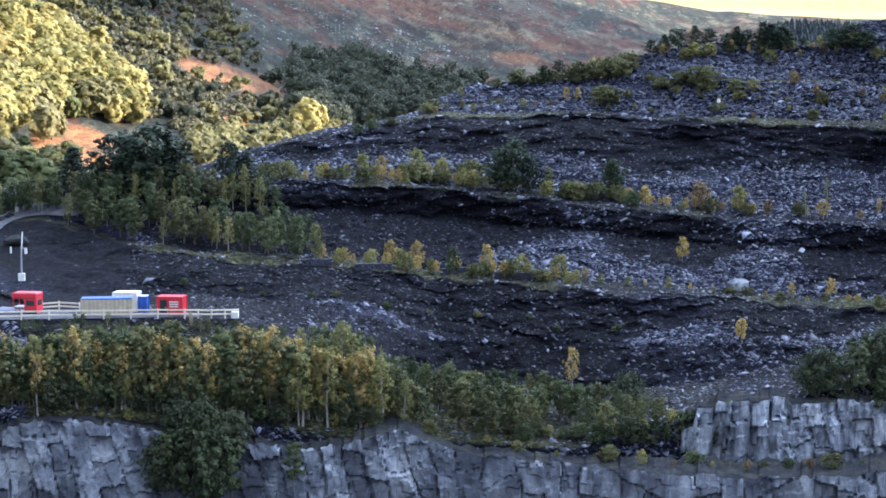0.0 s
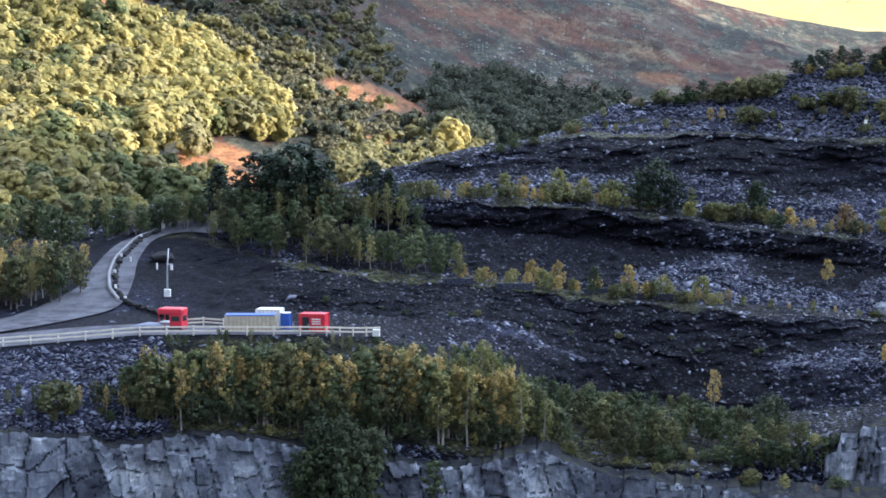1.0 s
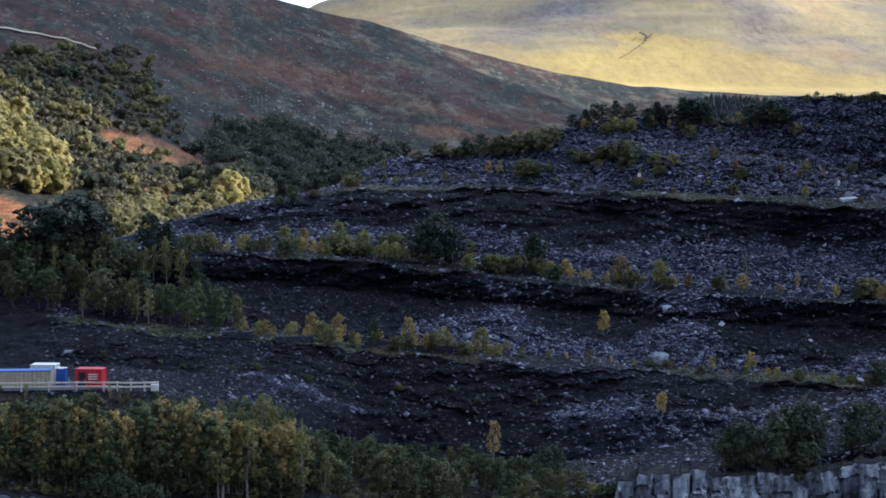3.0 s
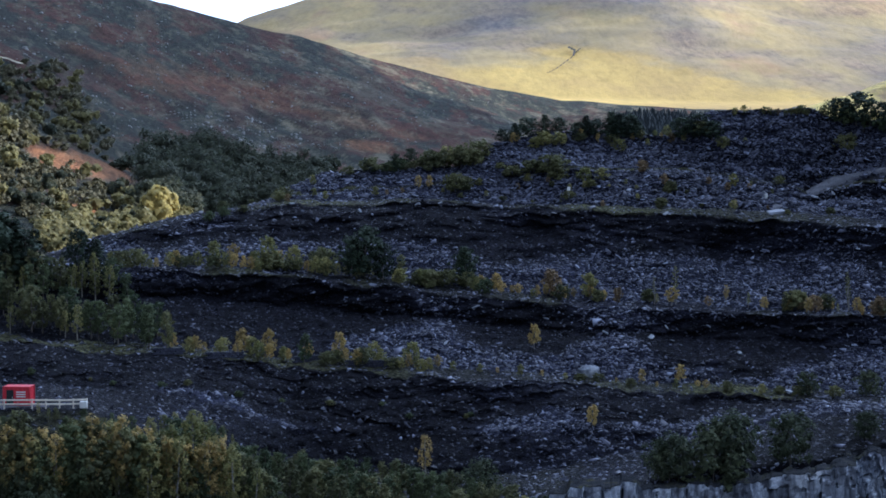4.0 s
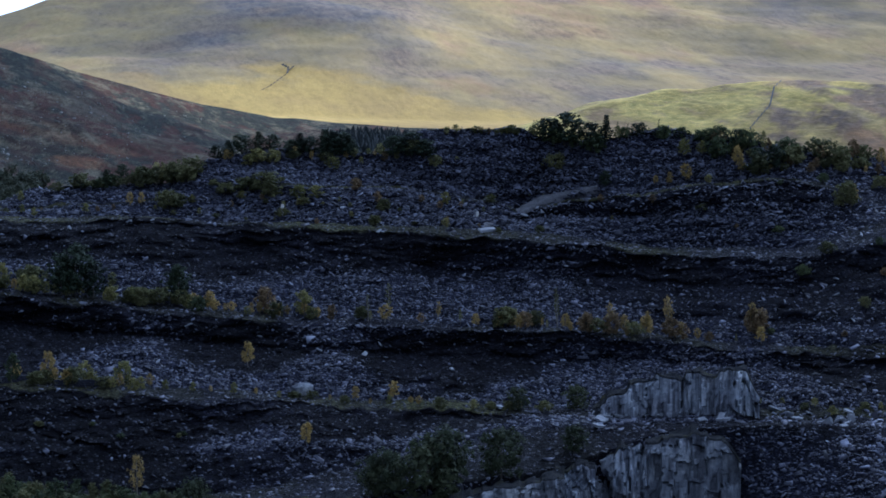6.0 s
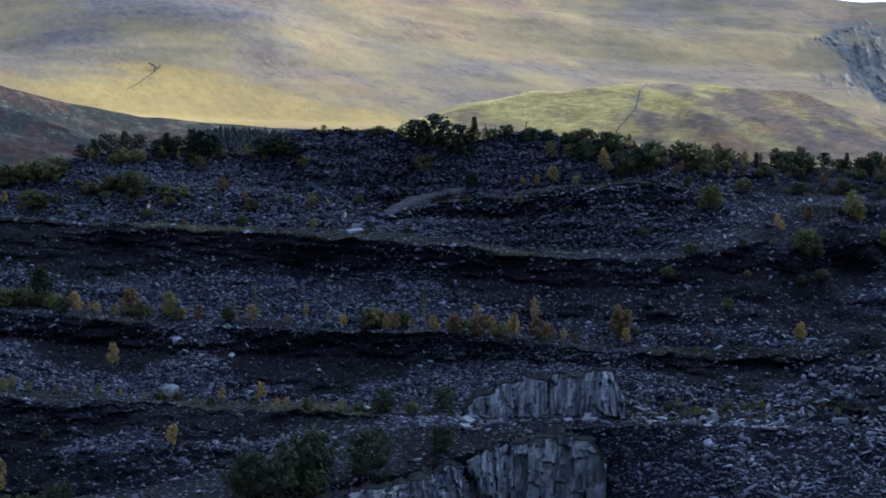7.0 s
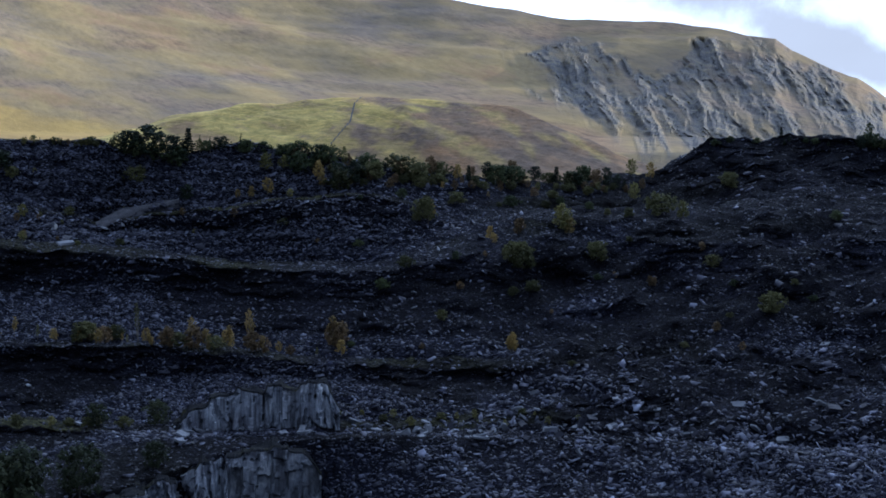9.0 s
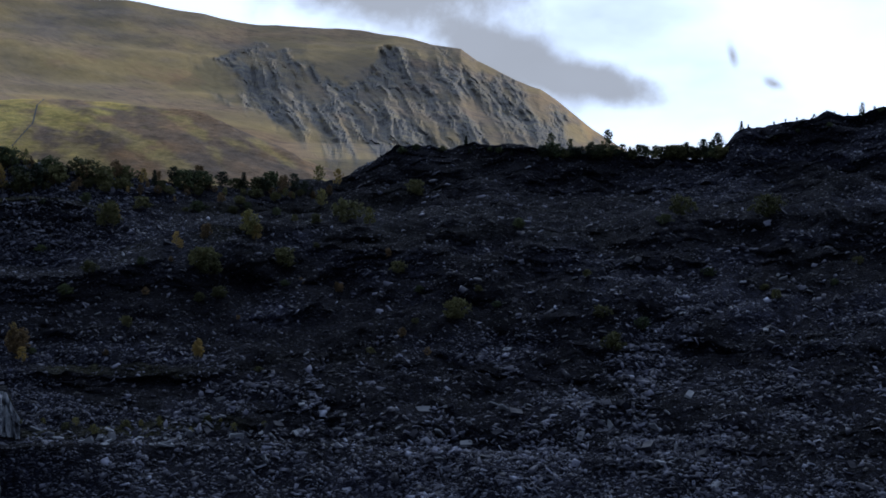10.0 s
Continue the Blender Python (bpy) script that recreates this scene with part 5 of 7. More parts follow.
# light in the mix: darker oaks low in the shade, brightened ones above
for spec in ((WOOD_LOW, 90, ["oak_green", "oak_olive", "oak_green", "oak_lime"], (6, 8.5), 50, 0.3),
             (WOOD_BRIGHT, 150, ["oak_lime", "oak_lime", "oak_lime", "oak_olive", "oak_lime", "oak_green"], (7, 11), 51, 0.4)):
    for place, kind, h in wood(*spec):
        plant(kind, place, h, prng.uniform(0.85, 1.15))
for place, h in ((meet_hill(-4.00, -2.25), 13.0), (meet_hill(-4.17, -2.25), 11.0), (meet_hill(-11.87, -2.22), 9.0), (meet_hill(-11.61, -2.13), 9.0)):
    plant("oak_lime" if h > 10 else "oak_olive", place, h)


def far_wood(name, specs, leaf, label, leafsize, per=36, ruffle=0.3):
    """Many small far crowns in one mesh."""
    rng = np.random.default_rng(9)
    out = []
    for spec in specs:
        for place, _, h in wood(*spec):
            k = 7
            c = rng.normal(size=(k, 3)) * np.array([0.3, 0.3, 0.2]) * h + np.array([0, 0, 0.5 * h])
            out.append(leaf_cloud(rng, c, 0.26 * h * (0.7 + 0.5 * rng.random(k)), per, leafsize, 0.75, ruffle) + np.array(place))
    tagged(new(name, leaves_mesh(name, np.concatenate(out), leaf)), label, "woodland", kind="stuff")


far_wood("far_scrub", [(WOOD_SCRUB, 45, ["x"], (3.5, 6.5), 60, 0.3), (WOOD_BRIGHT, 60, ["x"], (6, 9), 61, 0.25), (WOOD_EDGE, 60, ["x"], (4, 7), 65, 0.15)], LEAF["oak_olive"], "olive-green scrub oaks scattered over the hillside", 0.8)
far_wood("far_wood", [(WOOD_VALLEY, 130, ["x"], (7, 12), 62, 0.16), (WOOD_SCRUB, 30, ["x"], (3.5, 6.5), 63, 0.3)], LEAF["valley"], "dark green trees along the far valley side", 0.6, 85)
far_wood("hill_scrub", [(WOOD_SCRUB, 620, ["x"], (1.4, 3.6), 66, 0.07)], LEAF["heath"], "low dull heather and gorse scrub on the hillside", 0.5, 26)
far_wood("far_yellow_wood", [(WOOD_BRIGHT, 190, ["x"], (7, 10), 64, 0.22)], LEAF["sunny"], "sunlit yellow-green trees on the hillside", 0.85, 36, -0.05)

OPEN_HILL = [(-9.05, 2.56), (-8.89, 5.35), (-4.06, 4.15), (2.62, 2.21), (6.87, 1.38), (2.63, 0.01), (-4.08, 0.66), (-4.68, -0.13), (-5.69, 0.72)]


# walls, paths and gullies
def draped(name, poly_az, poly_el, width_deg, meet_fn, mat, label, category, lift=0.4, kind="structure"):
    """A narrow strip laid over the land along a line of bearings and sight heights."""
    verts, faces = [], []
    n = 60
    t = np.linspace(0, 1, n)
    k = np.linspace(0, 1, len(poly_az))
    azs, els = np.interp(t, k, poly_az), np.interp(t, k, poly_el)
    for i, (a, e) in enumerate(zip(azs, els)):
        e += 0.012 * math.sin(i * 1.3)
        for d in (-0.5, 0.5):
            verts.append(tuple(meet_fn(a + d * width_deg[0], e + d * width_deg[1]) + Vector((0, 0, lift))))
        if i:
            b = 2 * i
            faces.append((b - 2, b - 1, b + 1, b))
    return tagged(new(name, mesh_of(name, verts, faces, mat)), label, category, kind=kind)


def meet_on(X, Y, Z, first, step):
    def fn(az, el):
        j = int(np.clip(round((az - first) / step), 0, X.shape[1] - 1))
        r = np.hypot(X[:, j], Y[:, j])
        e = np.degrees(np.arctan2(Z[:, j] - EYE, r))
        top = int(np.argmax(e))
        rows = np.nonzero(e[: top + 1] >= el)[0]
        i = rows[0] if len(rows) else top
        f = 0.0 if i == 0 else np.clip((el - e[i - 1]) / max(1e-6, e[i] - e[i - 1]), 0, 1)
        i0 = max(0, i - 1)
        d = r[i0] + f * (r[i] - r[i0])
        a = radians(az)
        return Vector((d * math.sin(a), d * math.cos(a), Z[i0, j] + f * (Z[i, j] - Z[i0, j])))
    return fn


on_mountain, on_spur, on_hill = meet_on(NX, NY, NZ, -12.0, 0.15), meet_on(SX, SY, SZ, 8.0, 0.15), meet_on(MX, MY, MZ, -26.0, 0.12)
DRY_WALL = paint("dry_stone", (0.25, 0.25, 0.24), 0.95, 0.4, 0.5)
EARTH = paint("dark_peat", (0.10, 0.085, 0.06), 0.95, 0.4, 0.1)
PATH = paint("pale_path", (0.36, 0.32, 0.23), 0.95, 0.3, 0.1)
gully = [(8.20, 3.06), (8.40, 2.96), (8.37, 2.78), (8.10, 2.58), (7.86, 2.40), (7.60, 2.27)]
draped("stream_gully", [p[0] for p in gully], [p[1] for p in gully], (0.07, 0.03), on_mountain, EARTH, "dark peaty stream gully on the sunlit moor", "gully", 5.0)
draped("stream_gully", [8.56, 8.40], [3.08, 2.94], (0.07, 0.03), on_mountain, EARTH, "short dark side gully joining the stream on the moor", "gully", 2.0)
wall_way = [(22.19, 1.31), (22.55, 1.75), (22.77, 2.0), (22.89, 2.55), (23.17, 2.80)]
draped("field_wall", [p[0] for p in wall_way], [p[1] for p in wall_way], (0.05, 0.015), on_spur, DRY_WALL, "grey dry stone wall climbing the green spur", "wall", 0.8)
hill_way = [(-16.88, 3.05), (-15.92, 3.23), (-14.38, 3.46), (-12.50, 3.32), (-10.52, 3.14), (-8.85, 2.86), (-7.93, 2.57)]
draped("hill_track", [p[0] for p in hill_way], [p[1] for p in hill_way], (0.0, 0.045), on_hill, PATH, "pale track across the bracken hillside", "path", 0.8)
# plantation on the moor
def plantation():
    rng = np.random.default_rng(21)
    v, f = [], []
    for i in range(640):
        az = rng.uniform(9.5, 12.5)
        h = rng.uniform(6.0, 10.5) * (1 - 0.22 * abs(az - 10.9))
        x, y, z = on_hill(az, 0.4 + 0.6 * rng.random())
        for k in range(3):
            b = len(v)
            z0, w = z + h * 0.28 * k + 0.1 * h, h * (0.42 - 0.1 * k)
            for s in range(6):
                a = s * math.pi / 3 + i
                v.append((x + w * math.cos(a) * rng.uniform(0.7, 1.2), y + w * math.sin(a) * rng.uniform(0.7, 1.2), z0 - rng.random() * 0.06 * h))
            v.append((x, y, z0 + h * 0.42))
            f += [(b + s, b + (s + 1) % 6, b + 6) for s in range(6)]
    tagged(new("plantation", mesh_of("plantation", v, f, LEAF["far_needles"])), "dark bluish conifer plantation at the moor's edge", "woodland", kind="stuff")


plantation()


# ---- rock faces ----
def rock_material(name, gain, drawn=0.45, scale=0.35, low=0.045):
    m, n, l, b = material(name, 0.65)
    streak = noise_node(n, l, scale, 6, 0.6, (1.4, 1.4, drawn))
    patch = noise_node(n, l, 0.12, 5, 0.6)
    fine = noise_node(n, l, 2.2, 6, 0.7)
    base = ramp_node(n, l, streak, [(0.36, (low * gain, 1.1 * low * gain, 1.4 * low * gain)), (0.5, (0.115 * gain, 0.128 * gain, 0.155 * gain)), (0.62, (0.23 * gain, 0.25 * gain, 0.285 * gain))])
    tint = ramp_node(n, l, patch, [(0.35, (0.62, 0.6, 0.62)), (0.5, (1.0, 1.0, 1.0)), (0.68, (1.15, 1.1, 1.02))])
    grit = ramp_node(n, l, fine, [(0.3, (0.7, 0.7, 0.7)), (0.7, (1.2, 1.2, 1.2))])
    col = mix_node(n, l, 1.0, mix_node(n, l, 1.0, base, tint, "MULTIPLY"), grit, "MULTIPLY")
    l.new(col, b.inputs["Base Color"])
    bump_node(n, l, b, fine, 0.7, 0.25)
    return m


LEDGE_TURF = moor_material("ledge_turf", [(0.35, (0.018, 0.02, 0.026)), (0.55, (0.036, 0.038, 0.042)), (0.68, (0.06, 0.06, 0.035))], 0.5, bump=0.3)
CLIFF_ROCK = rock_material("blue_grey_slate_cliff", 1.4, 0.8, 0.22, 0.075)
ROCK, PALE_ROCK = rock_material("slate_rock", 1.75), rock_material("pale_slate_rock", 1.85, 0.25, 0.5, 0.035)
STREAKED_ROCK = rock_material("white_streaked_slate", 2.6, 0.09, 0.7, 0.03)


def rock_face(name, az0, az1, top, r_line, drop, shelf, label, seed, block=(5.5, 8.0), rough=1.0, lean=0.08, mat=None, bulge=1.6, jag=0.3):
    """A quarried face of jointed slate: blocks of their own depth, split by joints, with a shelf on top."""
    step = 0.28 / 280
    a = np.arange(radians(az0), radians(az1), step)
    s = a * 280.0
    el = np.interp(np.degrees(a), top[0], top[1])
    r = np.interp(np.degrees(a), r_line[0], r_line[1])
    zt = height_at(r, el) + jag * np.round(1.6 * fbm(s / (1.5 / jag), s * 0, 3, seed)) + 0.12 * fbm(s / 0.9, s * 0, 2, seed + 3)
    h = np.concatenate([np.arange(0, drop, 0.3), np.full(7, drop)])[:, None]
    inward = np.concatenate([np.zeros(len(h) - 7), np.linspace(0.05, 1, 7)])[:, None]
    z = zt[None, :] - drop + h
    S = s[None, :] + 0 * z
    warp = 3.0 * fbm(S / 14.0, z / 30.0, 2, seed + 7) + 0.35 * fbm(S / 3.0, z / 4.0, 2, seed + 8) + 0.12 * z
    i1 = np.floor((S + warp) / block[0])
    w = lattice(i1.astype(np.int64), i1.astype(np.int64) * 0, 1, seed)
    j1 = np.floor(z / block[1] + 3 * w + 0.3 * warp)
    d1 = lattice(i1.astype(np.int64), j1.astype(np.int64), 2, seed)
    i2 = np.floor((S + 1.4 * warp) / (block[0] * 0.31))
    j2 = np.floor(z / (block[1] * 0.42) + 2 * lattice(i2.astype(np.int64), i2.astype(np.int64) * 0, 3, seed))
    d2 = lattice(i2.astype(np.int64), j2.astype(np.int64), 4, seed)
    fu = (S + warp) / block[0] - i1 - 0.5
    fv = z / block[1] + 3 * w + 0.3 * warp - j1 - 0.5
    planes = fu * lattice(i1.astype(np.int64), j1.astype(np.int64), 5, seed) * 0.9 + fv * lattice(i1.astype(np.int64), j1.astype(np.int64), 6, seed) * 1.0
    joint = -0.55 * ((np.abs(fu) > 0.46) | (np.abs(fv) > 0.47)) * (lattice(i1.astype(np.int64), j1.astype(np.int64), 7, seed) > -0.3)
    buttress = bulge * fbm(S / 17.0, z / 30.0, 3, seed + 9)
    out = rough * (1.0 * d1 + 0.3 * d2 + planes + joint) + buttress + 0.08 * fbm(S / 0.8, z / 0.8, 2, seed + 12)
    R = r[None, :] - 3.6 - out * (1 - inward) - lean * (drop - h) + inward * shelf
    Z = z + inward * 0.7 * fbm(S / 2.0, R / 2.0, 2, seed + 15)
    me = sheet_mesh(name, R * np.sin(a)[None, :], R * np.cos(a)[None, :], Z, mat or ROCK)
    me.polygons.foreach_set("use_smooth", np.zeros(len(me.polygons), dtype=bool))
    me.materials.append(LEDGE_TURF)
    top_row = np.zeros((Z.shape[0] - 1, Z.shape[1] - 1), dtype=np.int32)
    top_row[-7:] = 1
    if len(me.polygons) == top_row.size:
        me.polygons.foreach_set("material_index", top_row.ravel())
    return tagged(new(name, me), label, "rock face", kind="structure")


FACE_TOP = ([-22, -17.5, -15.9, -14.2, -12, -10.9, -9.5, -8.6, -7.4, -5.7, -4.5, -2.7, -1.5, 1.0, 4, 5.4, 9, 14, 17], [-10.0, -9.98, -10.18, -10.32, -10.21, -10.1, -10.43, -10.6, -10.8, -10.98, -11.2, -11.05, -10.8, -11.45, -11.7, -11.85, -11.95, -11.7, -11.6])
rock_face("cliff", -22, 16.5, FACE_TOP, ([-22, -4, 0, 5, 6.5, 17], [248, 250, 255, 253, 247, 260]), 16, 9, "jointed blue-grey slate cliff below the wooded ledge", 200, (3.6, 4.6), 0.85, 0.06, CLIFF_ROCK, 1.5)
rock_face("bluff", 6.6, 16.8, ([6.6, 7.0, 7.05, 7.6, 7.65, 8.2, 8.3, 9, 10.4, 10.5, 12, 13, 14.5, 17], [-11.6, -11.2, -10.7, -10.5, -10.05, -10.0, -9.75, -9.8, -9.7, -9.85, -9.75, -9.7, -9.35, -9.0]), ([6, 7.5, 9, 17], [266, 263, 264, 281]), 9.5, 5, "pale grey slate bluff with vertical streaks", 230, (2.3, 4.5), 1.1, 0.1, PALE_ROCK, 1.5)
SLAB_R = ([13, 14, 16, 18, 20, 22], [276, 278.5, 286, 291, 296.5, 298])
rock_face("slab_face", 13.4, 15.0, ([13.4, 14.2, 15.0], [-9.65, -9.45, -9.5]), SLAB_R, 9, 3, "low pale slate slab at the foot of the slope", 255, (1.6, 9.0), 1.2, 0.1, STREAKED_ROCK, 0.9, 0.45)
rock_face("slab_face", 14.8, 18.6, ([14.8, 16, 17, 17.6, 18.2, 18.6], [-9.6, -9.05, -8.8, -8.65, -8.3, -8.3]), ([13, 14, 16, 18, 20], [279, 281.5, 289, 294, 299]), 14, 3, "dark recessed slate face between the pale slabs", 258, (1.8, 4.0), 1.3, 0.1, ROCK, 1.4)
rock_face("slab_face", 16.05, 17.75, ([16.05, 16.3, 16.9, 17.0, 17.75], [-9.1, -8.85, -8.7, -8.55, -8.5]), SLAB_R, 14, 3, "leaning pale slate slab standing in the rock face", 260, (1.1, 16.0), 1.5, 0.16, STREAKED_ROCK, 0.9, 0.45)
rock_face("slab_face", 18.25, 19.35, ([18.25, 18.5, 18.9, 19.0, 19.35], [-8.5, -8.15, -8.0, -7.9, -7.95]), SLAB_R, 16, 3, "narrow pale slate buttress standing in the rock face", 265, (1.0, 14.0), 1.5, 0.18, STREAKED_ROCK, 0.8, 0.45)
rock_face("slab_face", 19.2, 22.1, ([19.2, 19.6, 19.7, 20.5, 20.6, 21.6, 22.1], [-8.0, -7.95, -7.8, -7.72, -7.6, -7.72, -8.4]), SLAB_R, 15, 4, "broad grey-green slate face below the terrace", 270, (2.4, 5.0), 1.2, 0.14, ROCK, 1.6)
rock_face("upper_slab_face", 17.6, 22.6, ([17.6, 18.0, 18.1, 18.6, 18.7, 19.4, 19.5, 20.3, 20.4, 21.3, 21.4, 22.2, 22.6], [-6.95, -6.75, -6.5, -6.4, -6.2, -6.1, -5.95, -6.05, -5.9, -5.95, -5.75, -5.85, -6.5]), ([17, 23], [313, 311]), 7.5, 4, "pale slate face with vertical cleavage on the terrace", 280, (1.5, 9.0), 1.3, 0.07, STREAKED_ROCK, 0.9, 0.45)


# scrub along the cliff's edge
erng = random.Random(17)
for i in range(44):
    az = -17 + 33 * (i + erng.random()) / 44
    r = float(np.interp(az, [-22, -4, 0, 5, 6.5, 17], [248, 250, 255, 253, 247, 260])) - 1.5 + 4 * erng.random()
    z = height_at(r, float(np.interp(az, *FACE_TOP))) - 0.3
    plant(erng.choice(["bush_olive", "bush_green", "bush_lime", "bush_rust"]), (r * math.sin(radians(az)), r * math.cos(radians(az)), z), erng.uniform(0.8, 2.2))


# ---- loose slate ----
def slate_material(name="loose_slate", gain=1.0):
    m, n, l, b = material(name, 0.45)
    b.inputs["Specular IOR Level"].default_value = 0.3 if gain > 0.9 else 0.12
    geo = n.new("ShaderNodeNewGeometry")
    fine = noise_node(n, l, 1.5, 4, 0.6)
    col = ramp_node(n, l, geo.outputs["Random Per Island"], [(0.0, (0.0155 * gain, 0.017 * gain, 0.0265 * gain)), (0.5, (0.049 * gain, 0.0525 * gain, 0.077 * gain)), (0.9, (0.092 * gain, 0.098 * gain, 0.14 * gain)), (1.0, (0.17 * gain, 0.188 * gain, 0.25 * gain))])
    grit = ramp_node(n, l, fine, [(0.3, (0.75, 0.75, 0.75)), (0.7, (1.15, 1.15, 1.15))])
    l.new(mix_node(n, l, 1.0, col, grit, "MULTIPLY"), b.inputs["Base Color"])
    return m


SLATE = slate_material("loose_slate", 1.5)
PALE_SLATE = paint("pale_slate", (0.33, 0.355, 0.41), 0.6, 0.4, 1.2)
BOX = np.array([(-1, -1, -1), (1, -1, -1), (1, 1, -1), (-1, 1, -1), (-0.85, -0.9, 1), (0.9, -0.8, 1), (0.8, 0.9, 1), (-0.9, 0.85, 1)]) * 0.5
PLATE = np.array([(-1, -0.8, -1), (1, -0.9, -1), (0.2, 1, -1), (-0.9, -0.7, 1), (0.95, -0.8, 1), (0.15, 0.9, 1)]) * 0.55
PLATE_FACES = np.array([(3, 4, 5), (0, 1, 4), (0, 4, 3), (1, 2, 5), (1, 5, 4), (2, 0, 3), (2, 3, 5)])
BOX_FACES = np.array([(0, 3, 2, 1), (4, 5, 6, 7), (0, 1, 5, 4), (1, 2, 6, 5), (2, 3, 7, 6), (3, 0, 4, 7)])


def spots(rng, weight, count):
    """Places picked on the tips by weight."""
    p = (weight / weight.sum()).ravel()
    i, j = np.unravel_index(rng.choice(p.size, count, p=p), weight.shape)
    u, v = rng.random((2, count))

    def at(A):
        return A[i, j] * (1 - u) * (1 - v) + A[i + 1, j] * u * (1 - v) + A[i, j + 1] * (1 - u) * v + A[i + 1, j + 1] * u * v

    return np.stack([at(QX), at(QY), at(QZ)], 1)


def tumbled(q, rng, yaw, pitch, roll):
    ca, sa = np.cos(roll)[:, None], np.sin(roll)[:, None]
    q = np.stack([q[..., 0] * ca + q[..., 2] * sa, q[..., 1], -q[..., 0] * sa + q[..., 2] * ca], -1)
    ca, sa = np.cos(pitch)[:, None], np.sin(pitch)[:, None]
    q = np.stack([q[..., 0], q[..., 1] * ca - q[..., 2] * sa, q[..., 1] * sa + q[..., 2] * ca], -1)
    ca, sa = np.cos(yaw)[:, None], np.sin(yaw)[:, None]
    return np.stack([q[..., 0] * ca - q[..., 1] * sa, q[..., 0] * sa + q[..., 1] * ca, q[..., 2]], -1)


def pieces_mesh(name, q, faces, mat):
    """One mesh of many like pieces; faces is the index pattern of one piece."""
    count, corners = q.shape[0], q.shape[1]
    k = faces.shape[1]
    idx = (np.arange(count)[:, None, None] * corners + faces[None]).reshape(-1)
    me = bpy.data.meshes.new(name)
    me.vertices.add(count * corners)
    me.vertices.foreach_set("co", q.astype(np.float32).ravel())
    me.loops.add(len(idx))
    me.loops.foreach_set("vertex_index", idx.astype(np.int32))
    me.polygons.add(len(idx) // k)
    me.polygons.foreach_set("loop_start", np.arange(0, len(idx), k, dtype=np.int32))
    me.update(calc_edges=True)
    me.materials.append(mat)
    return me


def slope_weight():
    area = np.hypot(np.diff(QX, axis=0), np.diff(QY, axis=0))[:, :-1] + np.abs(np.diff(QZ, axis=0))[:, :-1]
    deg = Q_AZ[:-1, :-1]
    area[:8] = 0
    area[-10:] = 0
    area *= ((deg > -18.5) & (deg < 49)) * np.where(QZ[:-1, :-1] > 5, 1, 0)
    area[(deg < -9.5) & (Q_R[:-1, :-1] > 261) & (Q_R[:-1, :-1] < 345)] *= 0.03
    return area


def loose_slate(count):
    """Tipped slate slabs lying on the coarse parts of the slopes."""
    rng = np.random.default_rng(77)
    upper = np.where((Q_EL > -1.5) & (Q_AZ > 6) & (Q_AZ < 23), 1.8, 1.0)[:-1, :-1] * np.interp(Q_AZ, [23, 27], [1.0, 0.0])[:-1, :-1] + np.interp(Q_AZ, [23, 27], [0.0, 1.0])[:-1, :-1] * np.interp(Q_EL, [-6.5, -4, -1], [0.9, 0.45, 0.4])[:-1, :-1]
    c = spots(rng, slope_weight() * upper * (0.03 + (1 - FINES[:-1, :-1]) ** 1.5 * (1 - TURF[:-1, :-1])), count)
    right = np.degrees(np.arctan2(c[:, 0], c[:, 1])) > 26
    size = np.clip(np.exp(rng.normal(-0.72, 0.42, count)), 0.28, 1.9) * np.where(right & (c[:, 2] < 34), 1.45, 1.0) * np.where(~right & (c[:, 2] > 49), 1.2, 1.0) * np.where(~right & (c[:, 2] <= 49), 1.08, 1.0)
    dims = np.stack([size, size * rng.uniform(0.4, 0.8, count), size * rng.uniform(0.08, 0.28, count)], 1) * np.array([1.2, 1.0, 1.0])
    q = PLATE[None] * dims[:, None, :]
    q = q * (1 + 0.09 * rng.normal(size=q.shape))
    q = tumbled(q, rng, rng.uniform(0, 6.28, count), rng.normal(0.35, 0.42, count), rng.normal(0, 0.42, count)) + c[:, None, :]
    tagged(new("loose_slate", pieces_mesh("loose_slate", q, PLATE_FACES, SLATE)), "loose angular slabs of purple-grey slate waste", "rubble", kind="stuff")


def slate_chips(count):
    """Small dark chips all over the slopes."""
    rng = np.random.default_rng(78)
    c = spots(rng, slope_weight() * (0.35 + FINES[:-1, :-1]), count)
    size = np.clip(np.exp(rng.normal(-0.95, 0.4, count)), 0.2, 1.1)
    tip = np.array([(-1, -0.7, -0.15), (1, -0.6, -0.15), (0.1, 0.9, -0.15), (0.1, -0.1, 0.45)]) * 0.6
    q = tip[None] * size[:, None, None] * (1 + 0.2 * rng.normal(size=(count, 4, 3)))
    q = tumbled(q, rng, rng.uniform(0, 6.28, count), rng.normal(0.3, 0.4, count), rng.normal(0, 0.4, count)) + c[:, None, :]
    tagged(new("slate_chips", pieces_mesh("slate_chips", q, np.array([(0, 1, 3), (1, 2, 3), (2, 0, 3)]), DARK_SLATE)), "small dark chips of slate covering the tips", "rubble", kind="stuff")


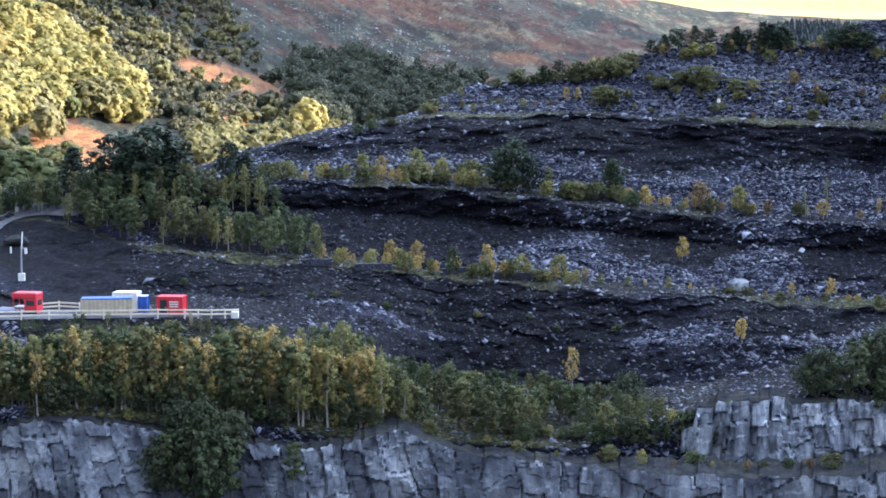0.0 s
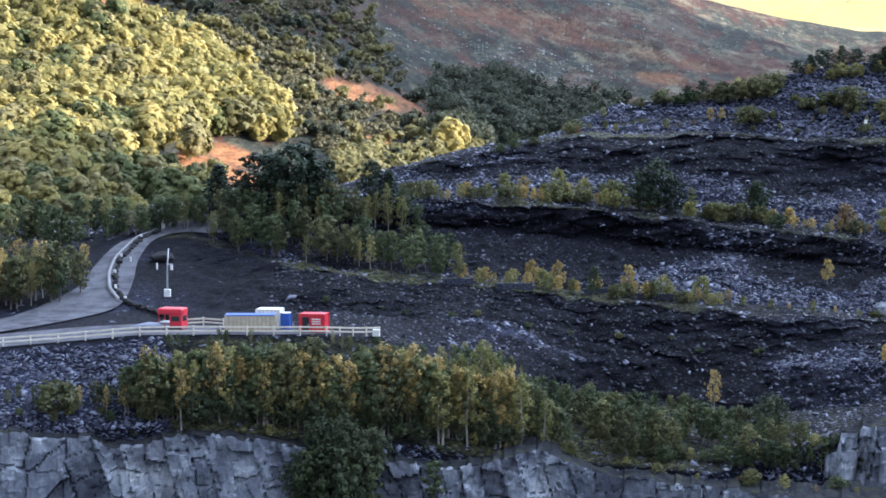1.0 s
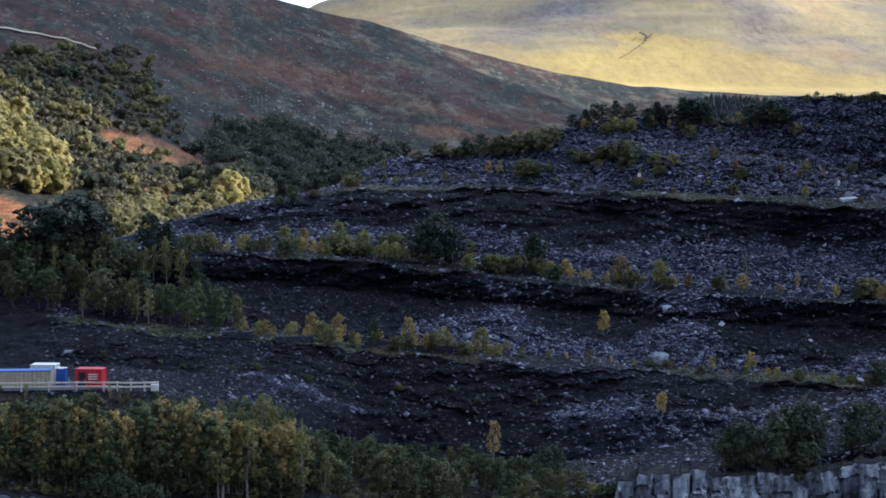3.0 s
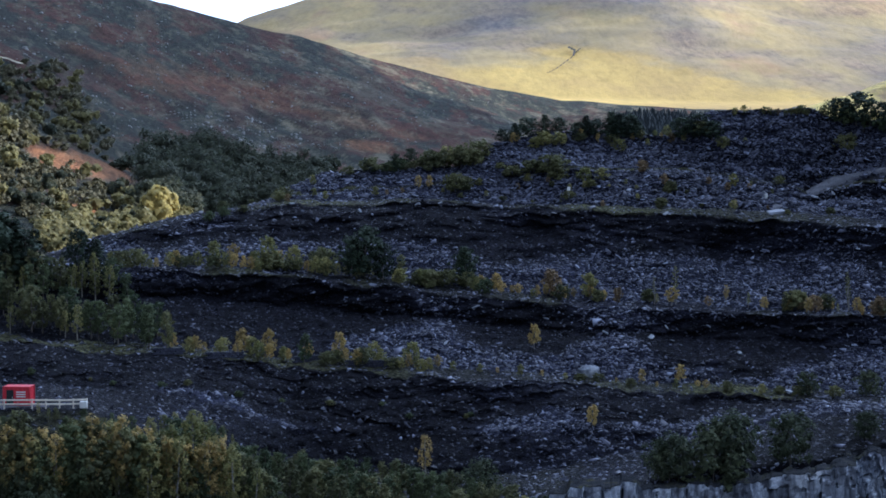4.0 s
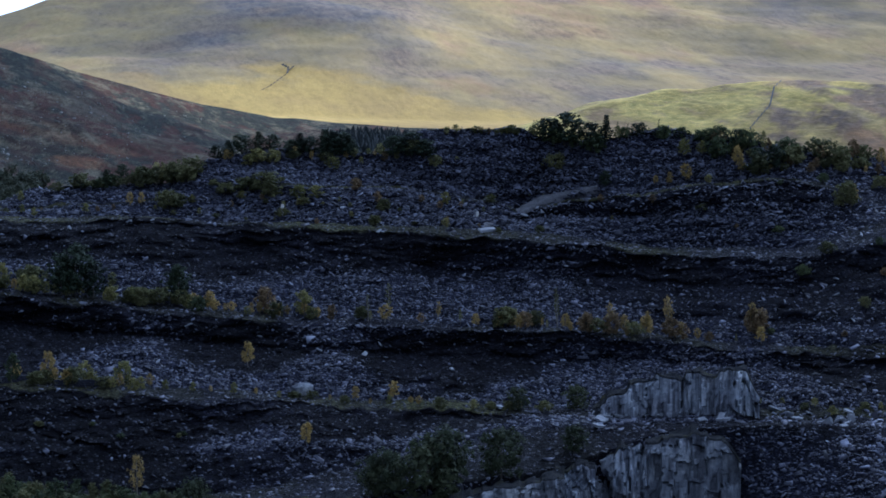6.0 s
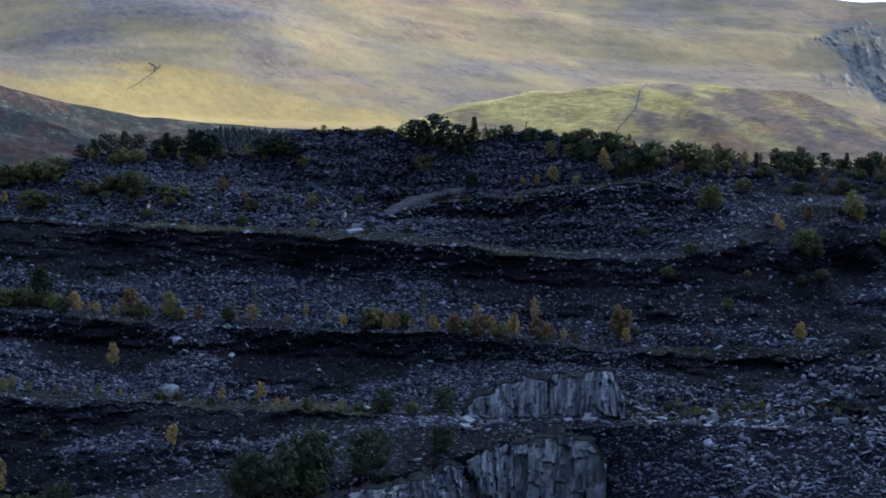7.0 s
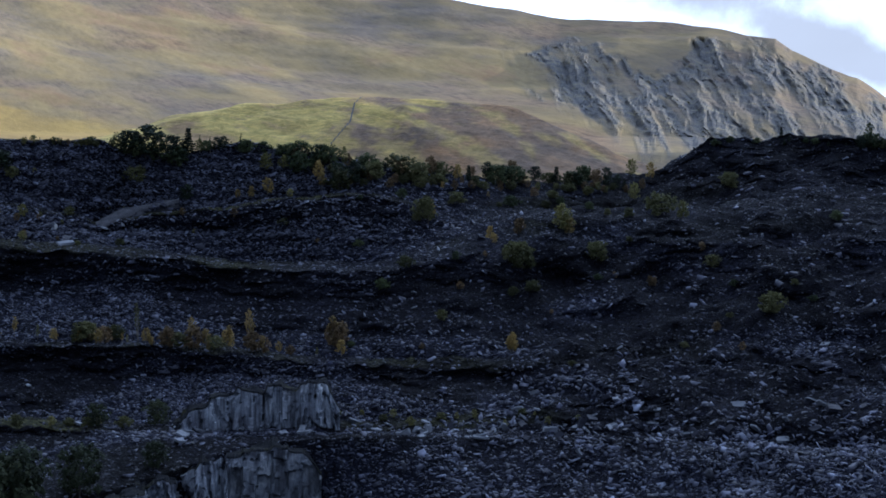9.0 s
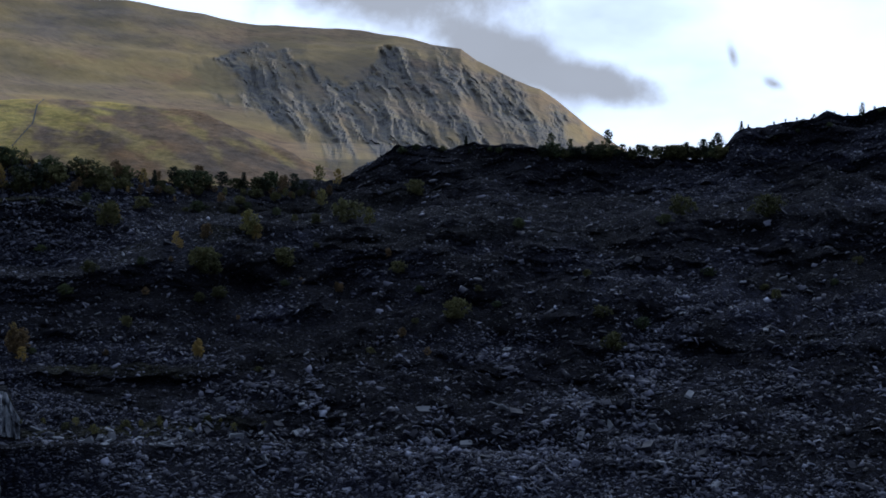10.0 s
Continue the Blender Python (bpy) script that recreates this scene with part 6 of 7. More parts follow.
def outcrops():
    """Pale rock outcrops on the hillside."""
    rng = np.random.default_rng(91)
    crag = [(-3.40, 1.33), (-1.36, 1.09), (1.19, 0.16), (-1.36, -0.10), (-3.14, 0.15)]
    c = np.array([tuple(p) for p, _, _ in wood(crag, 190, ["x"], (1, 2), 68, 0.02)] + [tuple(p) for p, _, _ in wood(OPEN_HILL, 620, ["x"], (1, 2), 69, 0.02)])
    size = np.clip(np.exp(rng.normal(-0.1, 0.5, len(c))), 0.5, 2.4)
    size *= np.where(np.arange(len(c)) < 190, 0.62, 0.5)
    q = BOX[None] * np.stack([size * 2.2, size, size * 0.8], 1)[:, None, :] * (1 + 0.15 * rng.normal(size=(len(c), 8, 3)))
    q = tumbled(q, rng, rng.uniform(0, 6.28, len(c)), rng.normal(0, 0.3, len(c)), rng.normal(0, 0.3, len(c))) + c[:, None, :]
    tagged(new("rock_outcrops", pieces_mesh("rock_outcrops", q, BOX_FACES, DRY_WALL)), "pale grey rock outcrops scattered on the hillside", "rock", kind="stuff")


outcrops()
DARK_SLATE = slate_material("dark_slate_chips", 0.46)
loose_slate(92000)
slate_chips(58000)


def bright_slate(count):
    """Fresh bluish slabs strewn over the broken slope."""
    rng = np.random.default_rng(79)
    patch = np.clip(fbm(Q_AZ * 0.9, QZ / 7.0, 4, 61)[:-1, :-1] + 0.25, 0, 1) ** 2
    w = slope_weight() * patch * np.interp(Q_AZ[:-1, :-1], [20, 27, 31, 49], [0, 0.4, 1, 1]) * np.interp(Q_EL[:-1, :-1], [-8, -5.5, -3.5, -1], [1, 0.9, 0.3, 0.08])
    c = spots(rng, w, count)
    size = np.clip(np.exp(rng.normal(-0.25, 0.4, count)), 0.4, 1.9)
    dims = np.stack([size, size * rng.uniform(0.4, 0.8, count), size * rng.uniform(0.08, 0.2, count)], 1)
    q = BOX[None] * dims[:, None, :] * (1 + 0.1 * rng.normal(size=(count, 8, 3)))
    q = tumbled(q, rng, rng.uniform(0, 6.28, count), rng.normal(0.45, 0.45, count), rng.normal(0, 0.45, count)) + c[:, None, :] + np.array([0, 0, 0.1])
    tagged(new("bright_slate", pieces_mesh("bright_slate", q, BOX_FACES, FRESH_SLATE)), "pale bluish split slate slabs strewn over the broken slope", "rubble", kind="stuff")


FRESH_SLATE = slate_material("fresh_slate", 2.4)
bright_slate(3600)


def block_mesh(name, seed, dims, mat):
    """A split slab with chipped corners and a layered edge."""
    rg = random.Random(seed)
    bm = bmesh.new()
    bmesh.ops.create_cube(bm, size=1.0)
    bmesh.ops.subdivide_edges(bm, edges=bm.edges[:], cuts=1, use_grid_fill=True)
    for v in bm.verts:
        v.co.x, v.co.y, v.co.z = (v.co.x * (1 + rg.uniform(-0.22, 0.12)) * dims[0], v.co.y * (1 + rg.uniform(-0.22, 0.12)) * dims[1], v.co.z * (1 + rg.uniform(-0.2, 0.15)) * dims[2])
    me = bpy.data.meshes.new(name)
    bm.to_mesh(me)
    bm.free()
    me.materials.append(mat)
    return me


def boulder_mesh(name, seed, dims, mat):
    """A weathered block: a rounded form cut by flat cleavage planes."""
    rg = random.Random(seed)
    bm = bmesh.new()
    bmesh.ops.create_icosphere(bm, subdivisions=2, radius=1.0)
    cuts = [(Vector((rg.gauss(0, 1), rg.gauss(0, 1), rg.gauss(0, 0.7))).normalized(), rg.uniform(0.5, 0.85)) for _ in range(9)]
    for v in bm.verts:
        for n, d in cuts:
            over = v.co.dot(n) - d
            if over > 0:
                v.co -= n * over
        v.co += v.co.normalized() * 0.05 * noise.noise(v.co * 3 + Vector((seed, 0, 0)))
        v.co = Vector((v.co.x * dims[0] * 0.6, v.co.y * dims[1] * 0.6, v.co.z * dims[2] * 0.6))
    me = bpy.data.meshes.new(name)
    bm.to_mesh(me)
    bm.free()
    me.materials.append(mat)
    return me


SLABS = [block_mesh("slate_slab", 500 + i, (1.05, 0.55, 0.17), PALE_SLATE) for i in range(5)]
DARK_SLABS = [block_mesh("slate_slab", 520 + i, (1.0, 0.7, 0.42), DARK_SLATE) for i in range(4)]


def slab(place, size, tilt=0.5, pale=True, label="pale angular slate slab lying on the tip"):
    ob = new("slate_slab", prng.choice(SLABS if pale else DARK_SLABS))
    ob.matrix_basis = Matrix.Translation(Vector(place) + Vector((0, 0, 0.08 * size))) @ Euler((prng.gauss(0.15, tilt), prng.gauss(0, tilt), prng.uniform(0, 6.28))).to_matrix().to_4x4() @ Matrix.Diagonal((size, size, size, 1))
    return tagged(ob, label, "stone", "slate slabs")


srng = random.Random(31)
for n, az0, az1, el0, el1, s0, s1 in ((64, 28, 47.5, -7.9, -5.6, 0.8, 2.4), (24, 21, 34, -7.3, -6.5, 0.9, 2.0), (34, 17.5, 34, -7.3, -6.95, 0.9, 2.2), (30, 34, 47.5, -6.5, -2.0, 0.8, 2.0), (22, 6, 17, -1.3, -0.6, 0.7, 1.5), (14, -3, 16, -1.9, -1.5, 0.7, 1.3), (26, -4, 17, -7.1, -5.0, 0.6, 1.1), (24, 2, 26, -4.4, -2.8, 0.6, 1.1), (16, 33, 47, -5, -0.5, 0.8, 1.7), (12, 20, 28, -2.2, 0.2, 0.9, 1.8)):
    for _ in range(n):
        slab(meet(srng.uniform(az0, az1), srng.uniform(el0, el1)), srng.uniform(s0, s1), pale=srng.random() < 0.6)
for _ in range(14):
    slab(meet(srng.uniform(17.8, 27.0), srng.uniform(-7.42, -7.2)), srng.uniform(1.2, 2.3), 0.22)
# stones that stand out
for az, el, size in ((5.46, -4.73, 1.3), (11.19, -5.23, 1.0), (10.73, -5.52, 1.3), (14.83, -7.15, 2.0), (18.02, -7.34, 2.8), (17.82, -7.61, 2.2), (4.31, -11.45, 1.0), (24.56, -7.35, 2.0), (26.87, -7.55, 2.4), (25.27, -7.30, 2.2), (21.46, -7.26, 1.8), (30.98, -4.66, 1.1), (35.92, -7.23, 2.2), (35.11, -7.72, 1.8), (30.75, -7.01, 1.8), (26.83, -7.56, 2.0), (43.36, -8.31, 2.6), (41.75, -7.75, 2.4), (24.47, -7.33, 1.8), (14.07, -1.28, 1.4), (14.05, -1.33, 1.3), (14.40, -1.85, 3.0)):
    slab(meet(az, el), size)
boulder = new("boulder", boulder_mesh("boulder", 547, (4.6, 3.0, 2.3), CLIFF_ROCK))
boulder.matrix_basis = Matrix.Translation(meet(8.89, -6.73) + Vector((0, 0, 0.6)))
tagged(boulder, "large grey slate boulder on the terrace edge", "boulder")


# ruined walls along the first terrace
def ruin_wall(az0, az1, el, h, label):
    root = new("ruined_wall")
    a, b = meet(az0, el), meet(az1, el)
    root.location = a
    n = max(3, int((b - a).length / 0.9))
    for i in range(n):
        for k in range(int(h / 0.35)):
            p = a.lerp(b, (i + 0.5 * (k % 2)) / n)
            ob = new("stone", DARK_SLABS[(i + k) % 4])
            ob.parent = root
            ob.matrix_basis = Matrix.Translation(p - a + Vector((0, 0, 0.15 + 0.36 * k))) @ Matrix.Rotation(prng.uniform(-0.2, 0.2) - math.atan2(b.x - a.x, b.y - a.y) + 1.57, 4, "Z") @ Matrix.Diagonal((0.95, 0.8, 0.85, 1))
    tagged(root, label, "wall")


for t0, t1, el in ((-4.2, -3.3, -5.98), (-2.6, -1.5, -6.15), (0.0, 1.2, -6.3), (1.6, 3.4, -6.42)):
    ruin_wall(t0, t1, el, 1.1, "low ruined dry wall of slate on the terrace edge")


# ---- road, yard and fence ----
GRAVEL = moor_material("grey_gravel_road", [(0.3, (0.055, 0.056, 0.066)), (0.6, (0.135, 0.136, 0.155))], 0.35, bump=0.2)
TRACK = moor_material("pale_slate_track", [(0.3, (0.09, 0.092, 0.107)), (0.6, (0.175, 0.178, 0.2))], 0.5, bump=0.2)
TIMBER = paint("weathered_pale_timber", (0.76, 0.70, 0.58), 0.85, 0.3, 4.0)
WHITE = paint("white_paint", (0.8, 0.8, 0.78), 0.5, 0.15, 2.0)
STEEL = paint("galvanised_steel", (0.5, 0.52, 0.54), 0.45, 0.2, 3.0, 0.6)
RED = paint("red_container_paint", (0.62, 0.04, 0.06), 0.45, 0.3, 1.5)
BLUE = paint("blue_container_paint", (0.05, 0.13, 0.5), 0.45, 0.3, 1.5)
CREAM = paint("faded_tan_panels", (0.5, 0.44, 0.33), 0.7, 0.3, 1.2)
BLACK = paint("black_rubber", (0.02, 0.02, 0.022), 0.8, 0.4, 4.0)
GLASSY = paint("dark_window", (0.03, 0.035, 0.04), 0.15, 0.2, 1.0)


def ribbon(name, points, widths, mat, label, lift=0.22):
    """A road strip over the land through centre points."""
    n = 70
    t = np.linspace(0, 1, n)
    k = np.linspace(0, 1, len(points))
    c = np.stack([np.interp(t, k, [p[a] for p in points]) for a in range(3)], 1)
    for _ in range(10):
        c[1:-1] = (c[:-2] + 2 * c[1:-1] + c[2:]) / 4
    w = np.interp(t, k, widths)
    d = np.gradient(c[:, :2], axis=0)
    d /= np.linalg.norm(d, axis=1, keepdims=True)
    side = np.stack([d[:, 1], -d[:, 0]], 1)
    cross = np.linspace(-0.5, 0.5, 9)
    X = c[:, 0][None] + side[:, 0][None] * w[None] * cross[:, None]
    Y = c[:, 1][None] + side[:, 1][None] * w[None] * cross[:, None]
    Z = np.zeros_like(X)
    for i in range(X.shape[0]):
        for j in range(X.shape[1]):
            Z[i, j] = ground_z(X[i, j], Y[i, j])
    for _ in range(4):
        Z[:, 1:-1] = (Z[:, :-2] + 2 * Z[:, 1:-1] + Z[:, 2:]) / 4
    return tagged(new(name, sheet_mesh(name, X, Y, Z + lift + 0.12 * (1 - (2 * cross[:, None]) ** 2), mat)), label, "road", kind="structure")


def ground_z(x, y):
    j = int(np.clip(round((math.degrees(math.atan2(x, y)) + 24.0) / 0.12), 0, len(COLS) - 1))
    return float(np.interp(math.hypot(x, y), Q_R[:, j], QZ[:, j]))


def yard_place(az, r):
    a = radians(az)
    return Vector((r * math.sin(a), r * math.cos(a), 0.0))


ribbon("road", [meet(-18.94, -7.21), meet(-16.50, -6.92), meet(-15.01, -6.54), meet(-14.34, -5.97), meet(-14.08, -5.30), meet(-13.57, -4.67), meet(-12.65, -4.28), meet(-11.64, -4.12), meet(-10.46, -4.07)], [12, 12, 12, 8.5, 7, 6, 6, 6, 6], GRAVEL, "curving grey gravel quarry road climbing past the yard")
ribbon("yard", [yard_place(-19.0, 268), yard_place(-16.0, 269), yard_place(-13.5, 269), yard_place(-11.0, 267), yard_place(-8.5, 266), yard_place(-7.4, 266)], [13, 13, 12, 9, 6, 3], GRAVEL, "level grey gravel yard behind the fence", 0.16)
on_tips = meet_on(QX, QY, QZ, -24.0, 0.12)
haul = [(14.30, -1.60), (14.60, -1.50), (15.00, -1.36), (15.67, -1.02), (16.17, -0.74), (16.84, -0.54), (17.70, -0.38)]


def haul_track():
    """A tilted roadway cut up across the tip, a little proud of the slope, with a shoulder under its lower edge."""
    t = np.linspace(0, 1, 60)
    k = np.linspace(0, 1, len(haul))
    az, el = np.interp(t, k, [p[0] for p in haul]), np.interp(t, k, [p[1] for p in haul])
    for _ in range(12):
        el[1:-1] = (el[:-2] + 2 * el[1:-1] + el[2:]) / 4
    r = np.array([on_tips(a, e).xy.length for a, e in zip(az, el)])
    r = np.polyval(np.polyfit(t, r, 2), t) - 0.8
    half = np.interp(t, [0, 0.3, 0.65, 0.9, 1], [0.02, 0.07, 0.12, 0.09, 0.02])
    rows = [(r - 1.0, el - half - 0.25), (r - 1.2, el - half), (r - 0.2, el), (r + 1.5, el + half), (r + 3.5, el + half + 0.05)]
    R, E = np.array([a for a, _ in rows]), np.array([b for _, b in rows])
    A = np.radians(az)[None, :]
    return sheet_mesh("upper_track", R * np.sin(A), R * np.cos(A), height_at(R, E) + 0.12 * fbm(R * A * 2.0, E * 9.0, 2, 88), TRACK)


tagged(new("upper_track", haul_track()), "pale grey haul track climbing the upper tip", "road", kind="structure")
for t in np.linspace(0.04, 0.98, 26):
    k = t * (len(haul) - 1)
    a, e = np.interp(k, range(len(haul)), [p[0] for p in haul]), np.interp(k, range(len(haul)), [p[1] for p in haul])
    slab(on_tips(a, e - 0.13 - 0.05 * srng.random()) - Vector((0, 1.0, 0)), srng.uniform(0.6, 1.4), 0.3, srng.random() < 0.2)


def box_mesh(name, lo, hi, mat, bevel=0.03):
    bm = bmesh.new()
    bmesh.ops.create_cube(bm, size=1.0)
    for v in bm.verts:
        v.co = Vector([(a + b) / 2 + c * (b - a) for a, b, c in zip(lo, hi, v.co)])
    bmesh.ops.bevel(bm, geom=bm.edges[:], offset=bevel, segments=1, affect="EDGES")
    me = bpy.data.meshes.new(name)
    bm.to_mesh(me)
    bm.free()
    me.materials.append(mat)
    return me


def ribbed_mesh(name, length, depth, height, mat, pitch=0.28):
    """Container walls with pressed ribs on all four sides."""
    pts = []
    for a, b in (((0, 0), (length, 0)), ((length, 0), (length, depth)), ((length, depth), (0, depth)), ((0, depth), (0, 0))):
        n = int(math.hypot(b[0] - a[0], b[1] - a[1]) / pitch) * 2
        nx, ny = (b[1] - a[1]), -(b[0] - a[0])
        k = math.hypot(nx, ny)
        for i in range(n):
            t = i / n
            o = -0.05 if (i // 2) % 2 else 0.0
            pts.append((a[0] + (b[0] - a[0]) * t + nx / k * o, a[1] + (b[1] - a[1]) * t + ny / k * o))
    v = [(x, y, z) for z in (0.15, height - 0.12) for x, y in pts]
    m = len(pts)
    f = [(i, (i + 1) % m, m + (i + 1) % m, m + i) for i in range(m)]
    return mesh_of(name, v, f, mat)


def container(place, turn, length, depth, height, wall, roof, label, door=None, bars=0):
    root = new("shipping_container")
    root.matrix_basis = Matrix.Translation(place) @ Matrix.Rotation(radians(turn), 4, "Z")
    part("wall_panel", ribbed_mesh("wall_panel", length, depth, height, wall), root)
    part("floor_frame", box_mesh("floor_frame", (-0.03, -0.03, 0), (length + 0.03, depth + 0.03, 0.17), wall), root)
    part("roof", box_mesh("roof", (-0.04, -0.04, height - 0.14), (length + 0.04, depth + 0.04, height), roof), root)
    for x in (0, length):
        for y in (0, depth):
            part("corner_post", box_mesh("corner_post", (x - 0.08, y - 0.08, 0), (x + 0.08, y + 0.08, height - 0.02), wall), root)
    if door:
        d = part("door", box_mesh("door", (0.12 * length, -0.09, 0.2), (0.12 * length + 1.0, -0.03, 2.15), door), root)
        part("door_handle", box_mesh("door_handle", (0.12 * length + 0.8, -0.13, 1.0), (0.12 * length + 0.9, -0.09, 1.2), STEEL, 0.01), d)
    for i in range(bars):
        part("sign_bar", box_mesh("sign_bar", (0.5 * length, -0.1, 1.15 + 0.32 * i), (0.86 * length, -0.07, 1.3 + 0.32 * i), WHITE, 0.01), root, "pale painted bar")
    return tagged(root, label, "container")


def yard_spot(az, r):
    a = radians(az)
    x, y = r * math.sin(a), r * math.cos(a)
    return Vector((x, y, ground_z(x, y) + 0.17))


container(yard_spot(-8.62, 265.2), -8, 3.6, 2.4, 2.6, RED, RED, "short red shipping container with a pale sign at the fence", GLASSY, 3)
container(yard_spot(-10.85, 265.2), 6, 6.9, 2.4, 2.35, CREAM, BLUE, "long tan-sided site container with a blue roof")
# the black door panel paints the shade of an open doorway
container(yard_spot(-9.92, 269.0), -6, 3.4, 2.4, 2.75, WHITE, WHITE, "white site store with a black panel painted as its shaded doorway", BLACK)
container(yard_spot(-9.16, 268.0), -6, 1.1, 1.2, 2.4, BLUE, WHITE, "narrow blue site toilet cabin")


def booth(place, turn):
    """Red cab-like booth: body at one end, canopy reaching over the rest."""
    root = new("red_booth")
    root.matrix_basis = Matrix.Translation(place) @ Matrix.Rotation(radians(turn), 4, "Z")
    part("body", box_mesh("body", (1.7, 0, 0), (3.5, 2.4, 2.6), RED, 0.08), root)
    part("canopy", box_mesh("canopy", (-0.1, -0.1, 2.15), (3.55, 2.5, 2.95), RED, 0.15), root, "bright red rounded canopy")
    part("window", box_mesh("window", (2.0, -0.03, 1.2), (3.2, 0.03, 1.9), GLASSY, 0.01), root)
    part("side_window", box_mesh("side_window", (3.48, 0.5, 1.2), (3.54, 1.9, 1.9), GLASSY, 0.01), root)
    part("bumper", box_mesh("bumper", (1.6, -0.12, 0.1), (3.6, 0.0, 0.45), BLACK, 0.03), root)
    for y in (0.1, 2.2):
        part("post", box_mesh("post", (0.05, y, 0), (0.17, y + 0.12, 2.2), RED, 0.02), root)
    part("shelf", box_mesh("shelf", (0.0, 0.1, 0.9), (1.7, 2.2, 1.0), STEEL, 0.02), root)
    return tagged(root, "red open-sided booth with a bright canopy beside the road", "booth")


booth(yard_spot(-12.85, 268.5), -10)
heap = new("slate_mound", boulder_mesh("slate_mound", 610, (5.0, 2.2, 1.2), SLATE))
heap.matrix_basis = Matrix.Translation(yard_spot(-13.15, 269.0) + Vector((0, 0, 0.3)))
tagged(heap, "low grey heap of slate beside the red booth", "rubble heap")


def fence(points, rails, label, bay=2.6):
    root = new("fence")
    root.location = points[0]
    path = []
    for a, b in zip(points[:-1], points[1:]):
        n = max(1, round((b - a).length / bay))
        path += [a.lerp(b, i / n) for i in range(n)]
    path.append(points[-1])
    for p in path:
        post = part("post", post_mesh, root)
        post.location = p - points[0]
    for a, b in zip(path[:-1], path[1:]):
        d = b - a
        for h in rails:
            rail = part("rail", rail_mesh, root)
            rail.matrix_basis = Matrix.Translation(a - points[0] + Vector((0, 0, h))) @ d.to_track_quat("X", "Z").to_matrix().to_4x4() @ Matrix.Diagonal((d.length, 1, 1, 1))
    return tagged(root, label, "fence")


post_mesh = box_mesh("post", (-0.09, -0.09, -0.5), (0.09, 0.09, 1.2), TIMBER, 0.02)
rail_mesh = box_mesh("rail", (0, -0.16, -0.11), (1.02, -0.08, 0.11), TIMBER, 0.01)
edge = []
for az in np.arange(-19.0, -6.1, 0.8):
    p = yard_spot(az, float(np.interp(az, GRID, R_PLAT)) + 0.7)
    edge.append(p)
fence(edge, (0.5, 1.05), "long pale timber post-and-rail fence along the quarry edge")
fence([yard_spot(-12.2, 271), yard_spot(-11.5, 272), yard_spot(-10.9, 270.5)], (0.5, 1.0), "short pale timber fence inside the yard")
gate_post = new("barrier_block", box_mesh("barrier_block", (-0.5, -0.3, 0), (0.5, 0.3, 0.95), WHITE, 0.06))
gate_post.location = yard_spot(-6.3, 265.5)
tagged(gate_post, "white concrete barrier block at the fence end", "barrier")

# bund of tyres and rock along the road bend, with white marker posts
bund = [meet(-12.35, -7.05), meet(-13.15, -6.76), meet(-13.81, -6.48), meet(-14.09, -6.14), meet(-14.10, -5.72), meet(-13.91, -5.17), meet(-13.32, -4.61), meet(-12.68, -4.28)]
BUND_ROCKS = [boulder_mesh("bund_rock", 560 + i, (1.5, 1.1, 0.9), BLACK) for i in range(4)]
for a, b in zip(bund[:-1], bund[1:]):
    n = max(2, int((b - a).length / 1.5))
    for i in range(n):
        p = a.lerp(b, i / n)
        ob = new("bund_rock", prng.choice(BUND_ROCKS))
        ob.matrix_basis = Matrix.Translation((p.x, p.y, ground_z(p.x, p.y) + 0.45)) @ Matrix.Rotation(prng.uniform(0, 6.28), 4, "Z") @ Matrix.Scale(prng.uniform(0.6, 1.0), 4)
        tagged(ob, "dark boulder in the bund along the road", "boulder", "road bund")
CONCRETE = paint("pale_concrete", (0.24, 0.24, 0.25), 0.85, 0.3, 1.5)
kerb = [p + Vector((-1.1, 0.3, 0)) for p in bund[2:]]
ribbon("kerb", kerb, [0.5] * len(kerb), CONCRETE, "pale concrete kerb along the road bend", 0.75)
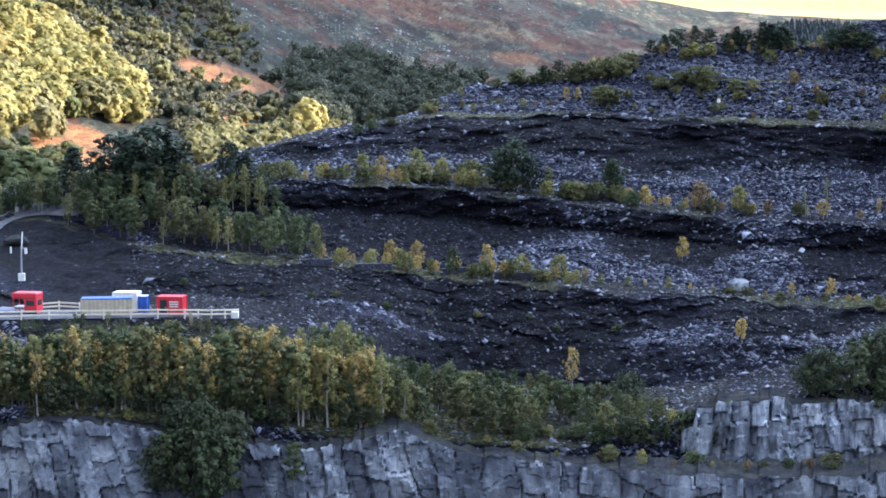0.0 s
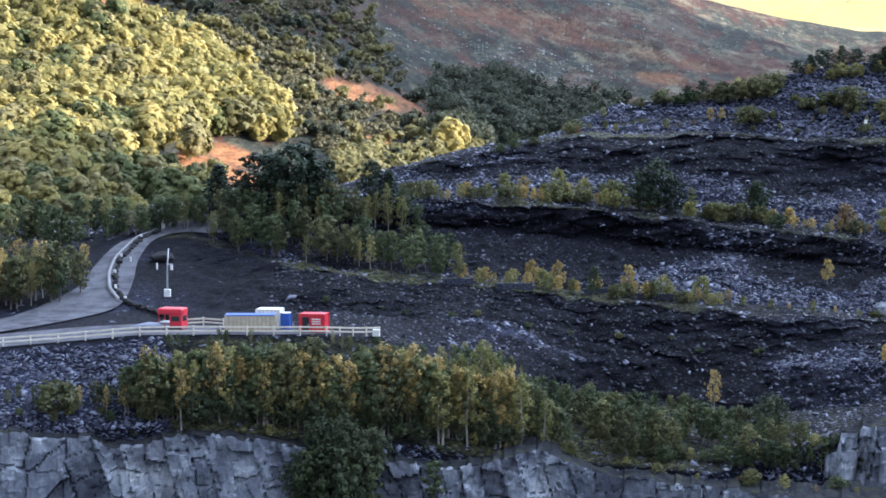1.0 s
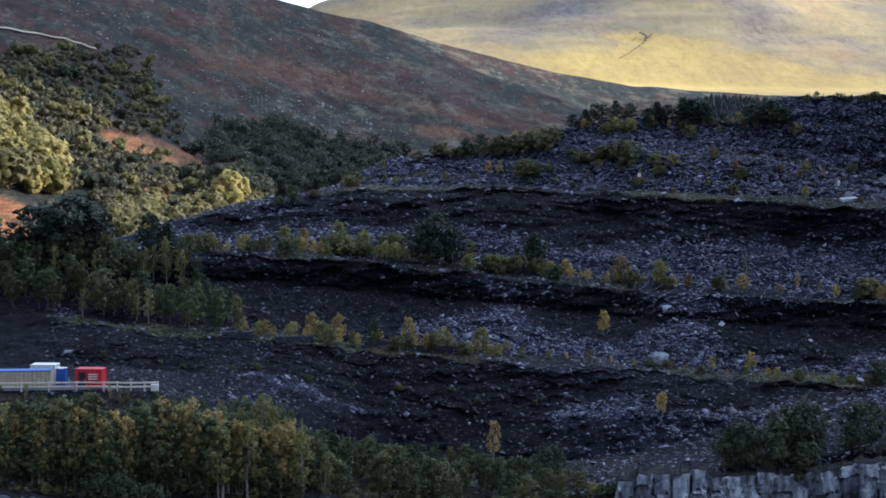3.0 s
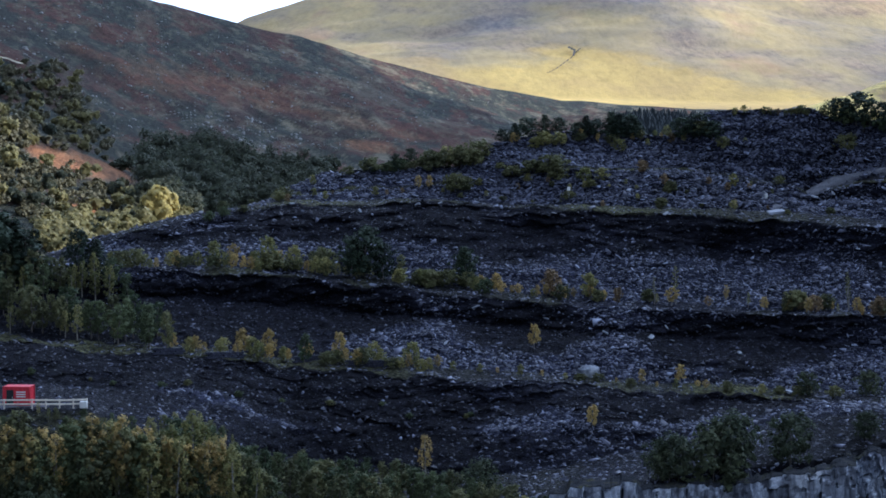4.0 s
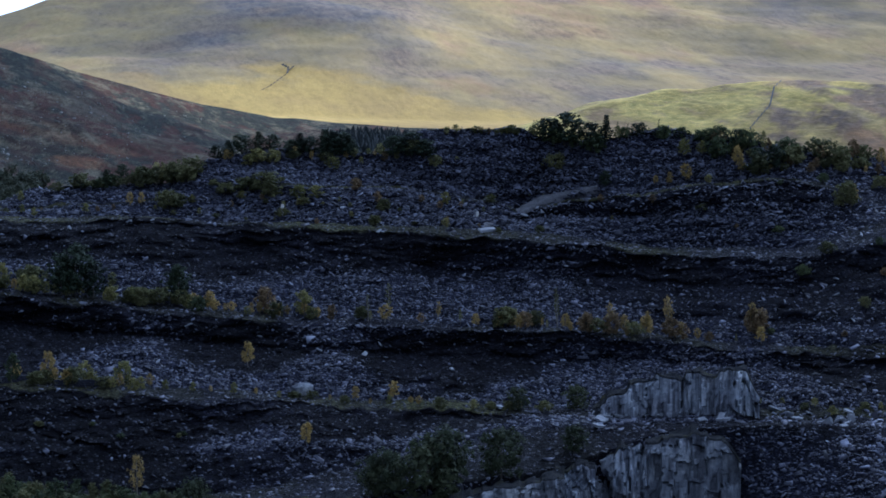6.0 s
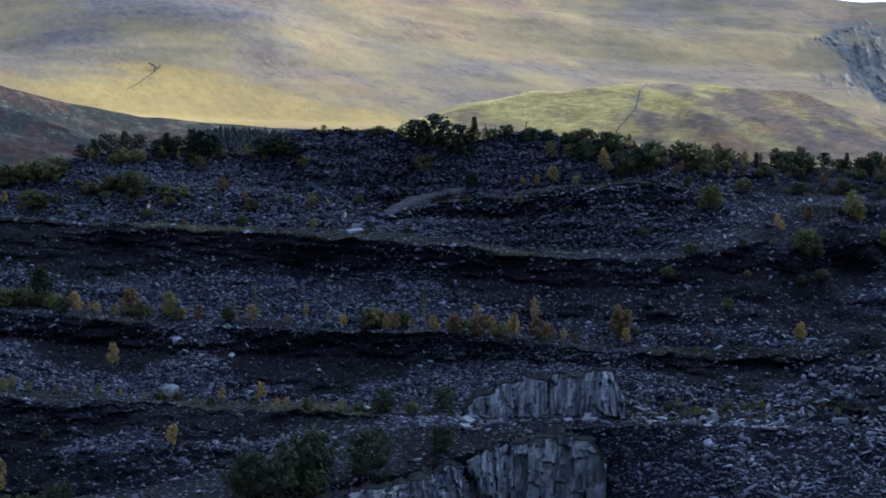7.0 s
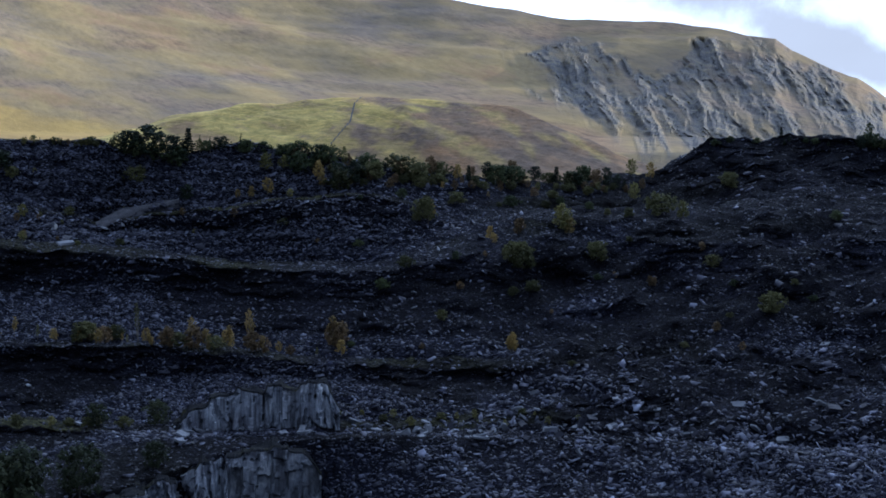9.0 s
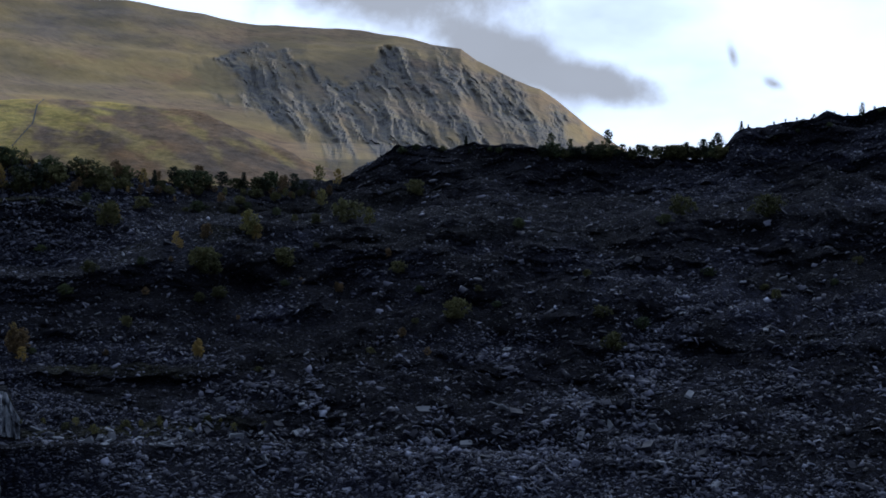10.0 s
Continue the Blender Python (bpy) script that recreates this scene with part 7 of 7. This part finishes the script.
for a, b in zip(bund[2:-1], bund[3:]):
    for t in (0.0,):
        p = a.lerp(b, t)
        ob = new("marker_post", box_mesh("marker_post", (-0.2, -0.12, 0), (0.2, 0.12, 0.7), WHITE, 0.05))
        ob.location = (p.x, p.y, ground_z(p.x, p.y) + 0.5)
        tagged(ob, "white marker block on the road bund", "marker", "bund markers")
ob = new("marker_post", box_mesh("marker_post", (-0.3, -0.15, 0), (0.3, 0.15, 2.2), WHITE, 0.05))
ob.location = meet(-12.66, -4.32)
tagged(ob, "tall white marker post by the road bend", "marker")
for az, el in ((-13.63, -5.31), (-12.86, -5.49)):
    ob = new("marker_post", box_mesh("marker_post", (-0.12, -0.12, 0), (0.12, 0.12, 1.1), WHITE, 0.03))
    ob.location = meet(az, el)
    tagged(ob, "short white marker post in the yard", "marker", "yard markers")


def lamp_mast(place):
    root = new("lamp_mast")
    root.location = place
    v, f = [], []
    tube(v, f, [(0, 0, 0), (0, 0, 4), (0.25, 0, 7.6)], [0.16, 0.12, 0.08], 8)
    part("pole", mesh_of("pole", v, f, STEEL, True), root)
    part("cabinet", box_mesh("cabinet", (-0.5, -0.35, 0), (0.5, 0.35, 1.2), WHITE, 0.04), root, "white control cabinet")
    part("crossarm", box_mesh("crossarm", (-0.1, -0.08, 5.0), (0.9, 0.08, 5.15), STEEL, 0.01), root)
    part("lamp_head", box_mesh("lamp_head", (0.5, -0.2, 4.2), (0.9, 0.2, 5.0), WHITE, 0.04), root)
    return tagged(root, "slim grey lamp mast with a white cabinet at its foot", "lamp mast")


lamp_mast(meet(-12.56, -6.30))
# a black boulder form stands in for a dark parked car
ob = new("boulder", boulder_mesh("boulder", 580, (4.5, 2.5, 1.8), BLACK))
ob.location = meet(-12.74, -5.19) + Vector((0, 0, 0.6))
tagged(ob, "dark boulder shape standing in for a parked car beside the road", "boulder")
for az, el, h in ((8.23, -1.32, 1.5), (14.10, -1.33, 0.9), (8.24, -1.25, 1.4)):
    ob = new("marker_post", box_mesh("marker_post", (-0.3, -0.2, -0.2), (0.3, 0.2, h), WHITE, 0.08))
    ob.location = meet(az, el)
    tagged(ob, "white marker stone on the upper terrace", "marker")
